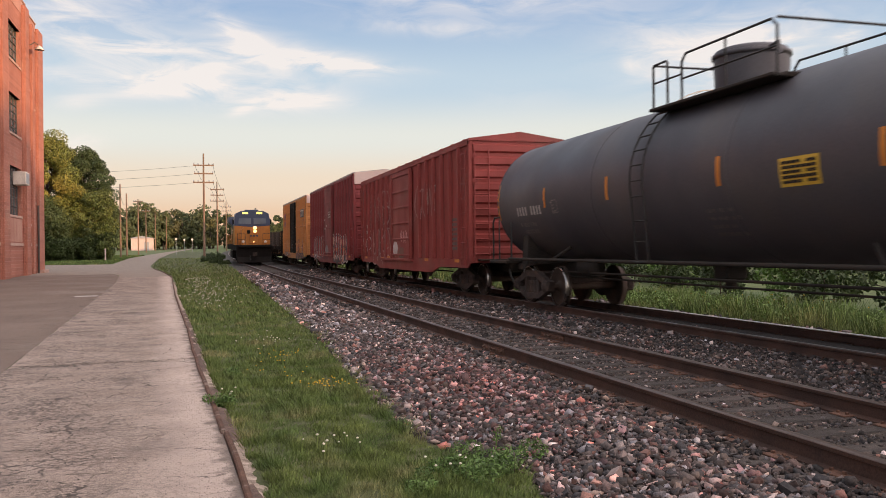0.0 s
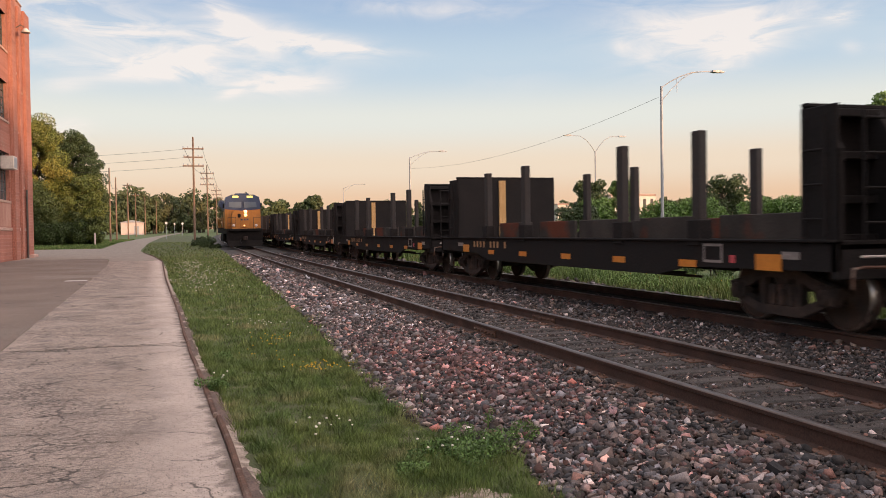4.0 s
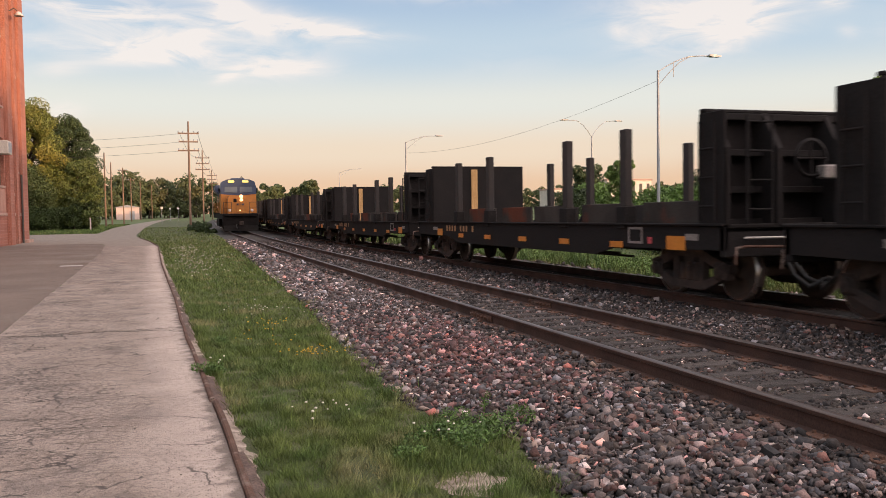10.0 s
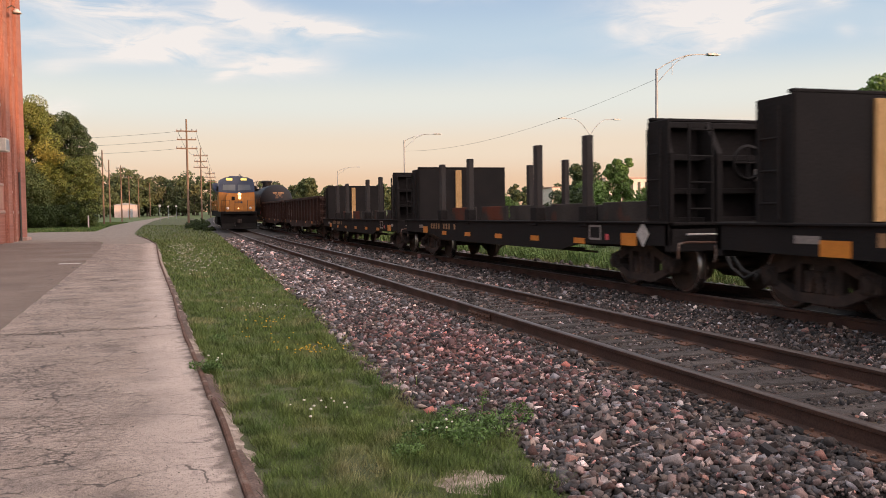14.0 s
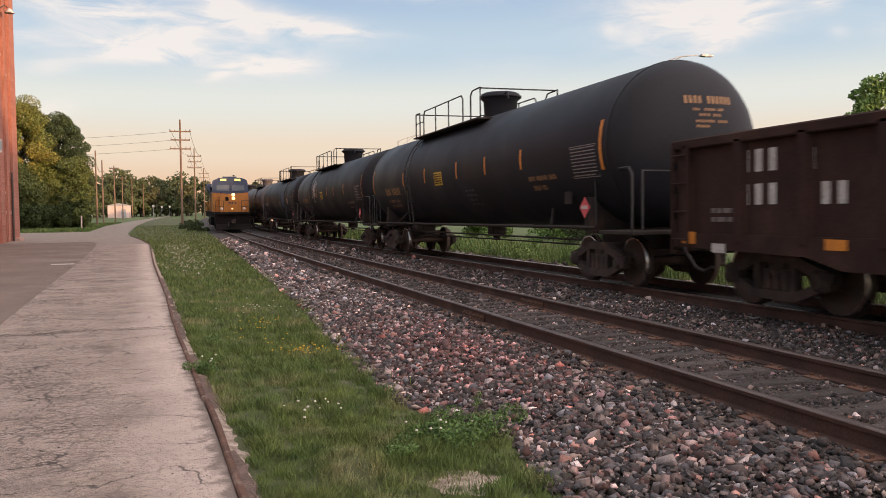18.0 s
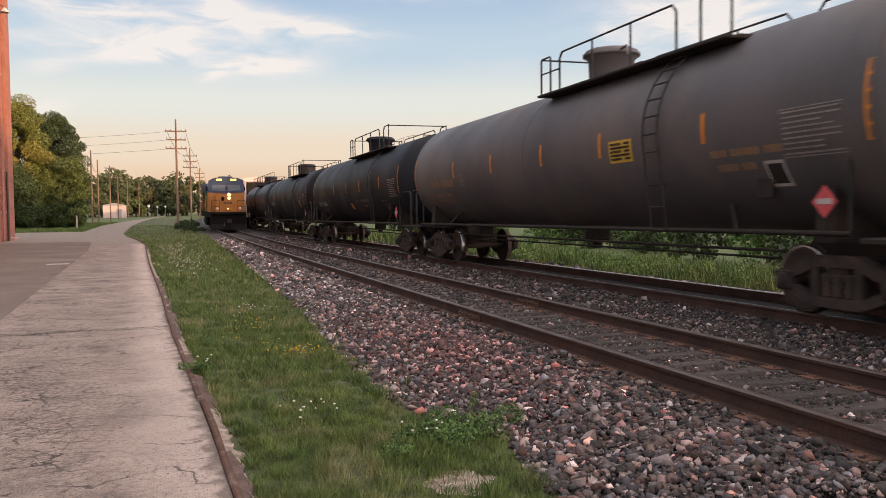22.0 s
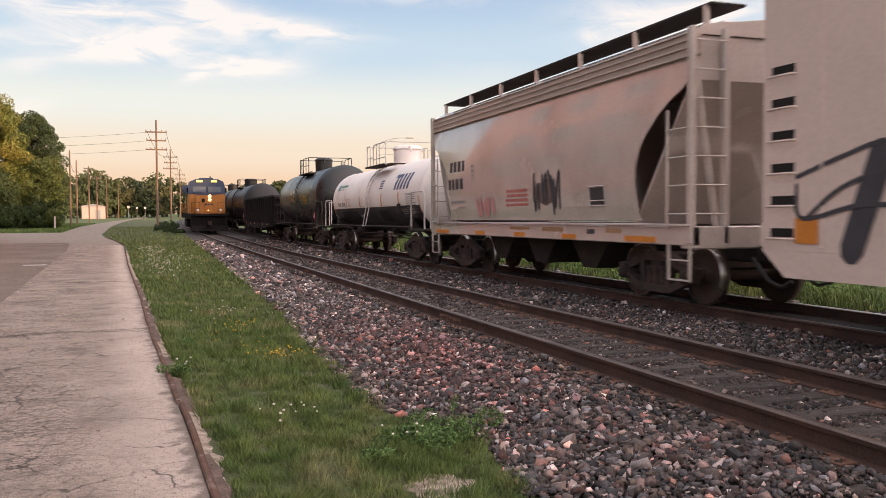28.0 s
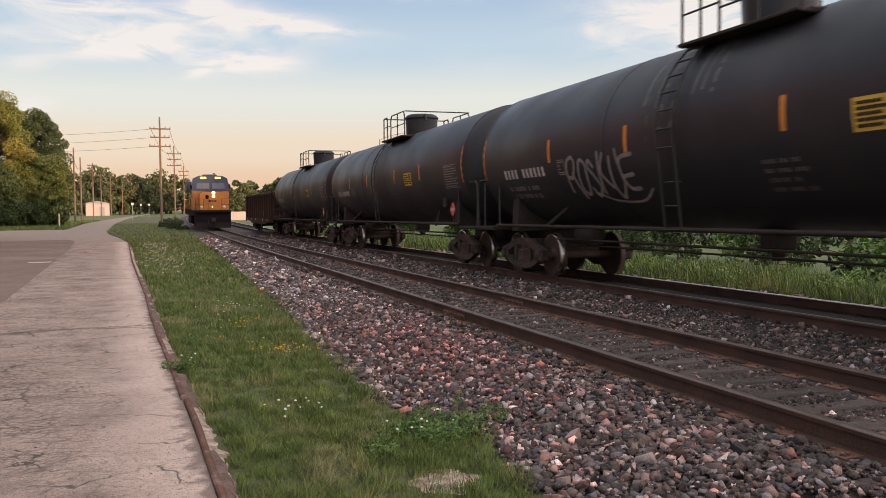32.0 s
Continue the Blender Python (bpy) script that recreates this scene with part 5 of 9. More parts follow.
def gondola(label, u0, u1, mat, top, seed, ribs=13, lettering=True):
    u, half = (u0 + u1) / 2, (u1 - u0) / 2
    car = start_car("gondola_car", label, u, "gondola cars of the train")
    W, zb = 1.48, 0.78
    part("floor_plate", Mesh().box(-W + 0.02, W - 0.02, -half + 0.02, half - 0.02, 1.0, 1.06), mat, car)
    for s in (-1, 1):
        x = s * W
        part("side_wall", Mesh().cbox(min(x, x - s * 0.03), max(x, x - s * 0.03), -half, half, zb + 0.1, top - 0.02, 0.005), mat, car)
        part("top_chord", Mesh().cbox(min(x - s * 0.05, x + s * 0.10), max(x - s * 0.05, x + s * 0.10), -half, half, top - 0.15, top, 0.02), mat, car)
        part("side_sill", Mesh().prism([(-half, 1.05), (-half, 0.85), (-half + 2.9, 0.80), (-half + 3.5, 0.66), (half - 3.5, 0.66), (half - 2.9, 0.80), (half, 0.85), (half, 1.05)], 0, min(x, x + s * 0.08), max(x, x + s * 0.08)), mat, car)
        for i in range(ribs):
            y = -half + 0.35 + (2 * half - 0.7) * i / (ribs - 1)
            part("side_post", shared("side_post:%.2f%s" % (top, mat.name), lambda: Mesh().prism([(-0.12, 0.0), (-0.07, -0.10), (0.07, -0.10), (0.12, 0.0)], 2, 0.95, top - 0.1), mat), None, car, at=pose(x, y, 0, 0, 0, -90 if s < 0 else 90))
        y = s * half
        e = part("end_wall", Mesh().cbox(-W, W, min(y, y - s * 0.05), max(y, y - s * 0.05), 0.95, top - 0.03, 0.01), mat, car)
        for i in range(4):
            z = 1.15 + (top - 1.35) * i / 3
            part("end_rib", Mesh().prism([(y, z - 0.13), (y + s * 0.13, z - 0.07), (y + s * 0.13, z + 0.07), (y, z + 0.13)], 0, -W, W), mat, e)
        ladder(car, "end_ladder", mat, y + s * 0.18, 0.4, 0.95, top - 0.1, -W + 0.28, along_y=False)
        ladder(car, "side_ladder", mat, s * (half - 0.05) - s * 0.25, 0.4, 0.75, top - 0.1, -W - 0.14)
    part("underframe", Mesh().cbox(-0.3, 0.3, -half, half, 0.66, 1.0, 0.03).tube([(-0.75, -4, 0.6), (-0.75, 4, 0.6)], 0.025, 6), M_UNDER, car)
    x = -W - 0.083
    for i, y in enumerate((-half + 0.45, -half + 2.6, -half * 0.35, half * 0.2, half - 3.4, half - 0.45)):
        plate(car, "reflective_patch", M_AMBER, y - 0.17, y + 0.17, 0.90, 1.03 if i % 5 else 1.08, x)
    if lettering:
        flat_x = lambda z: -W - 0.003
        if top < 2.6:
            for shape, y0, y1, z0, z1 in (("xxx", 6.30, 5.48, 1.90, 2.20), ("x", 5.04, 4.80, 1.88, 2.14), ("xxx", 6.30, 5.48, 1.46, 1.74), ("xxx", 5.07, 4.28, 1.45, 1.72)):
                marks(car, M_MARK, shape, y0, y1, z0, z1, flat_x)
            plate(car, "white_patch", M_MARK, 6.5, 6.8, 0.79, 0.92, -W - 0.085)
        else:
            for shape, y0, y1, z0, z1, paint in (("xxxx", 5.92, 5.03, 2.14, 2.38, M_MARK_DIM), ("xxx", 5.90, 5.22, 1.56, 1.90, M_MARK), ("xxx", 4.58, 3.80, 1.57, 1.90, M_MARK)):
                marks(car, paint, shape, y0, y1, z0, z1, flat_x)
        bars(car, M_MARK_DIM, half - 1.5, half - 0.9, 1.2, 1.45, -W - 0.003, 2, seed + 2)
        bars(car, M_MARK_DIM, -half + 4.6, -half + 5.3, 1.2, 1.6, -W - 0.003, 3, seed + 3)
    add_gear(car, half, (-half + 1.75, half - 1.75))
    return car, half, W


def bulkhead_flat(label):
    """Local y runs from the front bulkhead's outer face at -8.1 to the rear one's at 8.1."""
    car = thing("bulkhead_flatcar", label, "freight car", group="bulkhead flatcars of the train")
    W, half, top = 1.50, 8.1, 2.86
    part("deck", Mesh().cbox(-W + 0.05, W - 0.05, -half, half, 1.08, 1.16, 0.01), M_FLAT, car, "flat steel deck")
    for s in (-1, 1):
        x = s * W
        part("side_sill", Mesh().prism([(-half, 0.82), (-half + 3.2, 0.78), (-half + 4.0, 0.62), (half - 4.0, 0.62), (half - 3.2, 0.78), (half, 0.82), (half, 1.20), (-half, 1.20)], 0, min(x, x - s * 0.06), max(x, x - s * 0.06)), M_FLAT, car)
        part("sill_flange", Mesh().cbox(min(x - s * 0.06, x + s * 0.05), max(x - s * 0.06, x + s * 0.05), -half, half, 1.17, 1.21, 0.01), M_FLAT, car)
        for y in (-5.15, -2.8, 1.7, 4.2):
            m = Mesh().cbox(min(x - s * 0.02, x - s * 0.16), max(x - s * 0.02, x - s * 0.16), y - 0.11, y + 0.11, 1.2, 2.85, 0.012)
            part("stake", m, M_STAKE, car, "tall dark steel stake")
            part("stake_pocket", Mesh().cbox(min(x + s * 0.03, x - s * 0.2), max(x + s * 0.03, x - s * 0.2), y - 0.16, y + 0.16, 1.10, 1.50, 0.015), M_FLAT, car)
        for a, b in ((-7.3, -5.35), (-4.95, -3.0), (-2.55, -0.6), (-0.4, 1.45), (1.95, 3.95)):
            part("bunk_plate", Mesh().cbox(min(x - s * 0.30, x - s * 0.36), max(x - s * 0.30, x - s * 0.36), a, b, 1.16, 1.56, 0.01), M_BUNK, car, "low weathered bunk plate")
            part("bunk_brace", Mesh().prism([(x - s * 0.36, 1.16), (x - s * 0.62, 1.16), (x - s * 0.36, 1.54)], 1, b - 0.1, b - 0.04), M_FLAT, car)
    for s, name in ((-1, "front_bulkhead"), (1, "rear_bulkhead")):
        yo, yi = (-half, -half + 0.62) if s < 0 else (7.22, 6.50)
        b = part(name, Mesh().cbox(-W, W, min(yi, yi + s * 0.07), max(yi, yi + s * 0.07), 1.1, top, 0.01), M_FLAT, car, "tall black steel bulkhead")
        for x in (-W + 0.05, -0.55, 0.55, W - 0.05):
            part("bulkhead_post", Mesh().prism([(yi + s * 0.07, 1.16), (yo, 1.16), (yo, 2.3), (yi + s * 0.28, top - 0.02), (yi + s * 0.07, top - 0.02)], 0, x - 0.05, x + 0.05), M_FLAT, b)
        for z in (1.22, 1.7, 2.25, 2.78):
            part("bulkhead_beam", Mesh().cbox(-W + 0.1, W - 0.1, min(yi + s * 0.07, yi + s * 0.3), max(yi + s * 0.07, yi + s * 0.3), z - 0.05, z + 0.05, 0.01), M_FLAT, b)
        part("bulkhead_cap", Mesh().cbox(-W, W, min(yi - s * 0.004, yi + s * 0.12), max(yi - s * 0.004, yi + s * 0.12), top, top + 0.05, 0.01), M_FLAT, b)
        part("bulkhead_side", Mesh().cbox(-W - 0.01, -W + 0.04, min(yi, yo), max(yi, yo), 1.2, top - 0.02, 0.01), M_FLAT, b)
        ladder(b, "bulkhead_ladder", M_FLAT, yo + s * 0.06, 0.42, 1.2, top - 0.1, -0.95, along_y=False)
        ladder(b, "side_ladder", M_FLAT, (yi + yo) / 2, 0.36, 1.25, top - 0.15, -W - 0.08)
        yo = s * half
        part("end_sill", Mesh().cbox(-W, W, min(yo, yo - s * 0.12), max(yo, yo - s * 0.12), 0.72, 1.2, 0.015), M_FLAT, car)
        part("grab_iron", Mesh().tube([(-1.2, yo + s * 0.06, 1.0), (-0.4, yo + s * 0.06, 1.0)], 0.018, 6), M_PALESTEEL, car)
        part("uncoupling_lever", Mesh().tube([(-1.42, yo + s * 0.14, 0.62), (-1.40, yo + s * 0.14, 0.86), (-1.25, yo + s * 0.16, 0.88), (-0.15, yo + s * 0.22, 0.86), (0.0, yo + s * 0.3, 0.72)], 0.02, 6), M_RUST, car, "rusty uncoupling lever")
        part("brake_hose", Mesh().tube([(-0.45, yo, 0.72), (-0.5, yo + s * 0.25, 0.45), (-0.45, yo + s * 0.5, 0.30), (-0.3, yo + s * 0.62, 0.42)], 0.03, 7), M_BLACKSTEEL, car)
    part("brake_wheel", Mesh().lathe([(0.26, -0.02), (0.30, 0.0), (0.26, 0.02), (0.24, 0.0), (0.26, -0.02)], 1, (-0.05, -half - 0.05, 2.15), 20).tube([(-0.3, -half - 0.05, 2.15), (0.2, -half - 0.05, 2.15)], 0.02, 6).tube([(-0.05, -half - 0.05, 1.9), (-0.05, -half - 0.05, 2.4)], 0.02, 6), M_FLAT, car)
    part("brake_gear_box", Mesh().cbox(0.1, 0.5, -half - 0.16, -half + 0.02, 1.85, 2.05, 0.02), M_MARK_MID, car, "pale brake gear box")
    part("end_plank", Mesh().cbox(-0.25, -0.05, 6.44, 6.495, 1.2, top - 0.05, 0.008), M_PLANK, car, "upright pale timber strip")
    part("underframe", Mesh().cbox(-0.35, 0.35, -half + 0.05, half - 0.05, 0.66, 1.08, 0.03).tube([(-0.9, -4, 0.62), (-0.9, 4, 0.62)], 0.03, 6).tube([(-0.6, -4, 0.55), (-0.6, 4, 0.55)], 0.025, 6), M_UNDER, car)
    x = -W - 0.001
    for y, h, w in ((-6.85, 0.22, 0.26), (-4.96, 0.11, 0.23), (-2.8, 0.11, 0.22), (-0.6, 0.11, 0.22), (1.7, 0.11, 0.22), (3.8, 0.11, 0.2), (5.78, 0.20, 0.25)):
        z = 0.90 if h > 0.15 else 0.83
        plate(car, "reflective_patch", M_AMBER, y - w, y + w, z - h / 2, z + h / 2, x)
    part("data_frame", Mesh().box(x - 0.006, x, -5.85, -5.81, 0.86, 1.14).box(x - 0.006, x, -5.42, -5.38, 0.86, 1.14).box(x - 0.006, x, -5.81, -5.42, 1.10, 1.14).box(x - 0.006, x, -5.81, -5.42, 0.86, 0.90), M_MARK_MID, car)
    marks(car, M_MARK_TAN, "xxxx xxx x", 5.2, 2.7, 0.94, 1.10, lambda z: x)
    for y0, y1, paint in ((-7.45, -7.12, M_MARK_MID), (6.03, 6.48, M_MARK_MID), (-6.14, -6.02, M_RED)):
        plate(car, "white_patch" if paint is M_MARK_MID else "red_patch", paint, y0, y1, 0.95 if paint is M_MARK_MID else 0.87, 1.05 if paint is M_MARK_MID else 0.98, x)
    add_gear(car, half, (-half + 1.55, half - 1.55))
    return car


def reefer(u0, u1):
    u, half = (u0 + u1) / 2, (u1 - u0) / 2
    car = start_car("refrigerator_car", "dirty white insulated refrigerator car with dark graffiti along the side", u, "")
    W, z0, eave = 1.52, 0.62, 5.05
    prof = [(-W, 0.95), (-W, eave - 0.12), (-W + 0.1, eave), (0, eave + 0.16), (W - 0.1, eave), (W, eave - 0.12), (W, 0.95)]
    part("body", Mesh().prism(prof, 1, -half, half), M_REEFER, car, "tall smooth insulated body")
    for s in (-1, 1):
        x = s * W
        part("side_sill", Mesh().prism([(-half, 0.948), (-half + 0.4, 0.62), (half - 0.4, 0.62), (half, 0.948)], 0, min(x - s * 0.06, x), max(x - s * 0.06, x)), M_REEFER, car)
        for i in range(17):
            y = -half + 1.0 + (2 * half - 2.0) * i / 16
            if abs(y) > 1.7:
                part("panel_seam", shared("reefer_panel_seam", lambda: Mesh().cbox(-0.012, 0.012, -0.02, 0.02, 1.0, eave - 0.15, 0.004), M_REEFER), None, car, at=pose(x, y, 0))
        d = part("plug_door", Mesh().cbox(min(x, x + s * 0.06), max(x, x + s * 0.06), -1.6, 1.6, 1.0, eave - 0.35, 0.02), M_REEFER, car, "wide plug door with lock rods")
        for yy in (-0.55, -0.2, 0.2, 0.55):
            part("lock_rod", Mesh().tube([(x + s * 0.09, yy, 1.0), (x + s * 0.09, yy, eave - 0.4)], 0.022, 6), M_PALESTEEL, d)
        part("door_rail", Mesh().cbox(min(x, x + s * 0.09), max(x, x + s * 0.09), -4.6, 1.5, 0.96, 1.03, 0.01), M_REEFER, car)
        for yy, k in ((half - 0.35, 6), (-half + 0.35, 6)):
            for i in range(k):
                z = 1.1 + 0.40 * i
                part("grab_rung", Mesh().tube([(x + s * 0.0, yy - 0.2, z), (x + s * 0.07, yy - 0.2, z), (x + s * 0.07, yy + 0.2, z), (x, yy + 0.2, z)], 0.016, 6), M_REEFER, car)
                # flat black plate stands in for the shade in the rung recess
                part("rung_recess", Mesh().box(min(x, x + s * 0.004), max(x, x + s * 0.004), yy - 0.2, yy + 0.2, z + 0.02, z + 0.13), M_DOORBLK, car)
        y = s * half
        part("end_post", Mesh().cbox(-W, W, min(y, y + s * 0.05), max(y, y + s * 0.05), 1.0, 1.3, 0.01), M_REEFER, car)
    part("cooling_unit", Mesh().cbox(-1.2, 1.2, -half - 0.45, -half, 1.5, 4.6, 0.06), M_DOORBLK, car, "dark cooling machinery in the end")
    part("unit_frame", Mesh().cbox(-1.4, -1.22, -half - 0.35, -half, 1.2, 4.7, 0.03).cbox(1.22, 1.4, -half - 0.35, -half, 1.2, 4.7, 0.03).cbox(-1.4, 1.4, -half - 0.35, -half, 4.65, 4.8, 0.03), M_REEFER, car)
    ladder(car, "end_ladder", M_BLACKSTEEL, -half - 0.5, 0.4, 1.0, 3.0, -1.0, along_y=False)
    part("end_platform", Mesh().cbox(-1.4, 1.4, -half - 0.6, -half, 1.0, 1.06, 0.01), M_UNDER, car)
    part("underframe", Mesh().cbox(-0.35, 0.35, -half, half, 0.6, 0.95, 0.03).cbox(-1.2, -0.6, -2.5, -0.5, 0.45, 0.95, 0.04), M_UNDER, car)
    xs = -W - 0.008
    bars(car, M_SPRAY_K, 7.0, 8.4, 2.22, 2.56, xs + 0.002, 1, 31, gap=0.12)
    bars(car, M_SPRAY_G, 7.0, 8.4, 1.70, 2.02, xs + 0.002, 1, 32, gap=0.15)
    bars(car, M_SPRAY_G, 7.4, 8.4, 1.22, 1.5, xs + 0.002, 2, 33, gap=0.6)
    xf = lambda z: xs + 0.003
    for ch, yl, yr, za, zb in (("V", 6.95, 5.85, 0.72, 2.22), ("O", 6.1, 5.15, 0.66, 2.12), ("Y", 5.3, 4.3, 0.66, 2.1), ("U", 4.85, 3.75, 0.66, 2.0), ("U", 3.95, 2.95, 0.66, 2.08), ("R", 3.05, 1.6, 0.66, 2.22)):
        tag_letters(car, ch, yl, yr, za, zb, xf, 5, 0.40, ((M_SPRAY_G, 0.16, 0.0015), (M_SPRAY_W, 0.10, 0.003), (M_SPRAY_K, -0.01, 0.007)), sway=0.03)
    part("graffiti_stroke", ribbon(Mesh(), [(9.35, 2.05), (9.75, 1.0)], 0.34, xf, 0.004), M_SPRAY_K, car)
    for i, pts in enumerate((((10.6, 1.85), (9.9, 2.05), (9.3, 2.15), (9.1, 1.7), (8.5, 1.25)), ((10.5, 1.3), (9.9, 1.7), (9.0, 1.95), (8.5, 2.1)), ((10.6, 1.75), (10.5, 1.35), (9.6, 1.5), (8.6, 1.45)), ((8.7, 2.2), (8.9, 1.6), (9.2, 0.85)))):
        part("graffiti_stroke", ribbon(Mesh(), list(pts), 0.055, xf, 0.006 + 0.002 * i), M_SPRAY_K, car)
    scrawl(car, M_SPRAY_P, -2.6, -1.7, 1.2, 2.6, xf, 6, 3, 0.07)
    for i, (mt, a, b) in enumerate(((M_SPRAY_T, -9.6, -8.0), (M_SPRAY_P, -7.7, -6.0), (M_SPRAY_B, -5.6, -3.9), (M_SPRAY_K, -3.3, -2.2))):
        scrawl(car, mt, a, b, 1.05, 2.0, xf, 60 + i, 3, 0.12)
    blob(car, M_SPRAY_M, -8.0, -7.3, 2.6, 3.6, xf, 9)
    scrawl(car, M_SPRAY_T, -8.1, -7.2, 2.5, 3.7, xf, 10, 3, 0.06)
    for y in (6.8, 3.68, 0.0, -4.0, -8.0):
        plate(car, "reflective_patch", M_AMBER, y - 0.26, y + 0.26, 0.96, 1.07, xs - 0.012)
    plate(car, "notice_panel", M_YELLOW, 2.72, 2.97, 2.24, 2.50, xs, "small yellow notice")
    plate(car, "orange_square", M_AMBER, 10.25, 10.62, 1.05, 1.36, xs)
    add_gear(car, half + 0.45, (-half + 3.2, half - 3.2))
    return car


def covered_hopper(u0, u1):
    u, half = (u0 + u1) / 2, (u1 - u0) / 2
    car = start_car("covered_hopper_car", "dusty beige covered hopper car with curved glossy sides and roof walkway", u, "")
    zs, top = 1.22, 3.92
    # curved side shell, cut back at both ends
    arc = [(-1.50 * math.cos(math.radians(-20 + 46 * i / 16)), zs + 0.10 + (top - zs - 0.10) * i / 16) for i in range(17)]
    cut = ((1.2, 4.58), (1.5, 4.48), (2.04, 4.43), (2.35, 4.53), (2.6, 4.69), (3.04, 5.19), (3.32, 5.78), (3.45, 5.84), (4.0, 5.84))
    n = len(arc)
    for s in (-1, 1):
        m = Mesh()
        for k in (1.0, 0.985):
            vs = [(s * -x * k, d * along(cut, z), z) for x, z in arc for d in (-1, 1)]
            out = (s > 0) == (k == 1.0)
            m.add(vs, [(2 * i, 2 * i + 1, 2 * i + 3, 2 * i + 2) if out else (2 * i + 1, 2 * i, 2 * i + 2, 2 * i + 3) for i in range(n - 1)], True)
        part("side_shell", m, M_HOPPER, car, "curved smooth hopper side")
    for s in (-1, 1):
        # end sheet sloping inwards under a short upright panel
        y0, y1 = s * (half - 0.14), s * 4.30
        sheet = [(y0, 3.40), (y1, 1.26), (y1 - s * 0.05, 1.26), (y0 - s * 0.05, 3.40)]
        part("slope_sheet", Mesh().prism(sheet if s > 0 else sheet[::-1], 0, -1.36, 1.36), M_HOPPER, car, "dusty sloping end sheet")
        part("end_panel", Mesh().cbox(-1.37, 1.37, min(y0, y0 - s * 0.06), max(y0, y0 - s * 0.06), 3.38, top + 0.12, 0.01), M_HOPPER, car, "upright top panel of the end")
        y = s * (half - 0.06)
        for x in (-1.44, -0.86, 0.86, 1.44):
            part("end_post", Mesh().cbox(x - 0.05, x + 0.05, y - 0.06, y + 0.06, 0.98, top + 0.22, 0.01), M_HOPPER, car)
            if abs(x) > 1:
                part("end_brace", Mesh().tube([(x * 0.90, y - s * 0.08, 3.40), (x * 0.66, y - s * 0.08, 1.24)], 0.05, 8), M_HOPPER, car, "slanting end brace")
        part("end_sill", Mesh().cbox(-1.45, 1.45, min(s * half, s * (half - 0.3)), max(s * half, s * (half - 0.3)), 0.90, 1.24, 0.02), M_HOPPER, car)
        for i in range(7):
            z = 1.42 + 0.42 * i
            part("end_rung", Mesh().tube([(-1.42, y + s * 0.07, z), (-0.88, y + s * 0.07, z)], 0.013, 6), M_HOPPER, car)
            if i < 4:
                part("side_rung", Mesh().tube([(-1.50, y, z), (-1.50, s * 5.36, z)], 0.013, 6), M_HOPPER, car)
        part("ladder_stile", Mesh().cbox(-1.51, -1.48, s * 5.36 - 0.025, s * 5.36 + 0.025, 1.2, 2.98, 0.004), M_HOPPER, car)
        part("step", Mesh().cbox(-1.48, -1.44, s * 5.36 - 0.02, s * 5.36 + 0.02, 0.42, 1.0, 0.005).cbox(-1.48, -1.44, y - 0.02, y + 0.02, 0.42, 1.0, 0.005)
             .cbox(-1.48, -1.42, min(y, s * 5.36), max(y, s * 5.36), 0.42, 0.45, 0.005).cbox(-1.48, -1.45, min(y, s * 5.36), max(y, s * 5.36), 0.72, 0.745, 0.005), M_HOPPER, car, "hanging foot step")
        x = s * 1.46
        part("side_sill", Mesh().cbox(min(x, x - s * 0.14), max(x, x - s * 0.14), -half, half, 0.95, 1.24, 0.015).cbox(min(x, x + s * 0.05), max(x, x + s * 0.05), -half, half, 1.235, 1.275, 0.008), M_HOPPER, car, "deep pale side sill")
        part("eave_band", Mesh().cbox(min(s * 1.28, s * 1.43), max(s * 1.28, s * 1.43), -half + 0.04, half - 0.04, 3.72, 4.06, 0.02), M_HOPPER_DIM, car, "grimy tan eave band")
        for z in (3.73, 3.85, 3.96, 4.06):
            part("eave_rib", Mesh().cbox(min(s * 1.41, s * 1.455), max(s * 1.41, s * 1.455), -half + 0.04, half - 0.04, z - 0.014, z + 0.014, 0.006), M_HOPPER, car)
        part("running_board", Mesh().cbox(min(s * 0.50, s * 1.12), max(s * 0.50, s * 1.12), -half + 0.05, half - 0.05, top + 0.56, top + 0.60, 0.008), M_UNDER, car, "grated roof walkway")
        for i in range(7):
            y = -half + 0.2 + (2 * half - 0.4) * i / 6
            part("walkway_bracket", Mesh().cbox(min(s * 1.06, s * 1.13), max(s * 1.06, s * 1.13), y - 0.045, y + 0.045, top + 0.2, top + 0.58, 0.005), M_HOPPER, car)
    part("roof", Mesh().prism([(-1.43, top + 0.13), (-1.2, top + 0.28), (0, top + 0.42), (1.2, top + 0.28), (1.43, top + 0.13)], 1, -half + 0.1, half - 0.1), M_HOPPER, car)
    part("hatch", Mesh().cbox(-0.35, 0.35, -half + 0.8, half - 0.8, top + 0.4, top + 0.55, 0.03), M_HOPPER, car, "long roof hatch")
    for y in (-2.1, 0.0, 2.1):
        part("hopper_chute", Mesh().prism([(y - 0.95, 1.2), (y + 0.95, 1.2), (y + 0.25, 0.42), (y - 0.25, 0.42)], 0, -1.0, 1.0), M_UNDER, car, "discharge chute under the body")
    part("underframe", Mesh().cbox(-0.3, 0.3, -half, half, 0.68, 1.0, 0.03), M_UNDER, car)
    x = -1.462
    for y, w in ((5.07, 0.5), (2.36, 0.3), (0.1, 0.27), (-2.14, 0.28), (-4.56, 0.46)):
        plate(car, "reflective_patch", M_AMBER, y - w, y + w, 0.98, 1.07, x)
    bars(car, M_MARK_TAN, -0.4, 0.6, 1.12, 1.19, x, 1, 77, gap=0.12)
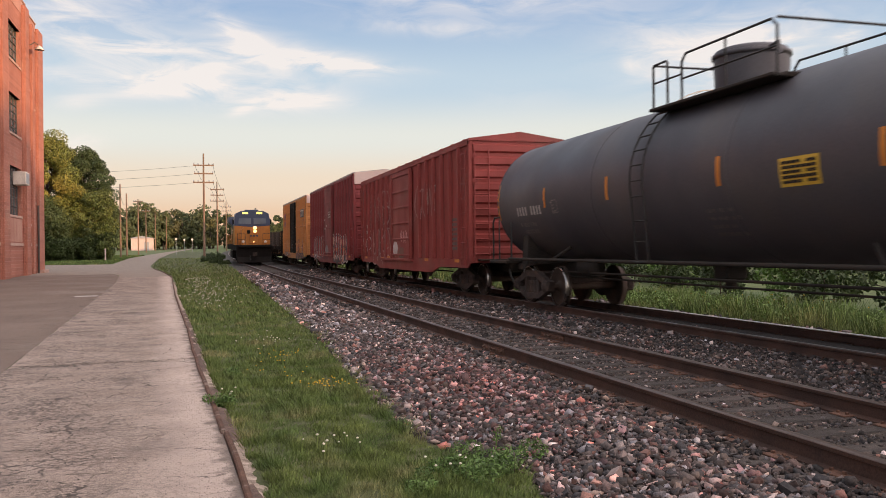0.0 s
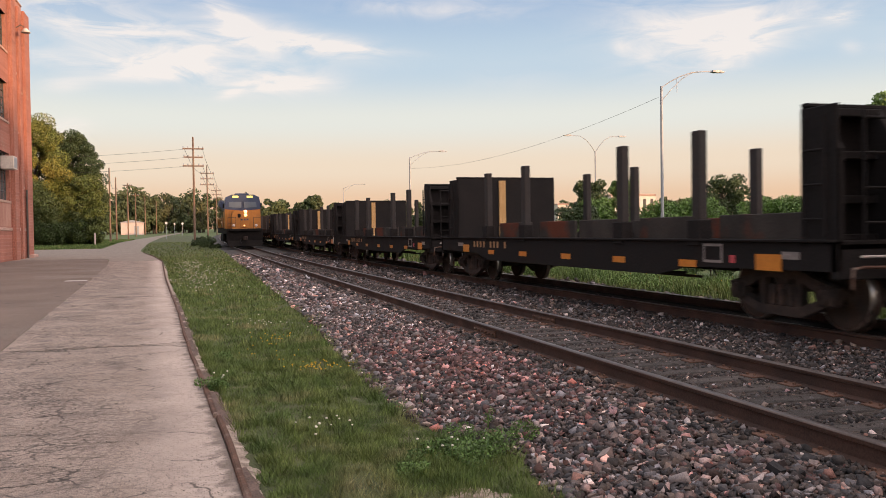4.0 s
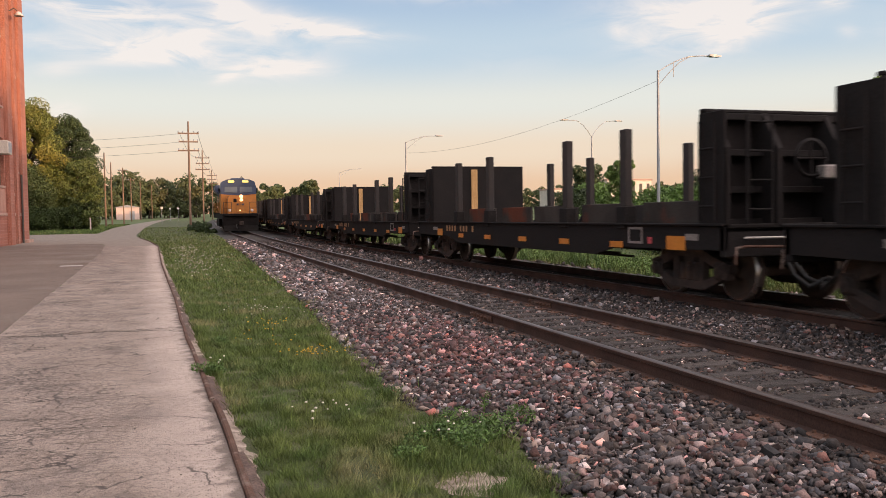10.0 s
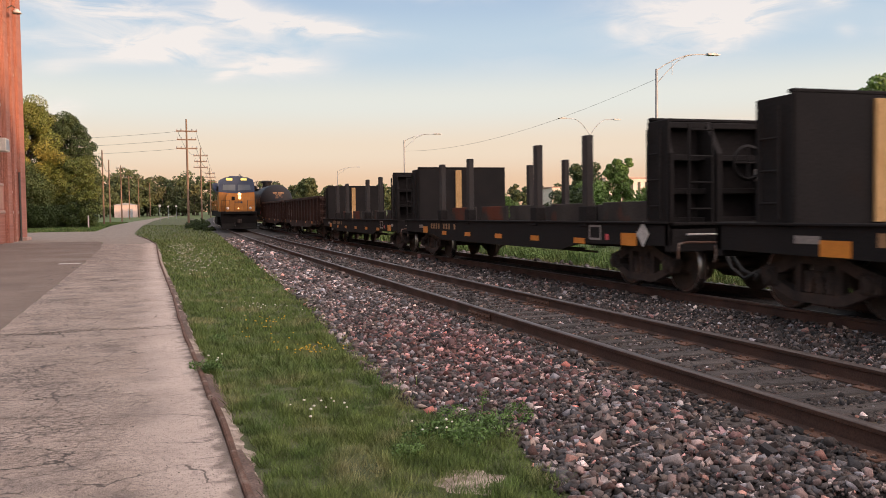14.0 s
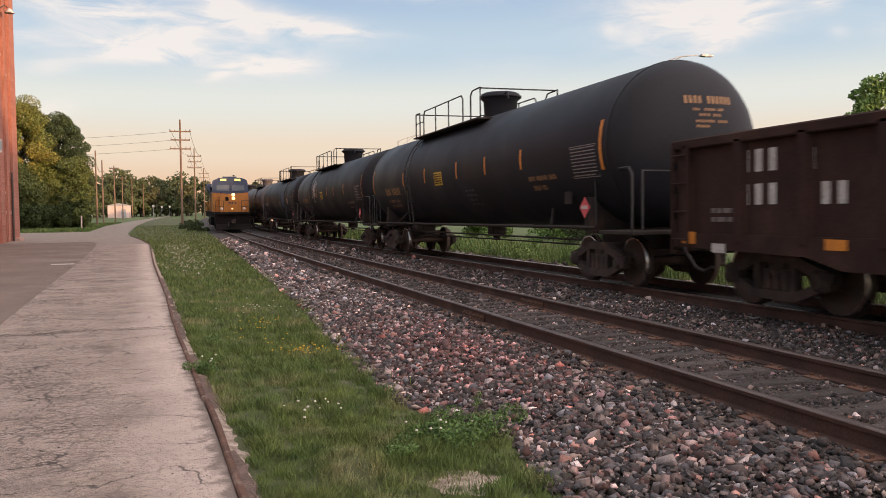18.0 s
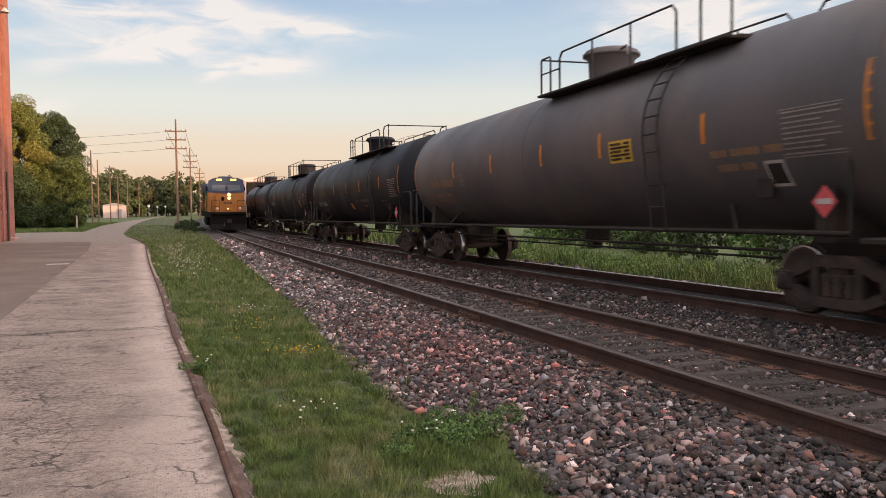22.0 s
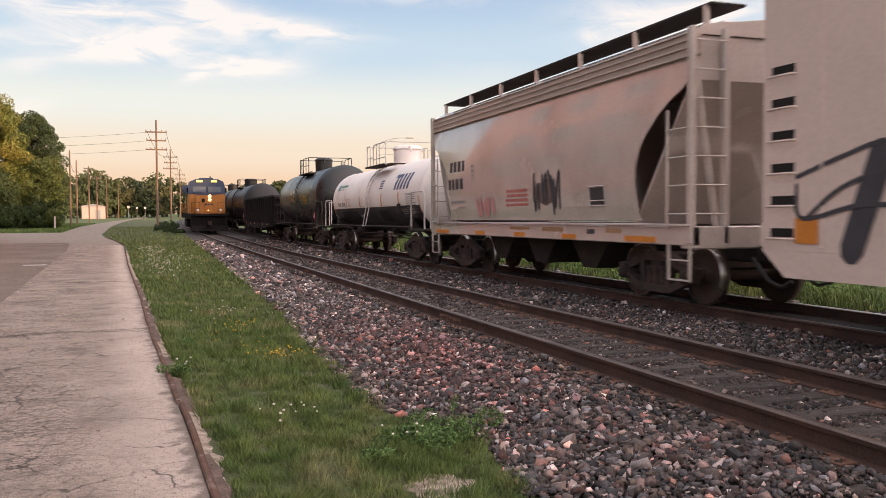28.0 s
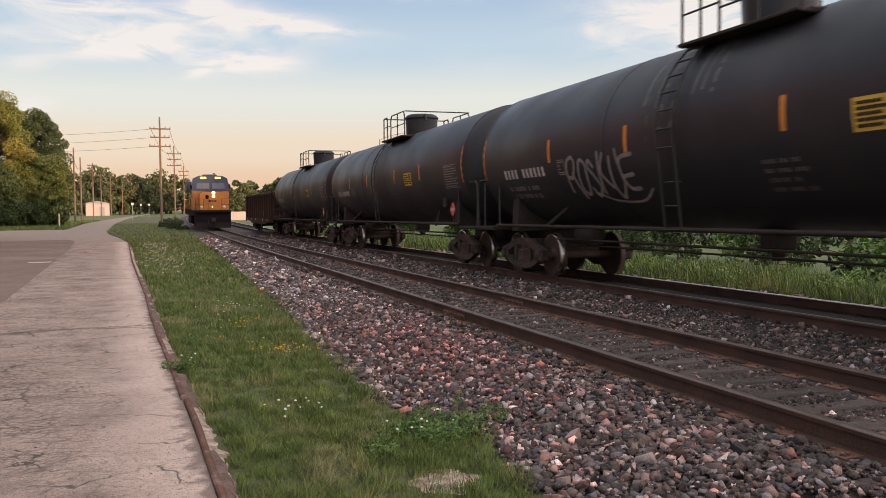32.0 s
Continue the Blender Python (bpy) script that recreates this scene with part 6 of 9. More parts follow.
    bars(car, M_MARK_TAN, -1.9, -1.0, 1.10, 1.19, x, 1, 78, gap=0.12)
    bars(car, M_SPRAY_K, -3.1, -2.8, 1.08, 1.17, x, 1, 79, gap=0.05)
    bars(car, M_MARK_TAN, -4.0, -3.5, 1.10, 1.19, x, 1, 80, gap=0.1)
    xf = lambda z: -1.50 * math.cos(math.radians(-20 + 46 * max(0, min(1, (z - zs - 0.1) / (top - zs - 0.1))))) - 0.006

    def stencil(a, b, c, d, mt, seed, wide=(0.16, 0.22), gap=0.09):
        m, y, rnd = Mesh(), a, random.Random(seed)
        while y < b:
            w = rnd.uniform(*wide)
            m.add([(xf(c), y, c), (xf(c), y + w, c), (xf(d), y + w, d), (xf(d), y, d)], [(0, 1, 2, 3)])
            y += w + gap
        tagged(part("stencil_line", m, mt, car), kind="stuff")
    stencil(3.3, 4.4, 2.54, 2.80, M_SPRAY_K, 1)
    stencil(3.4, 4.4, 2.10, 2.36, M_SPRAY_K, 2)
    stencil(3.3, 4.3, 1.74, 1.80, M_SPRAY_G, 3, (0.06, 0.1), 0.04)
    stencil(3.3, 3.9, 1.60, 1.66, M_SPRAY_G, 4, (0.06, 0.1), 0.04)
    for i in range(3):
        stencil(2.66, 2.84, 2.36 + 0.12 * i, 2.42 + 0.12 * i, M_SPRAY_G, 10 + i, (0.16, 0.18))
    for i in range(4):
        stencil(-0.35, 0.65, 1.62 + 0.10 * i, 1.68 + 0.10 * i, M_MARK_RED, 5 + i, (0.1, 0.24), 0.03)
    blob(car, M_SPRAY_DW, -1.75, -0.75, 1.6, 2.15, xf, 23)
    scrawl(car, M_SPRAY_K, -1.9, -0.65, 1.45, 2.32, lambda z: xf(z) - 0.003, 21, 4, 0.06)
    scrawl(car, M_SPRAY_P, 1.41, 2.55, 1.42, 1.86, xf, 22, 5, 0.12)
    part("dark_patch", Mesh().add([(xf(1.6), -3.43, 1.6), (xf(1.6), -2.95, 1.6), (xf(1.9), -2.95, 1.9), (xf(1.9), -3.43, 1.9)], [(0, 1, 2, 3)]), M_SPRAY_K, car)
    for z in (1.58, 1.67, 1.92):
        part("card_frame", Mesh().tube([(xf(z), -3.46, z), (xf(z), -2.92, z)], 0.014, 6), M_HOPPER, car)
    add_gear(car, half, (-half + 1.55, half - 1.55))
    return car


def build_train():
    # leading tank and three boxcars
    car, h, R, zc = tank_car("dusty dark tank car with amber strips and top railing", 6.2, 19.04, M_TANK_DUSTY, dome_r=0.6, R=1.48, zc=2.52, over=1.92, cap=0.72, seed=3, ladder_y=0.47, yellow=-3.54, bands=(2.4, -2.0), platform=(-2.7, 0.6),
                             dome_y=-0.62, strip_ys=(4.68, 1.73, -1.8, -4.93), text=("xxxx xxxx", 6.4, 4.9, 2.10, 2.38))
    car, half, W = boxcar("oxide red ribbed boxcar with white scrawled graffiti", 22.4, 38.4, M_BOXRED, 4.44, 4.68, M_BOXRED, 7, 1)
    xf = lambda z: -W - 0.045
    tag_letters(car, "PYKEB", 5.9, 1.9, 2.4, 3.6, xf, 41, 0.042, ((M_SPRAY_FADE, 0.0, 0.0),), sway=0.13)
    tag_letters(car, "ACS", 4.9, 2.0, 2.2, 3.9, xf, 48, 0.03, ((M_SPRAY_FADE, 0.0, 0.004),), sway=0.2)
    tag_letters(car, "KCUMR", -1.9, -4.6, 2.5, 3.5, xf, 42, 0.04, ((M_SPRAY_FADE, 0.0, 0.0),), sway=0.16)
    tag_letters(car, "UTA".replace("T", "L"), 5.6, 1.9, 0.75, 2.15, xf, 43, 0.42, ((M_SPRAY_FADE, 0.08, 0.0), (M_BOXRED, -0.05, 0.006)))
    tag_letters(car, "NKE", 5.5, 1.9, 0.8, 2.1, xf, 49, 0.05, ((M_SPRAY_FADE, 0.0, 0.012),), sway=0.2)
    tag_letters(car, "RSE", 7.6, 5.7, 0.8, 1.9, xf, 44, 0.05, ((M_SPRAY_W, 0.0, 0.0),))
    blob(car, M_SPRAY_W, 0.45, 1.3, 1.1, 1.7, lambda z: -W - 0.10, 45)
    blob(car, M_SPRAY_M, -0.5, 0.35, 1.0, 1.45, lambda z: -W - 0.10, 46)
    scrawl(car, M_SPRAY_P, -1.1, 0.1, 1.6, 2.1, lambda z: -W - 0.10, 47, 3, 0.05)
    bars(car, M_MARK, 6.1, 6.9, 2.0, 2.5, -W - 0.006, 2, 5)
    bars(car, M_MARK_DIM, -half + 1.1, -half + 1.9, 1.3, 2.3, -W - 0.006, 7, 6)
    plate(car, "orange_square", M_AMBER, 1.75, 2.2, 0.98, 1.1, -W - 0.12)
    car, half, W = boxcar("dark red boxcar with peach and white graffiti", 40.3, 56.2, M_BOXMAROON, 5.08, 5.28, M_BOXMAROON, 8, 2, end_cap=M_WHITE)
    xf = lambda z: -W - 0.045
    cloud(car, M_SPRAY_W, -1.45, -6.05, 0.72, 2.15, xf, 50)
    tag_letters(car, "NRUSA", -1.55, -5.9, 0.72, 2.05, xf, 51, 0.40, ((M_SPRAY_W, 0.24, 0.002), (M_SPRAY_K, 0.13, 0.005), ((M_SPRAY_PEACH, M_SPRAY_W, M_SPRAY_P, M_SPRAY_PEACH, M_SPRAY_P), -0.06, 0.009)))
    tag_letters(car, "ELNPC", -1.7, -5.8, 0.72, 1.7, xf, 52, 0.20, ((M_SPRAY_K, 0.0, 0.014),), sway=0.18)
    tag_letters(car, "KSRLU", -1.6, -5.8, 0.8, 2.0, xf, 57, 0.05, ((M_SPRAY_W, 0.0, 0.018),), sway=0.16)
    cloud(car, M_SPRAY_W, 6.05, 1.85, 0.78, 2.2, xf, 53)
    tag_letters(car, "BPNR", 6.0, 1.95, 0.78, 2.05, xf, 54, 0.36, ((M_SPRAY_W, 0.16, 0.002), (M_SPRAY_K, 0.10, 0.004), ((M_SPRAY_G, M_SPRAY_DP, M_SPRAY_G, M_SPRAY_M), -0.04, 0.008)))
    tag_letters(car, "SLAC", 5.9, 2.0, 0.9, 1.9, xf, 55, 0.05, ((M_SPRAY_W, 0.0, 0.014),), sway=0.12)
    blob(car, M_SPRAY_G, -0.2, 1.1, 1.05, 1.6, lambda z: -W - 0.10, 56)
    side_x, door_x = (lambda z: -W - 0.006), (lambda z: -W - 0.135)
    marks(car, M_MARK, "xx xx", 6.9, 5.75, 2.52, 2.74, side_x); marks(car, M_MARK, "xx xx x", 6.9, 5.2, 2.08, 2.30, side_x)
    for i, shape in enumerate(("xxxxx xx", "xxxxxxxxx", "xxxx xxxx")):
        marks(car, M_MARK, shape, -0.35, -1.2, 3.40 - 0.13 * i, 3.48 - 0.13 * i, door_x, fill=0.8)
    for y, z in ((0.87, 2.54), (0.3, 2.70), (0.95, 3.05)):
        plate(car, "small_notice", M_MARK, y - 0.15, y + 0.15, z - 0.05, z + 0.05, -W - 0.13)
    plate(car, "orange_square", M_AMBER, -3.3, -2.8, 1.3, 1.42, -W - 0.09); plate(car, "orange_square", M_AMBER, -5.6, -5.1, 1.3, 1.42, -W - 0.09)
    car, half, W = boxcar("faded yellow boxcar with black door and graffiti band", 58.5, 74.3, M_BOXYEL, 5.08, 5.28, M_DOORBLK, 8, 3, end_cap=M_WHITE, plug=True, bands=True)
    xf = lambda z: -W - 0.045
    cloud(car, M_SPRAY_T, -1.6, -6.3, 0.66, 2.2, xf, 90)
    tag_letters(car, "SNBRAK", -1.7, -6.25, 0.62, 1.98, xf, 91, 0.36, ((M_SPRAY_K, 0.10, 0.003), ((M_SPRAY_M, M_SPRAY_DP, M_SPRAY_M), 0.0, 0.008)), sway=0.09)
    tag_letters(car, "CUPSOE", -1.8, -6.2, 0.8, 1.8, xf, 92, 0.05, ((M_SPRAY_P, 0.0, 0.014),), sway=0.14)
    tag_letters(car, "LASMRN", -1.7, -6.2, 0.66, 1.5, xf, 93, 0.09, ((M_SPRAY_K, 0.0, 0.017),), sway=0.16)
    cloud(car, M_SPRAY_T, -6.45, -7.3, 0.75, 1.75, xf, 94)
    tag_letters(car, "EA", -6.5, -7.2, 1.9, 2.4, xf, 96, 0.035, ((M_SPRAY_K, 0.0, 0.0),))
    tag_letters(car, "ABSEM", 6.85, 1.9, 0.72, 2.1, xf, 95, 0.26, ((M_SPRAY_K, 0.07, 0.003), ((M_SPRAY_DP, M_SPRAY_M, M_SPRAY_G), 0.0, 0.008)), sway=0.1)
    tag_letters(car, "NUSKC", 6.8, 2.0, 0.8, 1.9, xf, 97, 0.05, ((M_SPRAY_W, 0.0, 0.014),), sway=0.14)
    tag_letters(car, "LEA", 6.8, 4.0, 0.8, 1.7, xf, 98, 0.10, ((M_SPRAY_B, 0.0, 0.002),), sway=0.14)
    blob(car, M_RED, -0.15, 0.3, 1.42, 1.66, lambda z: -W - 0.10, 99)
    scrawl(car, M_SPRAY_W, 0.2, 0.9, 1.35, 2.1, lambda z: -W - 0.10, 89, 3, 0.04)
    plate(car, "steel_grab", M_PALESTEEL, -6.15, -5.8, 1.12, 1.16, -W - 0.12); plate(car, "steel_grab", M_PALESTEEL, -6.15, -5.8, 1.42, 1.46, -W - 0.12)
    plate(car, "notice_panel", M_YELLOW, -7.0, -6.5, 0.82, 1.02, -W - 0.06, "yellow notice by the sill")
    panel = plate(car, "dark_panel", M_SPRAY_K, -7.06, -5.14, 3.60, 4.16, -W - 0.108, "dark maker's panel with pale bars", d=0.004)
    for y0, y1 in ((-5.22, -5.80), (-5.82, -6.38), (-6.42, -6.98)):
        marks(panel, M_WHITE, "x", y0, y1, 4.02, 4.12, lambda z: -W - 0.114, fill=0.95)
        marks(panel, M_WHITE, "x", y0 - 0.1, y1 + 0.16, 3.66, 4.02, lambda z: -W - 0.114, fill=0.8, slant=0.3)
    words(car, "Railcar Pooling", M_SPRAY_K, -5.06, 3.36, 0.285, -W - 0.05, bold=0.008)
    words(car, "Experts", M_SPRAY_K, -5.48, 3.08, 0.285, -W - 0.05, bold=0.008)
    side_x = lambda z: -W - 0.006
    marks(car, M_SPRAY_K, "xx xx", 6.2, 4.9, 2.50, 2.72, side_x); marks(car, M_SPRAY_K, "x xx xx x", 6.7, 4.36, 2.08, 2.28, side_x)
    words(car, "any", M_SPRAY_K, 4.72, 3.66, 0.24, -W - 0.008); words(car, "road", M_SPRAY_K, 4.72, 3.42, 0.24, -W - 0.008)
    marks(car, M_SPRAY_K, "xxxx", 6.9, 6.45, 3.66, 3.82, side_x); marks(car, M_SPRAY_K, "xxxx", 6.9, 6.45, 3.44, 3.58, side_x)
    plate(car, "small_notice", M_SPRAY_W, 2.02, 2.32, 2.62, 2.76, -W - 0.006)
    bars(car, M_MARK_DIM, -7.0, -6.45, 2.0, 2.9, -W - 0.006, 8, 134, gap=0.6)
    for s in (-1, 1):
        part("crossed_stripe", bar_path(Mesh(), [(5.52 - s * 0.56, 3.16), (5.52 + s * 0.56, 4.14)], 0.15, -W - 0.115 - 0.002 * s, -W - 0.108), M_BLUE, car)
        part("crossed_stripe", bar_path(Mesh(), [(5.52 - s * 0.60, 3.30), (5.52 + s * 0.44, 4.22)], 0.08, -W - 0.121 - 0.002 * s, -W - 0.116), M_RED, car)
    # twelve bulkhead flats
    first = bulkhead_flat("empty black bulkhead flatcar with tall stakes and amber patches")
    for n in range(12):
        c = first if n == 0 else copy_thing(first, Matrix())
        CARS.append((c, 76.61 + 8.1 + 17.45 * n))
        if n in (2, 10):
            part("placard", Mesh().prism([(-7.55, 1.0), (-7.36, 0.78), (-7.17, 1.0), (-7.36, 1.22)], 0, -1.53, -1.52), M_MARK, c, "pale diamond placard")
    car, half, W = gondola("rust brown open gondola car with whitewashed scrawled patches", 285.9, 301.6, M_GON, 2.46, 5, lettering=False)
    for i, (a, b, z0, z1) in enumerate(((5.45, 6.36, 1.36, 2.2), (4.34, 5.14, 1.3, 1.78))):
        cloud(car, M_SPRAY_DW, b, a, z0, z1 + 0.12, lambda z: -W - 0.004, 180 + i)
        tag_letters(car, "SA", b - 0.05, a + 0.05, z0 + 0.08, z1 - 0.1, lambda z: -W - 0.008, 185 + i, 0.04, ((M_GON, 0.0, 0.003),), sway=0.06)
    part("graffiti_stroke", ribbon(Mesh(), [(4.9, 2.25), (4.75, 2.0), (4.5, 2.1), (4.4, 1.9)], 0.035, lambda z: -W - 0.006, 0.0), M_SPRAY_G, car)
    car, half, W = gondola("rust brown open gondola car with white markings", 303.5, 319.15, M_GON, 2.46, 6)
    tag_letters(car, "PA", -3.5, -4.1, 1.1, 2.15, lambda z: -W - 0.006, 140, 0.035, ((M_SPRAY_DW, 0.0, 0.0),))
    # long black tanks
    tan = dict(stencil=M_MARK_TAN, dome_r=0.56, dome_top=1.18)
    lines = ("xxxxx xxxxxxxx xxxxx", "xxxxxx xxxx")

    def side_lines(car, mat, R, zc, y0, y1, z1):
        marks(car, mat, lines[0], y0, y1, z1 - 0.10, z1, tank_x(R, zc))
        marks(car, mat, lines[1], y0 - 0.1, y1 + 0.6, z1 - 0.30, z1 - 0.20, tank_x(R, zc))

    car, h, R, zc = tank_car("long black tank car with amber strips and tan stencils", 322.49, 338.6, M_TANK, seed=11, platform=(-1.75, 4.4), yellow=0.8, dome_y=-0.38, ladder_y=3.9, over=1.95, inset=0.22, strip_ys=(4.67, 2.15, -0.9, -3.1, -5.37),
                             text=("xxxx xxxxxx", 7.3, 5.27, 2.06, 2.38), **tan)
    side_lines(car, M_MARK_TAN, R, zc, -5.65, -7.05, 2.18)
    head_marks(car, M_MARK_TAN, R, zc, h - 0.74, 0.74, (("xxxx xxxxxx", -0.36, 0.66, 3.28, 3.42), ("xxx  xxxxx xxx", -0.20, 0.45, 3.15, 3.20), (" xxxx xxx", -0.14, 0.38, 3.05, 3.10), ("xxxxxxx xxxx", -0.16, 0.52, 2.94, 2.99), ("xxxxx", -0.16, 0.12, 2.85, 2.90)))
    car, h, R, zc = tank_car("long black tank car with white scribble graffiti", 342.8, 359.2, M_TANK, seed=12, platform=(-1.7, 4.35), yellow=0.7, ladder_y=3.9, dome_y=-0.38, strip_ys=(4.75, 2.17, -0.95, -2.8, -5.3),
                             text=("xxxx xxxxxx", 7.38, 5.38, 2.10, 2.42), **tan)
    side_lines(car, M_MARK_TAN, R, zc, -5.7, -7.05, 2.02)
    tag_letters(car, "SNU", 3.55, 2.5, 2.35, 3.2, tank_x(R, zc), 150, 0.05, ((M_SPRAY_W, 0.0, 0.004),), sway=0.1)
    tag_letters(car, "AK", 3.3, 2.45, 2.5, 3.25, tank_x(R, zc), 155, 0.04, ((M_SPRAY_W, 0.0, 0.006),), sway=0.1)
    tag_letters(car, "Z", 3.2, 2.6, 2.1, 2.6, tank_x(R, zc), 153, 0.04, ((M_SPRAY_W, 0.0, 0.008),), sway=0.05)
    car, h, R, zc = tank_car("black tank car with blue and olive graffiti", 363.5, 380.0, M_TANK, seed=13, platform=(-5.8, 1.05), yellow=None, dome_y=-0.45, ladder_y=-5.6, strip_ys=(5.6, 2.6, -0.52, -4.22, -6.46),
                             text=("xxxx xxxxxx", 7.9, 5.95, 2.10, 2.39), dome_r=0.62, dome_top=1.18)
    tag_letters(car, "SLENA", -2.95, -4.3, 1.95, 2.75, tank_x(R, zc), 151, 0.085, ((M_SPRAY_B, 0.0, 0.004),), sway=0.12)
    tag_letters(car, "MZV", -3.0, -4.0, 2.2, 3.05, tank_x(R, zc), 154, 0.06, ((M_SPRAY_B, 0.0, 0.008),), sway=0.1)
    tag_letters(car, "CL", -3.8, -4.5, 1.6, 2.05, tank_x(R, zc), 156, 0.07, ((M_SPRAY_B, 0.0, 0.010),), sway=0.06)
    tag_letters(car, "YURO", -0.95, -2.2, 1.45, 2.35, tank_x(R, zc), 152, 0.05, ((M_SPRAY_Y, 0.0, 0.004),), sway=0.1)
    tag_letters(car, "O", -1.1, -2.25, 1.45, 2.4, tank_x(R, zc), 157, 0.045, ((M_SPRAY_Y, 0.0, 0.008),), sway=0.08)
    for y0, y1, z0, z1 in ((-6.4, -5.85, 2.16, 2.56), (-5.95, -5.7, 1.74, 1.92), (-7.95, -7.65, 1.88, 2.0)):
        tank_patch(car, "notice_sheet", M_SPRAY_FADE, R, zc, y0, y1, z0, z1, "faded pale notice sheet")
    car, h, R, zc = tank_car("dusty grey tank car with yellow notice panel", 384.6, 400.75, M_TANK_GREY, seed=14, platform=(-6.1, 0.43), yellow=-3.62, dome_y=-0.63, ladder_y=-4.7, bands=(0.6,), strip_ys=(5.3, 2.5, -0.38, -2.9, -5.98),
                             text=("xxxx xxxxxx", 7.4, 5.4, 2.12, 2.40), **tan)
    side_lines(car, M_MARK_TAN, R, zc, -6.08, -7.6, 2.24)
    w = tank_patch(car, "dark_window", M_UNDER, R, zc, -7.5, -7.2, 1.74, 2.0, "small framed black plate")
    tank_patch(w, "plate_frame", M_MARK, R, zc, -7.54, -7.16, 1.70, 2.04, "", off=0.004)
    car, h, R, zc = tank_car("long black tank car with white stencilled marks", 404.6, 420.45, M_TANK, seed=15, platform=(-6.0, 0.8), yellow=None, dome_y=-0.2, ladder_y=-4.75, over=1.52, strip_ys=(5.45, 2.95, 0.0, -2.62, -6.0),
                             text=("xxxx  xxxxx", 7.58, 5.31, 1.84, 2.12), dome_r=0.6, dome_top=1.18)
    tank_patch(car, "notice_panel", M_AMBER, R, zc, -0.56, -0.07, 1.66, 1.92, "small amber panel")
    side_lines(car, M_MARK_MID, R, zc, -2.3, -3.8, 2.03)
    data_panel(car, M_MARK_MID, R, zc, -6.0, -6.35, 1.46, 1.93, 5, 88)
    head_marks(car, M_MARK, R, zc, h - 0.74, 0.74, (("xxxx xxxxx", -0.62, 0.36, 2.90, 3.04), ("xxxx xxxxx", -0.42, 0.28, 2.73, 2.79), ("xxx xxxxx", -0.42, 0.22, 2.62, 2.67)))
    car, h, R, zc = tank_car("long black tank car with tilted amber panel", 424.86, 441.4, M_TANK, seed=16, platform=(-6.1, 0.75), yellow=None, dome_y=-0.1, ladder_y=-4.65, over=1.62, strip_ys=(5.42, 2.97, 0.75, -2.33, -5.9),
                             text=("xxxx xxxxxx", 7.77, 5.88, 2.06, 2.37), dome_r=0.58)
    p = tank_patch(car, "notice_panel", M_AMBER, R, zc, -6.65, -6.15, 1.91, 2.33, "faded amber panel")
    for i in range(4):
        marks(p, M_UNDER, "xxxx xx", -6.2, -6.6, 1.97 + 0.09 * i, 2.01 + 0.09 * i, lambda q: tank_x(R, zc)(q) - 0.008, fill=0.9)
    side_lines(car, M_MARK_MID, R, zc, -6.8, -7.6, 2.5)
    head_marks(car, M_MARK, R, zc, h - 0.74, 0.74, (("xxxx xxxxxx", -0.5, 0.5, 3.05, 3.2), ("xxx xxxx", -0.4, 0.3, 2.9, 2.96)))
    car, h, R, zc = tank_car("black tank car with a long railed top walkway", 445.89, 461.3, M_TANK_DARK, seed=17, platform=(-1.6, 1.6), yellow=None, walkway=(-8.9, 8.7), dome_y=0.2, dome_r=0.55, strip_ys=(4.9, 1.8, -1.25, -4.85), strip_dz=-0.42,
                             text=("xxxx xxxxxx", 7.4, 5.4, 1.80, 2.05))
    tank_patch(car, "notice_sheet", M_SPRAY_FADE, R, zc, -3.15, -2.8, 1.72, 2.10, "faded pink notice sheet")
    tank_patch(car, "notice_sheet", M_MARK_MID, R, zc, -5.35, -5.0, 1.64, 2.08, "faded grey notice sheet")
    ladder(car, "end_ladder", M_BLACKSTEEL, -h - 0.1, 0.45, 1.0, 4.2, -0.9, along_y=False)
    reefer(465.2, 487.6)
    covered_hopper(489.15, 501.05)
    car, h, R, zc = tank_car("white tank car with a black lower half", 503.82, 514.5, M_TANK_WHITE, R=1.23, zc=2.12, cap=0.62, over=1.45, seed=18, two_tone=M_TANK_DARK, platform=(-2.1, 0.5), dome_y=-1.0, yellow=None, red=False, rail=M_PALESTEEL, stencil=M_SPRAY_G,
                             ladder_y=-0.2, strip_ys=(3.65, 1.4, -1.76, -3.94), strip_dz=-0.09, text=("xxxx xxxx", 5.2, 3.9, 1.84, 2.07))
    xf = tank_x(R, zc)
    marks(car, M_BLUE, "xxxxx", -3.28, -5.05, 2.31, 2.82, xf, fill=0.62, slant=0.38, name="name_block")
    marks(car, M_BLUE, "x", -3.28, -3.95, 2.71, 2.82, xf, fill=1.0, slant=0.38, name="name_block")
    for i in range(4):
        marks(car, M_BLUE, "x", -1.45, -1.9, 2.40 + 0.08 * i, 2.44 + 0.085 * i, xf, fill=1.0, slant=1.2, name="emblem_stripe")
    tank_patch(car, "emblem_disc", M_SPRAY_T, R, zc, 5.2, 5.55, 2.54, 2.78)
    marks(car, M_SPRAY_T, "xxxxxxxxxxx", 5.1, 3.85, 2.66, 2.76, xf)
    marks(car, M_SPRAY_G, "xxxxxxxxx", 5.1, 4.0, 2.56, 2.60, xf)
    for a, b in ((-2.5, -1.15), (2.0, 4.8)):
        tank_patch(car, "black_panel", M_TANK, R, zc, a, b, 1.28, 1.66, "fresh black paint panel", off=0.009)
    for a, b in ((-4.7, -4.2), (-5.4, -5.0)):
        data_panel(car, M_MARK, R + 0.006, zc, b, a, 1.45, 1.66, 4, 91)
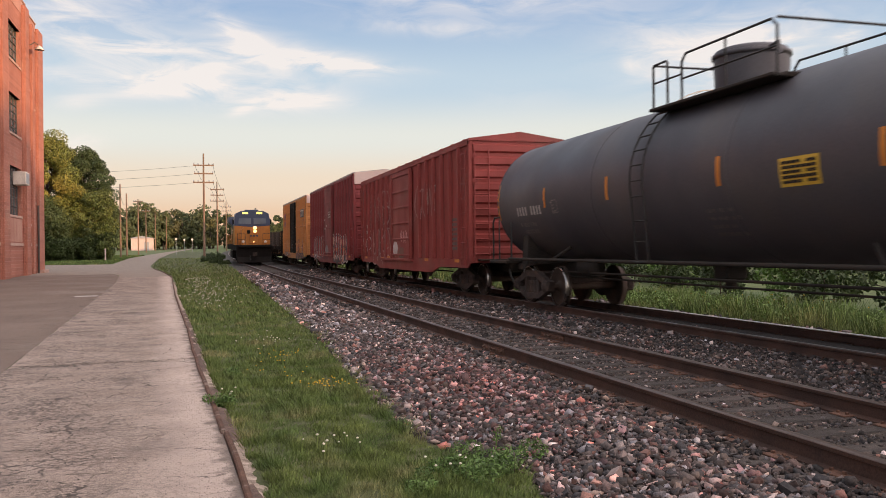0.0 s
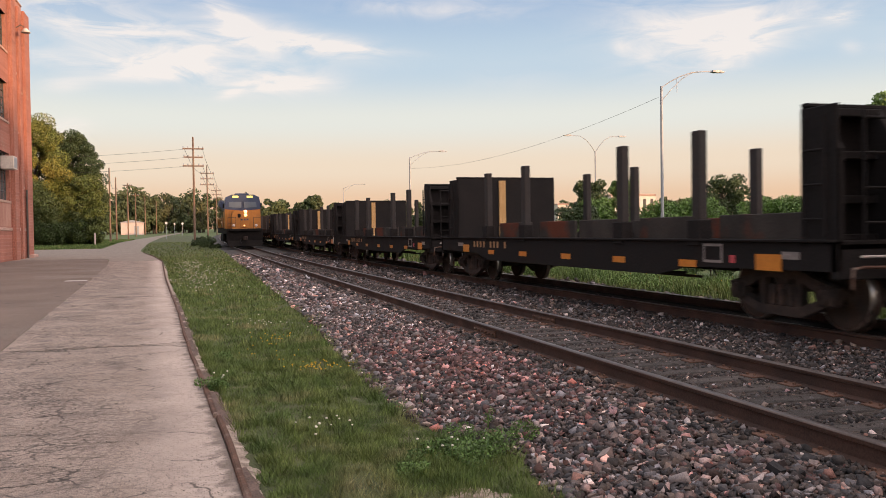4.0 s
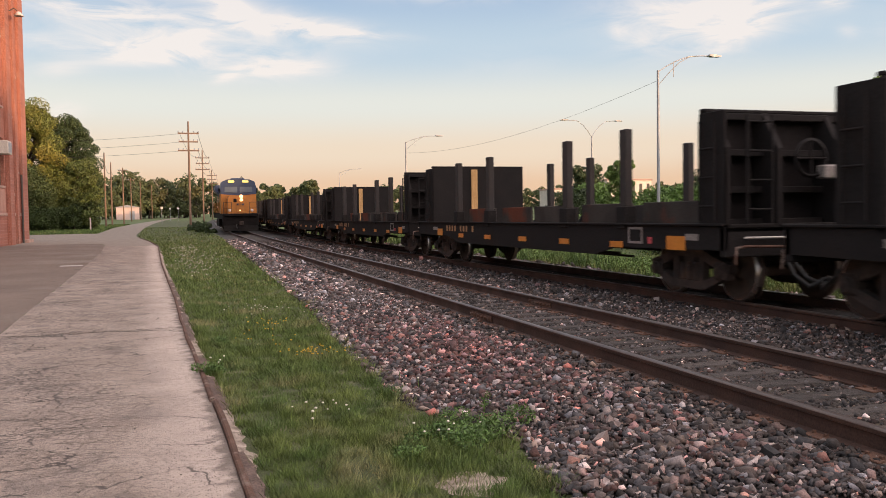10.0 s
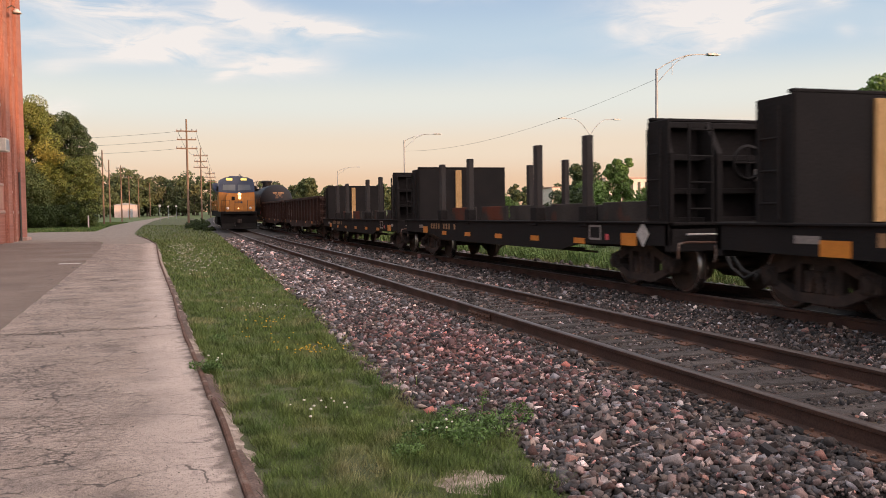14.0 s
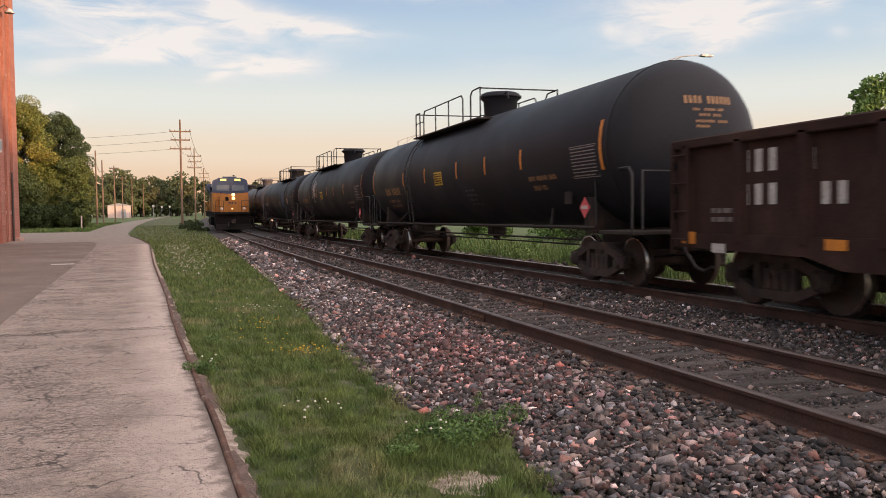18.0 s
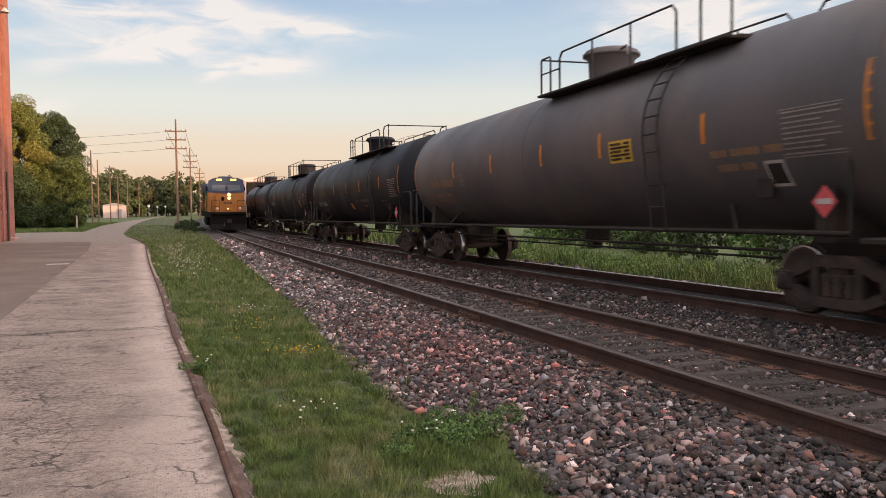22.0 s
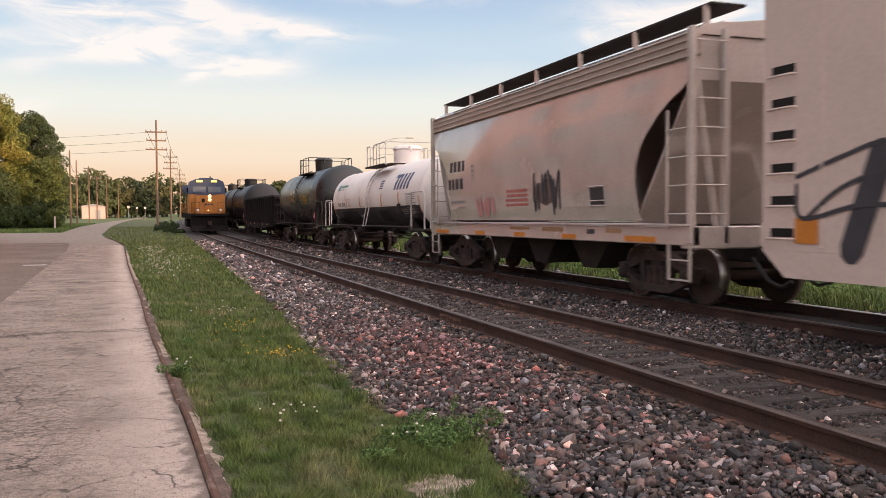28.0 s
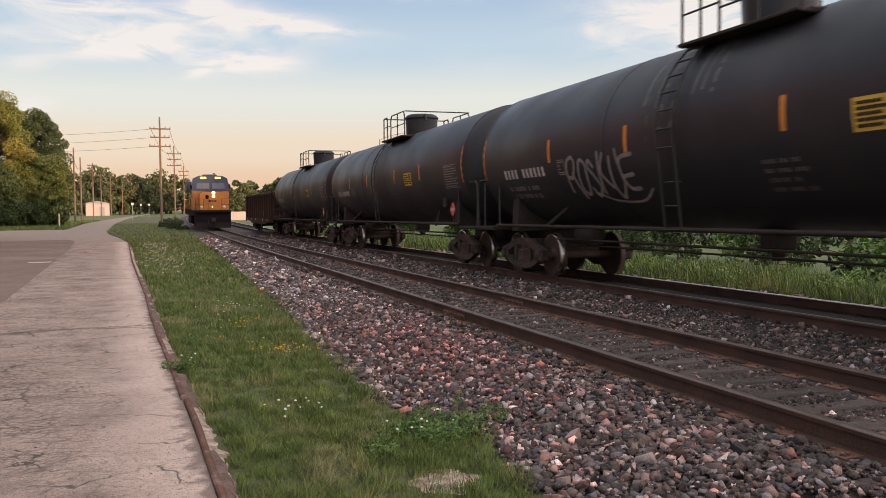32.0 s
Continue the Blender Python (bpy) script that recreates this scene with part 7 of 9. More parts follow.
    car, h, R, zc = tank_car("glossy black tank car streaked with pale spills", 519.03, 529.5, M_TANK_GLOSS, R=1.42, zc=2.50, over=1.18, cap=0.68, seed=19, platform=(-2.4, 0.1), yellow=-2.6, ladder_y=-0.5, dome_y=-0.7, dome_r=0.45,
                             strip_ys=(2.14, 0.73, -1.65, -3.43), text=("xxxx xxxxxx", 4.5, 2.44, 2.05, 2.36))
    for i, (y0, y1, z) in enumerate(((-2.0, -3.0, 1.80), (-2.0, -2.9, 1.68), (-0.9, -1.4, 1.82), (-3.6, -4.3, 1.82), (-3.6, -4.3, 1.70), (-3.85, -4.35, 2.30), (-3.85, -4.35, 2.12), (-3.9, -4.35, 1.95))):
        marks(car, M_MARK_MID, "xxxxxx xxxx", y0, y1, z - 0.04, z + 0.03, tank_x(R, zc))
    rnd = random.Random(5)
    for i in range(9):
        y = -0.9 + i * 0.28 + rnd.uniform(-0.05, 0.05)
        tank_patch(car, "spill_streak", M_STREAK, R, zc, y, y + rnd.uniform(0.03, 0.10), zc + rnd.uniform(0.1, 0.6), zc + R * 0.97, "pale streak of spilled product", off=0.004)
    gondola("black open gondola car with ribbed sides", 532.2, 547.75, M_GONBLK, 2.82, 7, ribs=15)
    grey = dict(platform=(-1.7, 0.85), dome_y=0.0, yellow=-3.3, ladder_y=0.6, over=1.89, bands=(2.6,), strip_ys=(4.68, 1.85, -1.83, -4.5), dome_r=0.55, text=("xxxx xxxxxx", 7.0, 4.95, 2.08, 2.35))
    car, h, R, zc = tank_car("dark grey tank car with sprayed pale letters on the side", 550.6, 564.5, M_TANK_DARK, seed=20, stains=True, **grey)
    tag_letters(car, "ROSKUE", 4.1, 1.75, 1.68, 2.38, tank_x(R, zc), 170, 0.05, ((M_SPRAY_G, 0.02, 0.003), (M_MARK_MID, -0.012, 0.008)), sway=0.08)
    part("graffiti_stroke", ribbon(Mesh(), [(3.2, 1.72), (2.7, 1.58), (1.9, 1.56), (1.4, 1.75)], 0.04, tank_x(R, zc), 0.006), M_MARK_MID, car)
    tank_car("dark grey tank car with amber side strips", 568.3, 582.2, M_TANK_DARK, seed=21, stains=True, **grey)
    tank_car("dark grey tank car near the train's tail", 586.0, 599.9, M_TANK_DARK, seed=22, **grey)
    gondola("dark brown open gondola closing the train", 602.6, 618.2, M_GON, 2.82, 8)


build_train()


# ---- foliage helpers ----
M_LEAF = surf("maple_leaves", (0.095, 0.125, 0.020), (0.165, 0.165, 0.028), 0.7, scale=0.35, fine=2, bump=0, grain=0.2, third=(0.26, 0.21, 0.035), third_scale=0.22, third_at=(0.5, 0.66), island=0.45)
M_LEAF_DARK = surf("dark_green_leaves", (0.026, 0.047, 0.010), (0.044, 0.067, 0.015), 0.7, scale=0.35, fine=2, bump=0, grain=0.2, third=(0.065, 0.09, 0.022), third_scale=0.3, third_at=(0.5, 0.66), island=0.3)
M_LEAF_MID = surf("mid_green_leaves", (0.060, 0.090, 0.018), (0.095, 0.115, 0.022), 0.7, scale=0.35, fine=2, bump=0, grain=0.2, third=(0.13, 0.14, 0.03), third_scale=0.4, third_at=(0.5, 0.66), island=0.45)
M_LEAF_FRESH = surf("fresh_green_leaves", (0.085, 0.16, 0.028), (0.13, 0.20, 0.045), 0.7, scale=0.4, fine=2, bump=0, grain=0.2, island=0.4)
# base tone lifted to put far haze into the leaf colour
M_LEAF_FAR = surf("far_wood_leaves", (0.058, 0.082, 0.030), (0.085, 0.105, 0.040), 0.8, scale=0.08, fine=1, bump=0, grain=0.2, third=(0.085, 0.085, 0.03), third_scale=0.06, third_at=(0.5, 0.65), island=0.35)
M_BARK = surf("brown_bark", (0.085, 0.062, 0.045), (0.055, 0.042, 0.032), 0.95, scale=4, fine=30, bump=0.6, grain=0.3, stretch=(1, 1, 0.25))
M_POLE = surf("weathered_pole_wood", (0.21, 0.135, 0.09), (0.16, 0.10, 0.07), 0.9, scale=3, fine=30, bump=0.4, grain=0.2, stretch=(1, 1, 0.1))
M_GREYMETAL = surf("grey_painted_metal", (0.34, 0.35, 0.37), (0.28, 0.29, 0.31), 0.5, 0.3, scale=3, fine=30, bump=0.03, grain=0.1)
M_CABLE = surf("dark_cable", (0.05, 0.045, 0.042), (0.04, 0.036, 0.034), 0.8, scale=3, fine=20, bump=0)


def quads(name, q, mat):
    """A mesh of loose four-sided leaves or blades from an array (n, 4, 3)."""
    n = len(q)
    me = bpy.data.meshes.new(name)
    me.vertices.add(n * 4)
    me.vertices.foreach_set("co", np.ascontiguousarray(q, dtype=np.float32).ravel())
    me.loops.add(n * 4)
    me.loops.foreach_set("vertex_index", np.arange(n * 4, dtype=np.int32))
    me.polygons.add(n)
    me.polygons.foreach_set("loop_start", np.arange(0, n * 4, 4, dtype=np.int32))
    me.materials.append(mat)
    me.update(calc_edges=True)
    return me


def leaf_quads(centres, radii, per, size, rng, flat=0.75):
    """Leaves scattered through clumps: most near each clump's skin."""
    c = np.repeat(np.asarray(centres, float), per, axis=0)
    r = np.repeat(np.asarray(radii, float), per)
    n = len(c)
    d = rng.normal(size=(n, 3))
    d /= np.linalg.norm(d, axis=1)[:, None]
    rad = r * (0.55 + 0.5 * rng.random(n) ** 0.6)
    p = c + d * rad[:, None] * (1, 1, flat)
    u = rng.normal(size=(n, 3))
    u /= np.linalg.norm(u, axis=1)[:, None]
    w = np.cross(u, d + 0.6 * rng.normal(size=(n, 3)))
    w /= np.linalg.norm(w, axis=1)[:, None] + 1e-9
    s = (size * (0.6 + 0.8 * rng.random(n)))[:, None]
    return np.stack([p - u * s, p - w * s * 0.55, p + u * s, p + w * s * 0.55], axis=1)


def tree(name, label, x, y, height, spread, mat, seed, bare=0.22, clumps=46, per=210, leaf=0.2, group="", lean=0.0):
    rng, rnd = np.random.default_rng(seed), random.Random(seed)
    z = ground_z(x, y) - 0.06
    t = thing(name, label, "tree", at=pose(x, y, z), group=group)
    m = Mesh()
    h0 = height * bare
    m.tube([(0, 0, -0.1), (0.05, 0.02, h0 * 0.5), (0.0, 0.05, h0), (lean, 0, height * 0.6), (lean, 0, height * 0.85)], [height * 0.028, height * 0.024, height * 0.02, height * 0.011, 0.03], 9)
    part("trunk", m, M_BARK, t, "grey-brown tapered trunk")
    cs, rs = [], []
    limbs = Mesh()
    for k in range(clumps):
        f = (k + 0.5) / clumps
        zz = h0 + (height - h0) * (0.06 + 0.86 * f)
        g = (zz - h0) / (height - h0)
        wide = spread * (0.55 + 0.55 * math.sin(math.pi * min(1.0, 0.12 + 0.85 * g)) ** 0.8 - 0.35 * max(0.0, g - 0.6))
        a = k * 2.4 + rnd.uniform(-0.4, 0.4)
        rr = wide * math.sqrt(rnd.uniform(0.1, 1.0)) * 0.82
        p = (math.cos(a) * rr + lean * g, math.sin(a) * rr, zz)
        cs.append(p)
        rs.append(spread * rnd.uniform(0.19, 0.34))
        if k % 3 == 0:
            limbs.tube([(lean * g * 0.5, 0, h0 + (zz - h0) * 0.45), (p[0] * 0.5, p[1] * 0.5, zz - 0.12 * rr), p], [height * 0.009, height * 0.006, 0.02], 6)
    tagged(part("branchwork", limbs, M_BARK, t), kind="stuff")
    part("crown", quads("crown", leaf_quads(cs, rs, per, leaf, rng), mat), None, t, "uneven leafy crown")
    return t


def belt(name, label, pts, height, depth, mat, seed, leaf=0.6, step=4.5, per=110, kind="stuff"):
    """A wood seen from afar: trunks and clumps along a line."""
    rng, rnd = np.random.default_rng(seed), random.Random(seed)
    cs, rs, m = [], [], Mesh()
    for (x0, y0), (x1, y1) in zip(pts, pts[1:]):
        d = math.hypot(x1 - x0, y1 - y0)
        for i in range(max(1, int(d / step))):
            f = (i + rnd.random()) / max(1, int(d / step))
            nx, ny = -(y1 - y0) / d, (x1 - x0) / d
            o = rnd.uniform(-0.5, 0.5) * depth
            x, y = x0 + (x1 - x0) * f + nx * o, y0 + (y1 - y0) * f + ny * o
            g = ground_z(x, min(y, 700))
            h = height * rnd.uniform(0.68, 1.05)
            m.tube([(x, y, g - 0.3), (x, y, g + h * 0.7)], [h * 0.022, h * 0.01], 5)
            for k in range(8):
                q = (k + 0.5) / 8
                w = h * 0.24 * math.sin(math.pi * (0.2 + 0.7 * q))
                cs.append((x + rnd.uniform(-1, 1) * w, y + rnd.uniform(-1, 1) * w, g + h * (0.12 + 0.82 * q)))
                rs.append(h * rnd.uniform(0.10, 0.17))
    t = thing(name, label, "trees", kind=kind)
    tagged(part("trunks", m, M_BARK, t), kind=kind)
    tagged(part("leaves", quads("leaves", leaf_quads(cs, rs, per, leaf, rng), mat), None, t), kind=kind)
    return t


# ---- the brick factory ----
M_GLASS = bpy.data.materials.new("old_window_glass")
M_GLASS.use_nodes = True
_b = M_GLASS.node_tree.nodes["Principled BSDF"]
_b.inputs["Base Color"].default_value = (0.10, 0.12, 0.13, 1)
_b.inputs["Roughness"].default_value, _b.inputs["Metallic"].default_value = 0.12, 0.0
_b.inputs["Specular IOR Level"].default_value = 0.9
M_SASH = surf("dark_steel_sash", (0.055, 0.05, 0.045), (0.08, 0.07, 0.06), 0.7, scale=4, fine=30, bump=0.05)
M_STONEBAND = surf("pale_stone_band", (0.46, 0.30, 0.24), (0.40, 0.25, 0.20), 0.9, scale=2, fine=30, bump=0.1)
M_INFILL = surf("patched_brick_infill", (0.44, 0.24, 0.18), (0.36, 0.17, 0.125), 0.9, scale=1.2, fine=20, bump=0.15, grain=0.15, stretch=(1, 1, 0.4))
M_ACUNIT = surf("beige_air_conditioner", (0.66, 0.58, 0.50), (0.58, 0.50, 0.43), 0.6, scale=3, fine=30, bump=0.03)


def brick_courses(mat):
    """Adds fine brick courses to a wall's colour and relief."""
    nt = mat.node_tree
    N, L = nt.nodes.new, nt.links.new
    b = nt.nodes["Principled BSDF"]
    tc, mp, br = N("ShaderNodeTexCoord"), N("ShaderNodeMapping"), N("ShaderNodeTexBrick")
    mp.inputs["Rotation"].default_value = (radians(90), 0, radians(90))
    L(tc.outputs["Object"], mp.inputs[0]); L(mp.outputs[0], br.inputs["Vector"])
    br.inputs["Scale"].default_value = 1.0
    br.inputs["Brick Width"].default_value, br.inputs["Row Height"].default_value, br.inputs["Mortar Size"].default_value = 0.22, 0.075, 0.008
    br.inputs["Color1"].default_value, br.inputs["Color2"].default_value, br.inputs["Mortar"].default_value = (1, 1, 1, 1), (0.82, 0.8, 0.8, 1), (1.15, 1.5, 1.7, 1)
    old = b.inputs["Base Color"].links[0].from_socket
    mx = N("ShaderNodeMix"); mx.data_type, mx.blend_type = "RGBA", "MULTIPLY"
    mx.inputs["Factor"].default_value = 1.0
    L(old, mx.inputs["A"]); L(br.outputs["Color"], mx.inputs["B"]); L(mx.outputs["Result"], b.inputs["Base Color"])


brick_courses(M_BRICKWALL)


def factory_window(f, y0, y1, z0, z1, x, cols, rows):
    w = part("window", Mesh().box(x - 0.30, x - 0.28, y0, y1, z0, z1), M_GLASS, f, "steel-sashed factory window with many panes")
    m = Mesh()
    for i in range(cols + 1):
        y = y0 + (y1 - y0) * i / cols
        m.box(x - 0.28, x - 0.23, y - 0.025, y + 0.025, z0, z1)
    for j in range(rows + 1):
        z = z0 + (z1 - z0) * j / rows
        m.box(x - 0.279, x - 0.24, y0, y1, z - 0.025, z + 0.025)
    part("sash", m, M_SASH, w)
    part("sill", Mesh().cbox(x - 0.26, x + 0.07, y0 - 0.1, y1 + 0.1, z0 - 0.16, z0 - 0.002, 0.02), M_STONEBAND, w, "pale stone sill")
    part("lintel", Mesh().cbox(x - 0.26, x - 0.05, y0, y1, z1, z1 + 0.14, 0.01), M_SASH, w)


def build_factory():
    X, base = -10.97, -0.05
    f = thing("brick_factory", "tall red brick factory with steel windows, top in sunlight", "factory")
    top = 17.5
    holes = []
    rows = ((4.0, 7.1), (9.2, 11.7), (13.8, 16.2))
    bays = [(56.6, 61.2, 5, 5), (49.6, 54.2, 5, 5), (42.6, 47.2, 5, 5), (35.6, 40.2, 5, 5)]
    for z0, z1 in rows:
        for y0, y1, c, r in bays:
            holes.append((y0, y1, z0, z1, c, r))
    for y0, y1, z0, z1 in ((63.3, 64.3, 3.6, 7.4), (63.3, 64.3, 8.9, 12.2), (63.3, 64.3, 13.0, 15.9), (65.3, 66.2, 5.2, 9.6), (65.3, 66.2, 11.9, 15.6)):
        holes.append((y0, y1, z0, z1, 2, 6))
    # the wall, cut into strips round its openings
    ys = sorted({30.0, 68.6, *(h[0] for h in holes), *(h[1] for h in holes)})
    m = Mesh()
    for a, b in zip(ys, ys[1:]):
        cuts = sorted((h[2], h[3]) for h in holes if h[0] <= a + 1e-6 and h[1] >= b - 1e-6)
        z = base
        for z0, z1 in cuts:
            m.box(X - 0.4, X, a, b, z, z0)
            z = z1
        m.box(X - 0.4, X, a, b, z, top)
    part("front_wall", m, M_BRICKWALL, f, "red brick wall in running courses")
    part("end_wall", Mesh().box(-32, X - 0.41, 68.2, 68.6, base, top), M_BRICKWALL, f)
    part("rear_walls", Mesh().box(-32.4, -32, 30, 68.6, base, top).box(-32, X - 0.41, 30, 30.4, base, top), M_BRICKWALL, f)
    part("roof", Mesh().box(-32, X - 0.41, 30.4, 68.2, top - 0.5, top - 0.3), M_SASH, f)
    part("interior_floor", Mesh().box(-32, X - 0.5, 30.4, 68.2, 3.2, 3.4).box(-32, X - 0.5, 30.4, 68.2, 8.3, 8.5).box(-32, X - 0.5, 30.4, 68.2, 12.8, 13.0), M_SASH, f)
    for y0, y1, h in ((54.6, 56.2, 0.9), (61.6, 62.9, 1.2), (47.6, 49.2, 0.9), (40.6, 42.2, 0.9)):
        part("pilaster", Mesh().cbox(X, X + 0.28, y0, y1, base, top + h * 0.5, 0.02), M_BRICKWALL, f, "brick pilaster rising past the roofline")
    part("pilaster", Mesh().cbox(X, X + 0.22, 66.7, 68.58, base, top + 0.3, 0.02), M_BRICKWALL, f)
    part("pilaster", Mesh().cbox(X, X + 0.2, 64.5, 65.1, base, top + 0.1, 0.02), M_BRICKWALL, f)
    for y0, y1, z in ((30, 54.6, top + 0.35), (54.6, 62.9, top + 0.9), (62.9, 66.7, top + 0.55), (66.7, 68.6, top + 0.15)):
        part("parapet", Mesh().cbox(X - 0.4, X + 0.02, y0, y1, top, z, 0.01), M_BRICKWALL, f)
        part("coping", Mesh().cbox(X - 0.45, X + 0.08, y0, y1, z, z + 0.12, 0.02), M_STONEBAND, f)
    part("stone_band", Mesh().cbox(X, X + 0.06, 30, 66.6, 2.05, 2.25, 0.015), M_STONEBAND, f)
    for y0, y1, c, r in bays:
        part("infill_panel", Mesh().cbox(X, X + 0.03, y0, y1, 2.3, 3.8, 0.01), M_INFILL, f, "patched panel under the window")
    for h in holes:
        factory_window(f, *h[:4], X, *h[4:])
    part("downpipe", Mesh().tube([(X + 0.16, 66.45, 0.1), (X + 0.16, 66.45, 5.0)], 0.07, 8), M_SASH, f, "dark iron downpipe")
    part("corner_step", Mesh().cbox(X, X + 0.5, 66.6, 68.6, base, 0.35, 0.03), M_STONEBAND, f)
    a = tagged(part("air_conditioner", Mesh().cbox(X - 0.25, X + 0.55, 59.7, 60.9, 6.0, 6.85, 0.04), M_ACUNIT), "beige window air conditioner in the factory window", "air conditioner")
    part("vent_grille", Mesh().box(X + 0.551, X + 0.56, 59.8, 60.8, 6.1, 6.75), M_GREYMETAL, a)
    l = tagged(part("wall_lamp", Mesh().tube([(X + 0.2, 63.6, 15.9), (X + 0.5, 63.6, 16.1), (X + 0.7, 63.6, 15.95)], 0.04, 6), M_SASH), "small gooseneck wall lamp on the factory", "lamp")
    part("shade", Mesh().lathe([(0.05, 0.3), (0.12, 0.25), (0.32, 0.0), (0.30, -0.02)], 2, (X + 0.8, 63.6, 15.6), 14), M_PALESTEEL, l, "white enamel shade")


build_factory()

# ---- the standing locomotive ----
M_LOCOGRIME = surf("black_locomotive_underframe", (0.010, 0.009, 0.009), (0.016, 0.014, 0.013), 0.8, scale=2, fine=25, bump=0.05, grain=0.2, spec=0.06)
M_LOCOYEL = surf("locomotive_yellow", (0.38, 0.142, 0.016), (0.31, 0.115, 0.014), 0.5, scale=1.5, fine=30, bump=0.03, grain=0.1, third=(0.30, 0.13, 0.03), third_scale=1.4, third_at=(0.58, 0.8))
M_LOCOBLUE = surf("locomotive_dark_blue", (0.026, 0.042, 0.092), (0.020, 0.034, 0.076), 0.45, scale=1.5, fine=30, bump=0.03, grain=0.1)
M_LAMP = surf("lit_headlamp", (1.0, 0.56, 0.22), (1.0, 0.6, 0.25), 0.3, scale=3, fine=20, bump=0, glow=2.6)
M_NUMBER = surf("lit_number_box", (1.0, 0.85, 0.25), (1.0, 0.8, 0.2), 0.4, scale=3, fine=20, bump=0, glow=0.55)
M_CABGLASS = surf("dim_cab_glass", (0.13, 0.16, 0.20), (0.10, 0.125, 0.16), 0.12, scale=1, fine=20, bump=0, grain=0.05, spec=0.8)


def build_loco():
    y = 75.0
    L = thing("locomotive", "yellow and dark blue diesel locomotive with lit headlamp, standing", "locomotive", at=pose(NEAR_TRACK, y, RAIL_TOP + lift(y), math.degrees(math.atan(slope(86))), 0, 0))
    part("frame", Mesh().cbox(-1.5, 1.5, 0.3, 21.8, 1.15, 1.65, 0.03), M_LOCOGRIME, L, "heavy black underframe")
    part("pilot", Mesh().prism([(-1.5, 0.55), (-1.45, 0.16), (1.45, 0.16), (1.5, 0.55), (1.5, 1.55), (-1.5, 1.55)], 1, 0.0, 0.32), M_LOCOGRIME, L, "black pilot plate")
    part("snow_plow", Mesh().prism([(0.0, 0.62), (-0.35, 0.14), (-0.25, 0.12), (0.12, 0.60)], 0, -1.45, 1.45), M_LOCOGRIME, L)
    part("anticlimber", Mesh().cbox(-1.35, 1.35, -0.25, 0.05, 1.42, 1.62, 0.03), M_LOCOGRIME, L)
    part("nose", Mesh().prism([(-1.02, 1.65), (-1.02, 2.95), (-0.82, 3.22), (0.82, 3.22), (1.02, 2.95), (1.02, 1.65)], 1, 0.75, 2.6), M_LOCOYEL, L, "yellow short nose")
    part("nose_door", Mesh().cbox(-0.34, 0.34, 0.70, 0.76, 1.75, 3.0, 0.02), M_LOCOYEL, L)
    cab = part("cab", Mesh().prism([(-1.55, 1.65), (-1.55, 3.9), (-1.42, 4.45), (-0.95, 4.66), (0.95, 4.66), (1.42, 4.45), (1.55, 3.9), (1.55, 1.65)], 1, 2.4, 4.9), M_LOCOYEL, L, "wide yellow cab")
    part("cab_upper", Mesh().prism([(-1.56, 3.38), (-1.56, 3.92), (-1.43, 4.47), (-0.96, 4.68), (0.96, 4.68), (1.43, 4.47), (1.56, 3.92), (1.56, 3.38), (0.0, 3.24)], 1, 2.37, 4.92), M_LOCOBLUE, cab, "dark blue upper cab and roof")
    for s in (-1, 1):
        part("windscreen", Mesh().prism([(s * 0.10, 3.50), (s * 1.22, 3.56), (s * 1.18, 4.02), (s * 0.10, 4.04)], 1, 2.33, 2.36), M_CABGLASS, cab, "front cab window")
        part("windscreen_frame", Mesh().cbox(min(s * 0.07, s * 0.11), max(s * 0.07, s * 0.11), 2.32, 2.37, 3.46, 4.08, 0.005).cbox(min(s * 0.10, s * 1.24), max(s * 0.10, s * 1.24), 2.32, 2.37, 4.03, 4.08, 0.005), M_LOCOBLUE, cab)
        part("number_box", Mesh().cbox(min(s * 0.36, s * 0.88), max(s * 0.36, s * 0.88), 2.30, 2.40, 4.40, 4.58, 0.01), M_NUMBER, cab, "lit yellow number box")
        part("ditch_light", Mesh().lathe([(0.0, -0.30), (0.10, -0.30), (0.12, -0.24), (0.12, -0.1)], 1, (s * 0.95, 0.0, 1.92), 14), M_PALESTEEL, L, "pale ditch light")
        m = Mesh()
        for xx in (s * 1.42, s * 0.75):
            m.tube([(xx, 0.08, 1.62), (xx, 0.08, 2.62)], 0.02, 6)
        m.tube([(s * 1.42, 0.08, 2.62), (s * 0.75, 0.08, 2.62)], 0.02, 6).tube([(s * 1.42, 0.08, 2.12), (s * 0.75, 0.08, 2.12)], 0.018, 6)
        part("front_handrail", m, M_BLACKSTEEL, L)
        part("step_well", Mesh().cbox(min(s * 1.1, s * 1.52), max(s * 1.1, s * 1.52), 0.1, 0.7, 0.3, 1.6, 0.02), M_LOCOGRIME, L)
        part("side_walkway", Mesh().cbox(min(s * 0.98, s * 1.52), max(s * 0.98, s * 1.52), 4.9, 21.5, 1.64, 1.70, 0.01), M_LOCOGRIME, L)
        m = Mesh()
        for i in range(10):
            m.tube([(s * 1.5, 5.2 + i * 1.75, 1.68), (s * 1.5, 5.2 + i * 1.75, 2.7)], 0.018, 5)
        m.tube([(s * 1.5, 5.2, 2.7), (s * 1.5, 20.95, 2.7)], 0.018, 5)
        part("side_handrail", m, M_LOCOYEL, L)
        part("fuel_tank_side", Mesh().cbox(min(s * 0.9, s * 1.5), max(s * 0.9, s * 1.5), 8.5, 13.5, 0.35, 1.15, 0.08), M_LOCOGRIME, L)
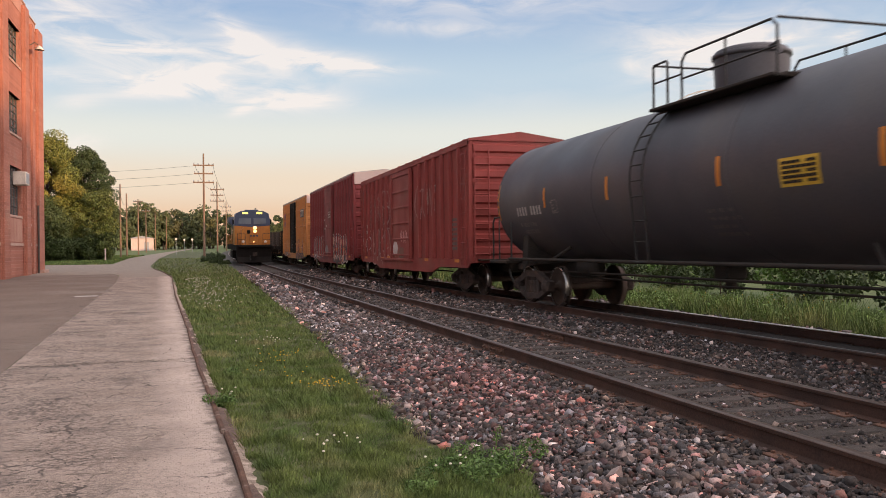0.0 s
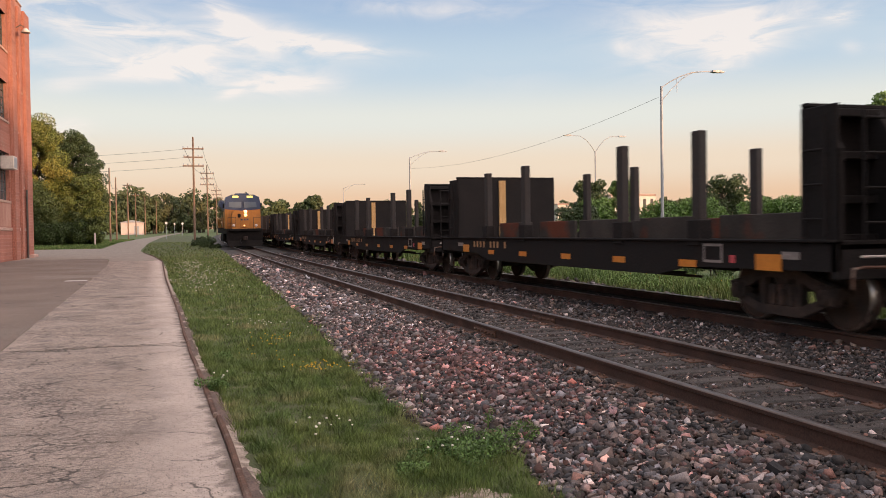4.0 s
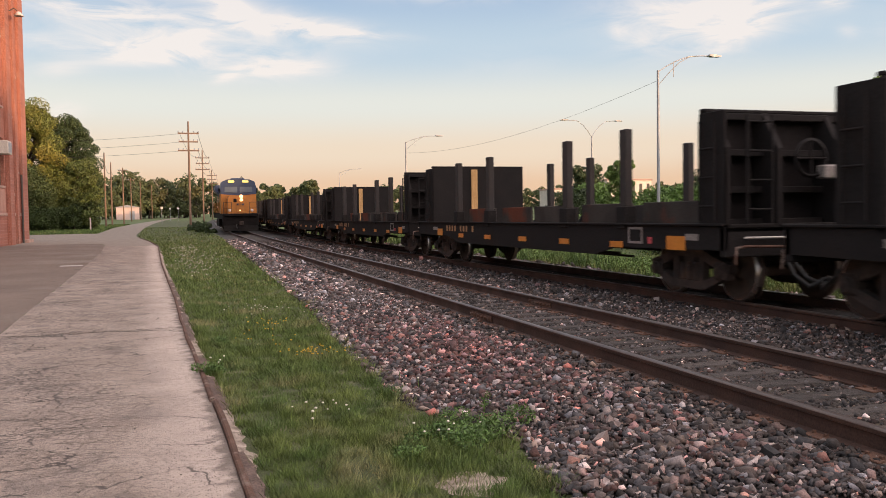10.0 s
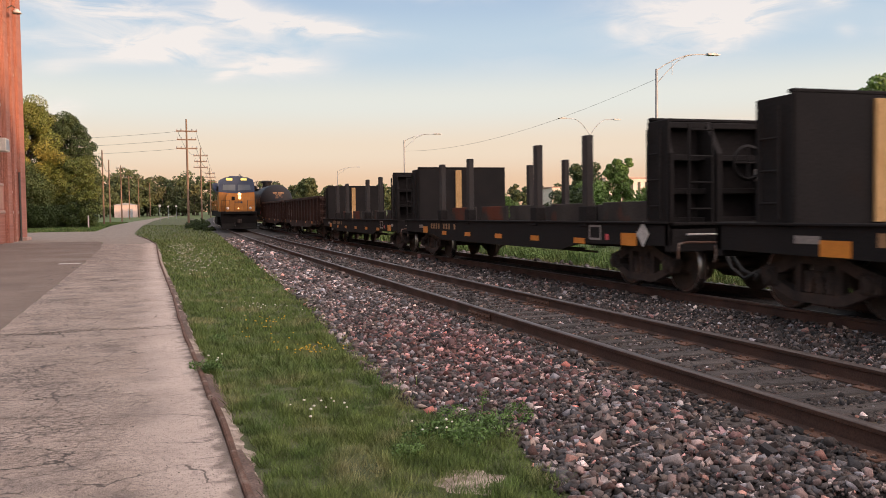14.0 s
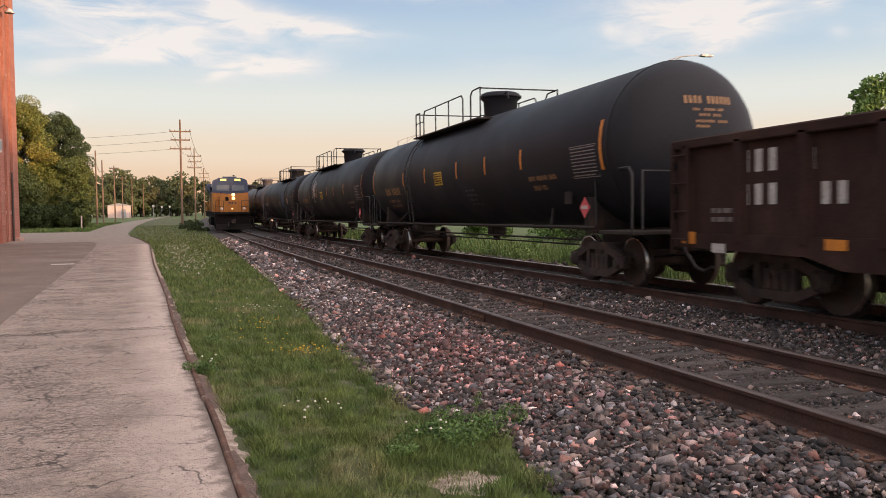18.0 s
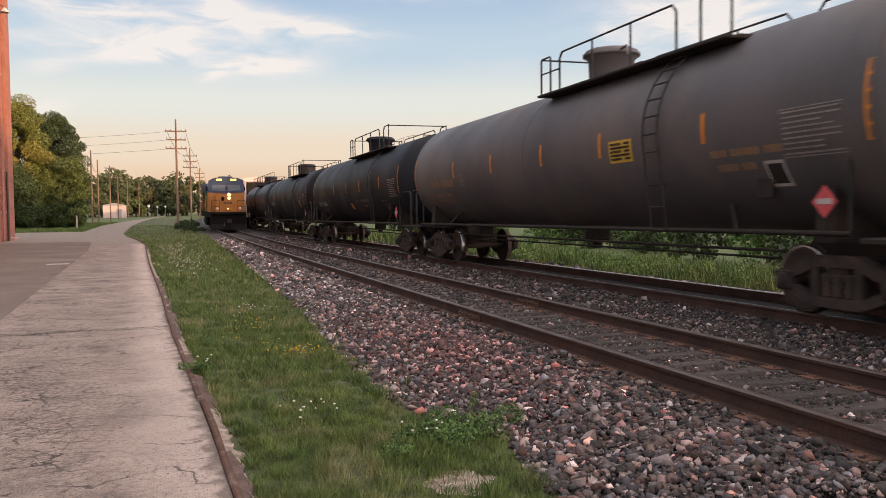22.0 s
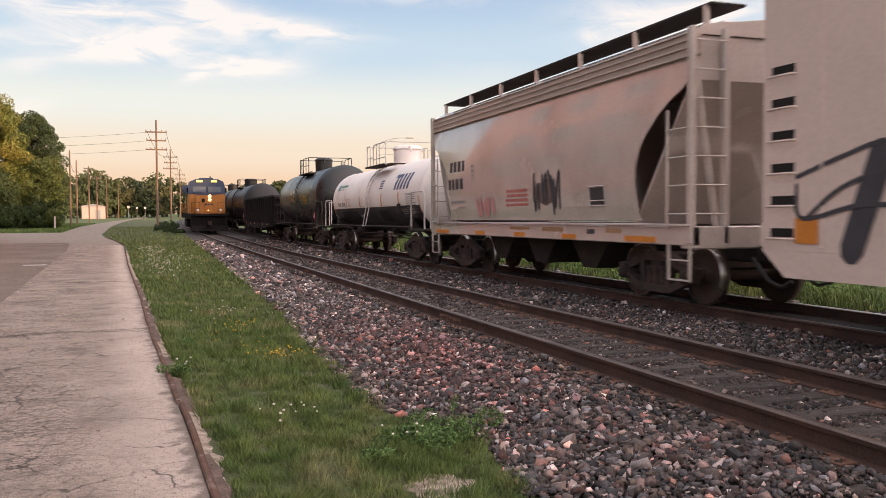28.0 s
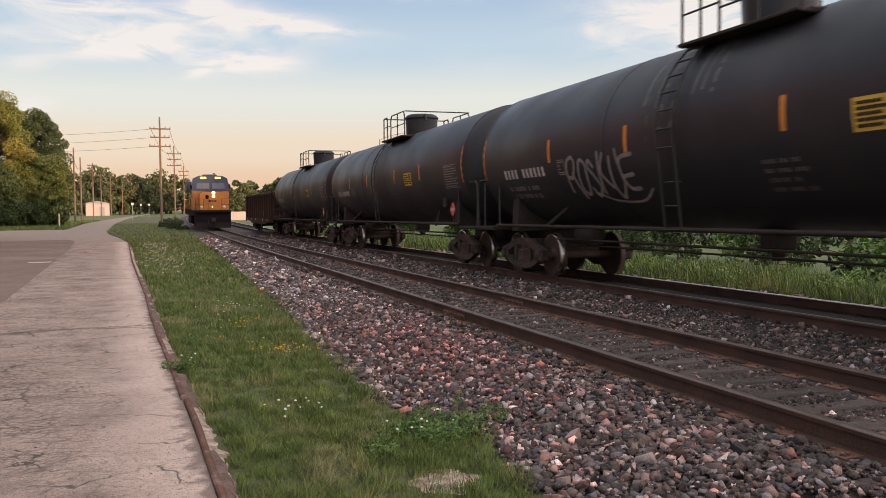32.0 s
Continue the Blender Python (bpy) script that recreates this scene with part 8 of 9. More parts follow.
        part("mirror", Mesh().cbox(min(s * 1.58, s * 1.70), max(s * 1.58, s * 1.70), 2.9, 2.95, 3.5, 3.9, 0.01), M_LOCOGRIME, cab)
    part("centre_light", Mesh().lathe([(0.0, -0.1), (0.05, -0.1), (0.06, 0.0)], 1, (0.0, 0.72, 1.92), 10), M_LAMP, L, "small lit marker lamp")
    part("headlight", Mesh().lathe([(0.0, -0.08), (0.13, -0.08), (0.15, 0.0), (0.15, 0.1)], 1, (0.12, 0.72, 3.14), 18), M_LAMP, L, "bright lit headlamp")
    part("headlight", Mesh().lathe([(0.0, -0.08), (0.13, -0.08), (0.15, 0.0), (0.15, 0.1)], 1, (0.12, 0.72, 2.84), 18), M_LAMP, L, "bright lit headlamp")
    part("crest", Mesh().cbox(-0.55, -0.25, 0.70, 0.76, 2.62, 2.95, 0.03), M_LOCOGRIME, L, "dark square badge on the nose")
    part("nose_lettering", Mesh().box(-0.30, -0.12, 0.70, 0.745, 2.36, 2.52).box(-0.06, 0.12, 0.70, 0.745, 2.36, 2.52).box(0.18, 0.36, 0.70, 0.745, 2.36, 2.52), M_LOCOBLUE, L)
    part("hood", Mesh().cbox(-0.95, 0.95, 4.9, 20.2, 1.65, 4.35, 0.08), M_LOCOYEL, L, "long yellow engine hood")
    part("hood_top", Mesh().cbox(-0.98, 0.98, 4.92, 20.22, 3.6, 4.42, 0.1), M_LOCOBLUE, L)
    part("radiator", Mesh().prism([(-0.95, 3.4), (-1.5, 4.0), (-1.5, 4.55), (1.5, 4.55), (1.5, 4.0), (0.95, 3.4)], 1, 15.8, 20.6), M_LOCOBLUE, L, "flared radiator housing")
    part("roof_unit", Mesh().cbox(-0.6, 0.6, 3.1, 4.5, 4.62, 4.82, 0.04), M_LOCOBLUE, L)
    part("horn", Mesh().lathe([(0.03, 0.0), (0.04, -0.3), (0.10, -0.45)], 1, (0.3, 3.0, 4.85), 10), M_GREYMETAL, L)
    part("coupler", shared("coupler", coupler, M_TRUCK), None, L)
    part("air_hose", shared("air_hose", hose, M_BLACKSTEEL), None, L)
    for yy in (2.6, 4.4, 6.2, 15.6, 17.4, 19.2):
        for s in (-1, 1):
            part("wheel", shared("wheel", wheel, M_WHEEL), None, L, at=pose(s * 0.735, yy, 0.46, 0, 0, 180 if s < 0 else 0))
    for yc in (4.4, 17.4):
        for s in (-1, 1):
            part("truck_frame", bar_path(Mesh(), [(yc - 2.6, 0.75), (yc - 1.9, 0.62), (yc + 1.9, 0.62), (yc + 2.6, 0.75)], 0.3, s * 1.02 - 0.08, s * 1.02 + 0.08), M_TRUCK, L)


build_loco()

# ---- trees, poles, lamps and the distance ----
def wood_pole(x, y, top, arms=(), group="", r=0.15, label="tall weathered wooden utility pole"):
    z = ground_z(x, y) - 0.06
    p = thing("utility_pole", label, "utility pole", at=pose(x, y, z), group=group)
    h = top - z
    part("shaft", Mesh().tube([(0, 0, -0.2), (0, 0, h * 0.5), (0, 0, h)], [r, r * 0.85, r * 0.62], 9), M_POLE, p)
    for dz, w in arms:
        part("crossarm", Mesh().cbox(-w, w, -0.16, -0.04, h - dz - 0.07, h - dz + 0.07, 0.01), M_POLE, p)
        for s in (-1, -0.55, 0.55, 1):
            part("insulator", shared("insulator", lambda: Mesh().lathe([(0.02, -0.02), (0.07, 0.02), (0.05, 0.08), (0.07, 0.14), (0.03, 0.22), (0.0, 0.22)], 2, (0, 0, 0), 8), M_GREYMETAL), None, p, at=pose(s * w * 0.94, -0.1, h - dz + 0.06))
    return h + z


def wire(a, b, sag, r=0.02, label="thin dark overhead cable"):
    pts = [(a[0] + (b[0] - a[0]) * t, a[1] + (b[1] - a[1]) * t, a[2] + (b[2] - a[2]) * t - sag * 4 * t * (1 - t)) for t in (i / 16 for i in range(17))]
    return tagged(part("overhead_cable", Mesh().tube(pts, r, 5), M_CABLE), label, "cable")


def street_lamp(x, y, z_top, arm, rise, label, double=False):
    z = ground_z(x, y) - 0.06
    p = thing("street_lamp", label, "street lamp", at=pose(x, y, z), group="grey street lamps beyond the train")
    h = z_top - z
    part("post", Mesh().tube([(0, 0, 0), (0, 0, h)], [0.11, 0.075], 10), M_GREYMETAL, p)
    part("base", Mesh().cbox(-0.2, 0.2, -0.2, 0.2, 0, 0.3, 0.03), M_GREYMETAL, p)
    for s in ((-1, 1) if double else (1,)):
        part("arm", Mesh().tube([(0, 0, h - 0.1)] + [(s * arm * t, 0, h - 0.05 + rise * math.sin(math.pi / 2 * min(1.0, t * (1.45 if double else 1.25)))) for t in (0.15, 0.35, 0.6, 0.85, 1.0)], 0.035, 7), M_GREYMETAL, p, "curved tubular arm")
        if not double:
            part("brace", Mesh().tube([(0, 0, h - 0.9)] + [(s * arm * t, 0, h - 0.95 + (rise + 0.85) * math.sin(math.pi / 2 * t / 0.72)) for t in (0.2, 0.4, 0.6, 0.72)], 0.025, 6).tube([(s * arm * 0.3, 0, h - 0.35), (s * arm * 0.3, 0, h + rise * 0.45)], 0.02, 5), M_GREYMETAL, p)
        part("lamp_head", Mesh().prism([(s * arm * 0.98, h + rise - 0.06), (s * (arm + 0.15), h + rise - 0.1), (s * (arm + 0.75), h + rise - 0.08), (s * (arm + 0.8), h + rise - 0.02), (s * (arm + 0.3), h + rise + 0.06), (s * arm * 0.98, h + rise + 0.03)], 1, -0.16, 0.16), M_GREYMETAL, p, "flat cobra lamp head")
    return p


def build_distance():
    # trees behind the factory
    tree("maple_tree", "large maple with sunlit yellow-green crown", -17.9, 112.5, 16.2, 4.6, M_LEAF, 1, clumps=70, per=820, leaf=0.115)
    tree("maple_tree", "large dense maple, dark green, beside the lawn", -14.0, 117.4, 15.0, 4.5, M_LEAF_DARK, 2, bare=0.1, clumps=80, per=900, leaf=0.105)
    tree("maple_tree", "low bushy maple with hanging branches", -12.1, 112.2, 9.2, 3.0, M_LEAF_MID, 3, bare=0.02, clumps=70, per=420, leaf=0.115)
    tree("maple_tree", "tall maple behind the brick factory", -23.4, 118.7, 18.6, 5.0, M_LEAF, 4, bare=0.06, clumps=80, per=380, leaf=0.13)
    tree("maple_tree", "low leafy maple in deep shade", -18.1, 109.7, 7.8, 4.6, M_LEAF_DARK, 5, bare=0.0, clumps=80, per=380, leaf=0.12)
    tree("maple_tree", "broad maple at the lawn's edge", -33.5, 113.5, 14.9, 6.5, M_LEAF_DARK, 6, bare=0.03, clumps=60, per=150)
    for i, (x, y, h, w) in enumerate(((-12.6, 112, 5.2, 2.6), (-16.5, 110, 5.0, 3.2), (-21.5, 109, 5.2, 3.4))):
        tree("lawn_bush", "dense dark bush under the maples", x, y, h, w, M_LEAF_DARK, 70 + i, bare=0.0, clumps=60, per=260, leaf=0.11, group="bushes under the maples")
    for i, (x, y, h, w) in enumerate(((2.0, 90, 0.5, 0.8), (2.7, 84, 0.35, 0.6), (1.6, 97, 0.6, 1.1), (2.2, 108, 0.8, 1.4))):
        tree("trackside_bush", "low dark brush beside the siding track", x, y, h, w, M_LEAF_DARK, 80 + i, bare=0.0, clumps=22, per=160, leaf=0.07, group="brush beside the siding")
    b = thing("marker_post", "short white marker post on the grass", "post", at=pose(-10.4, 109, ground_z(-10.4, 109) - 0.06))
    part("shaft", Mesh().cbox(-0.075, 0.075, -0.075, 0.075, 0, 1.55, 0.01), M_WHITE, b)
    # small poles along the lane
    tops = []
    for D, k, top in ((130, -0.0795, 11.4), (142, -0.073, 10.8), (165, -0.0608, 11.3), (200, -0.0527, 11.1), (230, -0.0428, 11.8), (262, -0.0309, 11.8), (300, -0.0139, 13.2)):
        wood_pole(k * D, D, top, ((0.5, 0.8),) if D in (165, 200) else (), "wooden poles along the lane", 0.14)
        tops.append((k * D, D, top))
    for a, c in zip(tops, tops[1:6]):
        wire((a[0], a[1], a[2] - 1.4), (c[0], c[1], c[2] - 1.4), 0.9, 0.025)
    # tall line poles with three crossarms
    line = []
    for D, k, s in ((100, 0.0101, 1.0), (148, 0.0247, 1.48), (208, 0.0346, 2.08), (285, 0.0405, 2.85)):
        top = 1.62 + (11.1, 11.7, 11.75, 11.75)[len(line)]
        wood_pole(k * D, D, top, ((1.35, 1.15), (2.3, 1.05), (3.3, 1.15)), "tall line poles beside the track", 0.14, "tall wooden line pole with three crossarms")
        line.append((k * D, D, top))
    for a, c in zip(line, line[1:]):
        for w, dz in ((-1.0, 1.2), (1.0, 1.2), (1.0, 3.15)):
            wire((a[0] + w, a[1], a[2] - dz), (c[0] + w, c[1], c[2] - dz), 0.8, 0.02)
    for dz, sag in ((1.4, 0.35), (2.35, 0.35), (3.35, 0.3)):
        wire((line[0][0] - 1.0, 100, line[0][2] - dz), (-40.0, 128, line[0][2] - dz + 1.6), sag + 0.5, 0.014)
    # street lamps beyond the train
    street_lamp(27.7, 45, 10.2, 3.6, 1.05, "tall grey street lamp with one curved arm")
    street_lamp(41.3, 80, 9.75, 2.8, 1.65, "grey street lamp with two curved arms", True)
    street_lamp(23.8, 90, 9.8, 3.5, 0.75, "grey street lamp with one curved arm")
    street_lamp(30.9, 170, 10.7, 4.0, 0.8, "far grey street lamp with one arm")
    wire((27.7, 45, 9.6), (23.9, 90, 8.6), 1.1, 0.009, "thin cable slung between two street lamps")
    # shrubs and small trees on the far side
    for i, (x, y, h, s, m) in enumerate(((35.6, 70, 6.6, 2.0, M_LEAF_DARK), (39.2, 70, 7.2, 1.7, M_LEAF_FRESH), (32.2, 52, 3.9, 2.3, M_LEAF_FRESH), (36.0, 54, 4.1, 2.5, M_LEAF_FRESH), (29.5, 60, 4.0, 2.4, M_LEAF_DARK),
                                         (25.0, 66, 3.6, 2.2, M_LEAF_FRESH), (39.5, 50, 3.9, 2.6, M_LEAF_FRESH), (44.0, 62, 6.4, 2.6, M_LEAF_DARK), (39.4, 39.5, 10.3, 2.3, M_LEAF_FRESH), (43, 48, 4.4, 3.0, M_LEAF_FRESH), (33.0, 64, 4.6, 2.2, M_LEAF_FRESH), (21.5, 74, 3.6, 2.2, M_LEAF_DARK))):
        tree("shrub_tree" if h < 5 else "small_tree", "leafy green shrub beyond the tracks" if h < 5 else "young green street tree with upright crown", x, y, h, s, m, 20 + i, bare=0.03, clumps=48, per=300, leaf=0.105, group="shrubs beyond the tracks")
    # distant woods and roofs
    belt("far_woods", "far belt of dark leafy woods", [(-90, 262), (-30, 276), (10, 310)], 14.5, 34, M_LEAF_FAR, 31, 0.42, 1.3, 130)
    belt("far_woods", "far belt of dark leafy woods", [(10, 262), (40, 310), (120, 330), (220, 260), (300, 200)], 10.5, 30, M_LEAF_FAR, 32, 0.5, 2.0, 110)
    belt("lane_trees", "leafy trees along the lane's end", [(-34, 225), (-24, 262), (4, 290)], 9.5, 14, M_LEAF_FAR, 33, 0.42, 3.2, 160)
    tree("park_tree", "round-headed tree standing above the far woods", 39.5, 270, 12.0, 3.6, M_LEAF_FAR, 44, leaf=0.5, per=120)
    for x, y, w, d, h0, nwin, lab in ((121.8, 220, 14.2, 14, 10.9, 6, "beige low-rise building beyond the street"), (104, 225, 5.0, 10, 8.6, 2, "small grey-white building in the distance")):
        g = ground_z(x, y) - 0.3
        bl = thing("distant_building", lab, "building", at=pose(x, y, g))
        part("wall", Mesh().cbox(-w / 2, w / 2, -d / 2, d / 2, 0, h0 - g, 0.05), M_ACUNIT, bl)
        part("roof_edge", Mesh().cbox(-w / 2 - 0.2, w / 2 + 0.2, -d / 2 - 0.2, d / 2 + 0.2, h0 - g, h0 - g + 0.4, 0.05), M_STONEBAND, bl)
        for k in range(2):
            for i in range(nwin):
                part("window", shared("far_window", lambda: Mesh().cbox(-0.45, 0.45, -0.05, 0.05, -1.3, 1.3, 0.02), M_SASH), None, bl, at=pose(-w / 2 + w * (i + 0.5) / nwin, -d / 2 - 0.03, h0 - g - 2.2 - 3.4 * k))
    hx, hy = -14.2, 252
    hut = thing("white_shed", "low white shed with grey roof beside the lane", "shed", at=pose(hx, hy, ground_z(hx, hy) - 0.1))
    part("wall", Mesh().cbox(-2.9, 2.9, -3, 3, 0, 3.4, 0.03), M_WHITE, hut)
    part("roof", Mesh().prism([(-3.1, 3.4), (-3.1, 3.52), (0, 4.1), (3.1, 3.52), (3.1, 3.4)], 1, -3.2, 3.2), M_GREYMETAL, hut)
    part("door", Mesh().cbox(0.6, 1.9, -3.05, -3.0, 0, 2.4, 0.01), M_GREYMETAL, hut)
    fe = thing("white_fence", "low white board fence beyond the tracks", "fence", at=pose(15.6, 160, ground_z(15.6, 160) - 0.06))
    for i in range(9):
        part("board", shared("fence_board", lambda: Mesh().cbox(-0.26, 0.26, -0.02, 0.02, 0.1, 1.7, 0.008), M_WHITE), None, fe, at=pose(-2.2 + 0.56 * i, 0, 0))
    part("rail", Mesh().cbox(-2.5, 2.5, 0.02, 0.07, 0.5, 0.6, 0.008).cbox(-2.5, 2.5, 0.02, 0.07, 1.3, 1.4, 0.008), M_WHITE, fe)
    for x, y, kind in ((-0.6, 190, "diamond"), (-2.3, 196, "round"), (-3.1, 150, "round")):
        g = ground_z(x, y) - 0.06
        sg = thing("road_sign", "small road sign on a metal post by the lane", "sign", at=pose(x, y, g))
        part("post", Mesh().tube([(0, 0, 0), (0, 0, 3.0)], 0.04, 6), M_GREYMETAL, sg)
        part("sign_plate", Mesh().prism([(0, 2.5), (0.3, 2.8), (0, 3.1), (-0.3, 2.8)], 1, -0.06, -0.03) if kind == "diamond" else Mesh().cbox(-0.19, 0.19, -0.06, -0.03, 2.6, 2.98, 0.01), M_PALESTEEL, sg)
    # unseen woods added behind the camera to hold off the low sun
    a = radians(SUN_AZ)
    cx, cy = 250 * math.sin(a) - 10, 250 * math.cos(a) + 60
    ex, ey = -math.cos(a), math.sin(a)
    rnd = random.Random(9)
    pts = [(cx + ex * s, cy + ey * s) for s in range(-330, 331, 10)]
    vs = []
    for i, (x, y) in enumerate(pts):
        # taller half shades the factory higher; lower half lets sun onto the maples
        top = (24.2 if i < 34 else 17.2) + rnd.uniform(-1.2, 1.0)
        vs += [(x, y, -1), (x, y, top)]
    w = belt("woods_behind", "unseen woods added behind the camera to block the low sun", [pts[0], pts[33]], 25, 8, M_LEAF_FAR, 34, 1.6, 9, 60)
    belt("woods_behind", "unseen woods added behind the camera to block the low sun", [pts[34], pts[-1]], 17.5, 8, M_LEAF_FAR, 35, 1.6, 9, 60)
    # solid sheet so no sun leaks between the leaves
    tagged(part("wood_mass", Mesh().add(vs, [(2 * i, 2 * i + 1, 2 * i + 3, 2 * i + 2) for i in range(len(pts) - 1)]), M_LEAF_FAR, w), kind="stuff")


build_distance()


# ---- path, kerb and cracks ----
M_KERBC = surf("broken_brown_concrete", (0.155, 0.100, 0.080), (0.105, 0.070, 0.056), 0.95, scale=5, fine=60, bump=0.6, grain=0.4)
M_SAND = surf("sandy_soil", (0.46, 0.365, 0.30), (0.20, 0.15, 0.118), 1.0, scale=9, fine=70, bump=0.6, grain=0.3)


def cut_sheet(y0, y1, rows, thick=0.12):
    """A slab of the path between two joints, with its side faces."""
    m, vs = Mesh(), []
    for i in range(rows + 1):
        y = y0 + (y1 - y0) * i / rows
        a, b = along(PATH_L, y), along(CURB, y) - 0.012
        if 0 < i < rows:
            a += 0.05 * noise.noise((y * 1.7, 5.0, 0.0))
        for x in (a, a + (b - a) * 0.33, a + (b - a) * 0.67, b):
            vs.append((x, y, lift(y) + 0.008 * noise.noise((x * 0.7, y * 0.5, 1.0))))
    fs = [(i * 4 + c, i * 4 + c + 1, (i + 1) * 4 + c + 1, (i + 1) * 4 + c) for i in range(rows) for c in range(3)]
    m.add(vs, fs)
    for c in (0, 3):
        side = [vs[i * 4 + c] for i in range(rows + 1)]
        low = [(x, y, z - thick) for x, y, z in side]
        n = rows + 1
        m.add(side + low, [((i, i + 1, n + i + 1, n + i) if c == 0 else (i, n + i, n + i + 1, i + 1)) for i in range(rows)])
    for i in (0, rows):
        row = vs[i * 4:i * 4 + 4]
        m.add(row + [(x, y, z - thick) for x, y, z in row], [(k, k + 1, k + 5, k + 4) if i == 0 else (k, k + 4, k + 5, k + 1) for k in range(3)])
    return m


def crack(slab, x, y, length, angle, seed, w=0.010):
    """A jagged, broken crack that wanders and forks."""
    rnd = random.Random(seed)
    m = Mesh()

    def run(x, y, length, angle, w, forks):
        n = max(6, int(length / 0.022))
        vs, off, drift = [], 0.0, 0.0
        for i in range(n + 1):
            drift = drift * 0.85 + rnd.gauss(0, 0.006)
            off += drift * 0.5
            jag = off + rnd.gauss(0, 0.009)
            px = x + math.cos(angle) * length * i / n - math.sin(angle) * jag
            py = y + math.sin(angle) * length * i / n + math.cos(angle) * jag
            t = w * (0.25 + 0.75 * rnd.random()) * min(1, 5 * min(i, n - i) / n + 0.1)
            zz = lift(py) + 0.008 * noise.noise((px * 0.7, py * 0.5, 1.0)) + 0.004
            vs += [(px + math.sin(angle) * t, py - math.cos(angle) * t, zz), (px - math.sin(angle) * t, py + math.cos(angle) * t, zz)]
            if forks and rnd.random() < 0.045:
                run(px, py, length * rnd.uniform(0.12, 0.3), angle + rnd.choice((-1, 1)) * rnd.uniform(0.4, 1.3), w * 0.6, False)
        m.add(vs, [(2 * i, 2 * i + 1, 2 * i + 3, 2 * i + 2) for i in range(n) if rnd.random() > 0.10])

    run(x, y, length, angle, w, True)
    part("crack", m, M_CRACK, slab)


def build_path():
    p = thing("path", "wide worn concrete path with cracks and dark joints", "path", kind="structure")
    joints = (-8, 2.7, 13.2, 23.6, 34.0, 44.65, 55)
    slabs = [part("slab", cut_sheet(a + 0.02, b - 0.02, 24), M_CONC, p) for a, b in zip(joints, joints[1:])]
    for s in slabs:
        n = len(s.data.vertices)
        s.data.attributes.new("across", "FLOAT", "POINT").data.foreach_set("value", [((i % 4) / 3 if i < 100 else 0.5) for i in range(n)])
    part("joint_filler", strip(lambda y: along(PATH_L, y), lambda y: along(CURB, y) + 0.04, -8, 55, 2, -0.02), M_CRACK, p)
    tagged(part("painted_mark", Mesh().box(-4.25, -3.5, 33.2, 33.75, -0.02, -0.006), M_MARK), "worn white painted mark on the yard", "paint mark", kind="structure")
    near, mid = slabs[1], slabs[2]
    rnd = random.Random(4)
    crack(near, -2.5, 13.17, 2.45, 0.0, 1, 0.028)
    for i, (x, y, l, a, w) in enumerate(((-1.9, 10.2, 1.0, 0.25, 0.010), (-1.35, 8.28, 0.42, 0.1, 0.020), (-1.75, 7.6, 0.8, -0.1, 0.011), (-1.2, 7.15, 0.75, -0.15, 0.012), (-1.75, 6.65, 0.5, 0.2, 0.011),
                                         (-1.15, 6.6, 0.4, -0.9, 0.010), (-1.3, 6.0, 0.5, 0.1, 0.012), (-1.5, 5.5, 0.6, 0.3, 0.010), (-0.95, 7.3, 0.3, 0.5, 0.009),
                                         (-1.7, 9.1, 0.6, 0.1, 0.008), (-1.6, 9.9, 0.4, -1.1, 0.008), (-1.2, 5.0, 0.7, 0.2, 0.012), (-1.6, 4.6, 0.8, -0.2, 0.012), 
                                         (-1.6, 11.5, 0.4, -0.9, 0.007), (-1.45, 8.9, 0.35, -1.2, 0.008), (-2.0, 8.5, 0.5, 0.2, 0.008))):
        crack(near, x, y, l, a, 10 + i, w)
    for i in range(12):
        crack(near, rnd.uniform(-2.0, -0.8), rnd.uniform(6.4, 12.5), rnd.uniform(0.12, 0.4), rnd.uniform(-0.6, 3.0), 60 + i, 0.006)
    for i, y in enumerate((23.6, 34.0, 44.65, 54.98)):
        crack(slabs[2 + i], along(PATH_L, y) + 0.1, y - 0.03, 2.4 + 0.15 * i, 0.0, 200 + i, 0.035)
    for i in range(14):
        crack(mid, rnd.uniform(-2.6, -0.5), rnd.uniform(14, 22), rnd.uniform(0.3, 0.9), rnd.uniform(-0.3, 0.3), 100 + i, 0.009)
    rnd2 = random.Random(77)
    m = Mesh()
    for _ in range(260):
        y = 4.0 + 14 * rnd2.random() ** 1.6
        x = along(PATH_L, y) + (along(CURB, y) - along(PATH_L, y)) * rnd2.random()
        r = rnd2.uniform(0.003, 0.009)
        m.add([(x - r, y, 0.006), (x, y - r * 0.8, 0.006), (x + r, y + r * 0.3, 0.006), (x, y + r, 0.006), (x, y, 0.006 + r)], [(0, 1, 4), (1, 2, 4), (2, 3, 4), (3, 0, 4)])
    tagged(part("grit", m, M_CRACK, p), kind="stuff")
    k = thing("kerb", "rusted steel rail set as an edging beside broken concrete", "kerb", kind="structure")
    ends = (-6, 2.6, 7.68, 13.05, 19, 25.1, 32, 45, 58, 74)
    for j, (a, b) in enumerate(zip(ends, ends[1:])):
        off = 0.02 if j == 1 else 0.0
        m, vs, n = Mesh(), [], 16
        prof = [(-0.026, -0.1), (-0.026, 0.022), (-0.016, 0.034), (0.010, 0.034), (0.020, 0.022), (0.020, -0.1)]
        for i in range(n + 1):
            y = a + 0.02 + (b - a - 0.04) * i / n
            x = along(CURB, y) + off + 0.012 * noise.noise((y * 0.8, 9.0, 0.0))
            vs += [(x + px, y, lift(y) + pz) for px, pz in prof]
        q = len(prof)
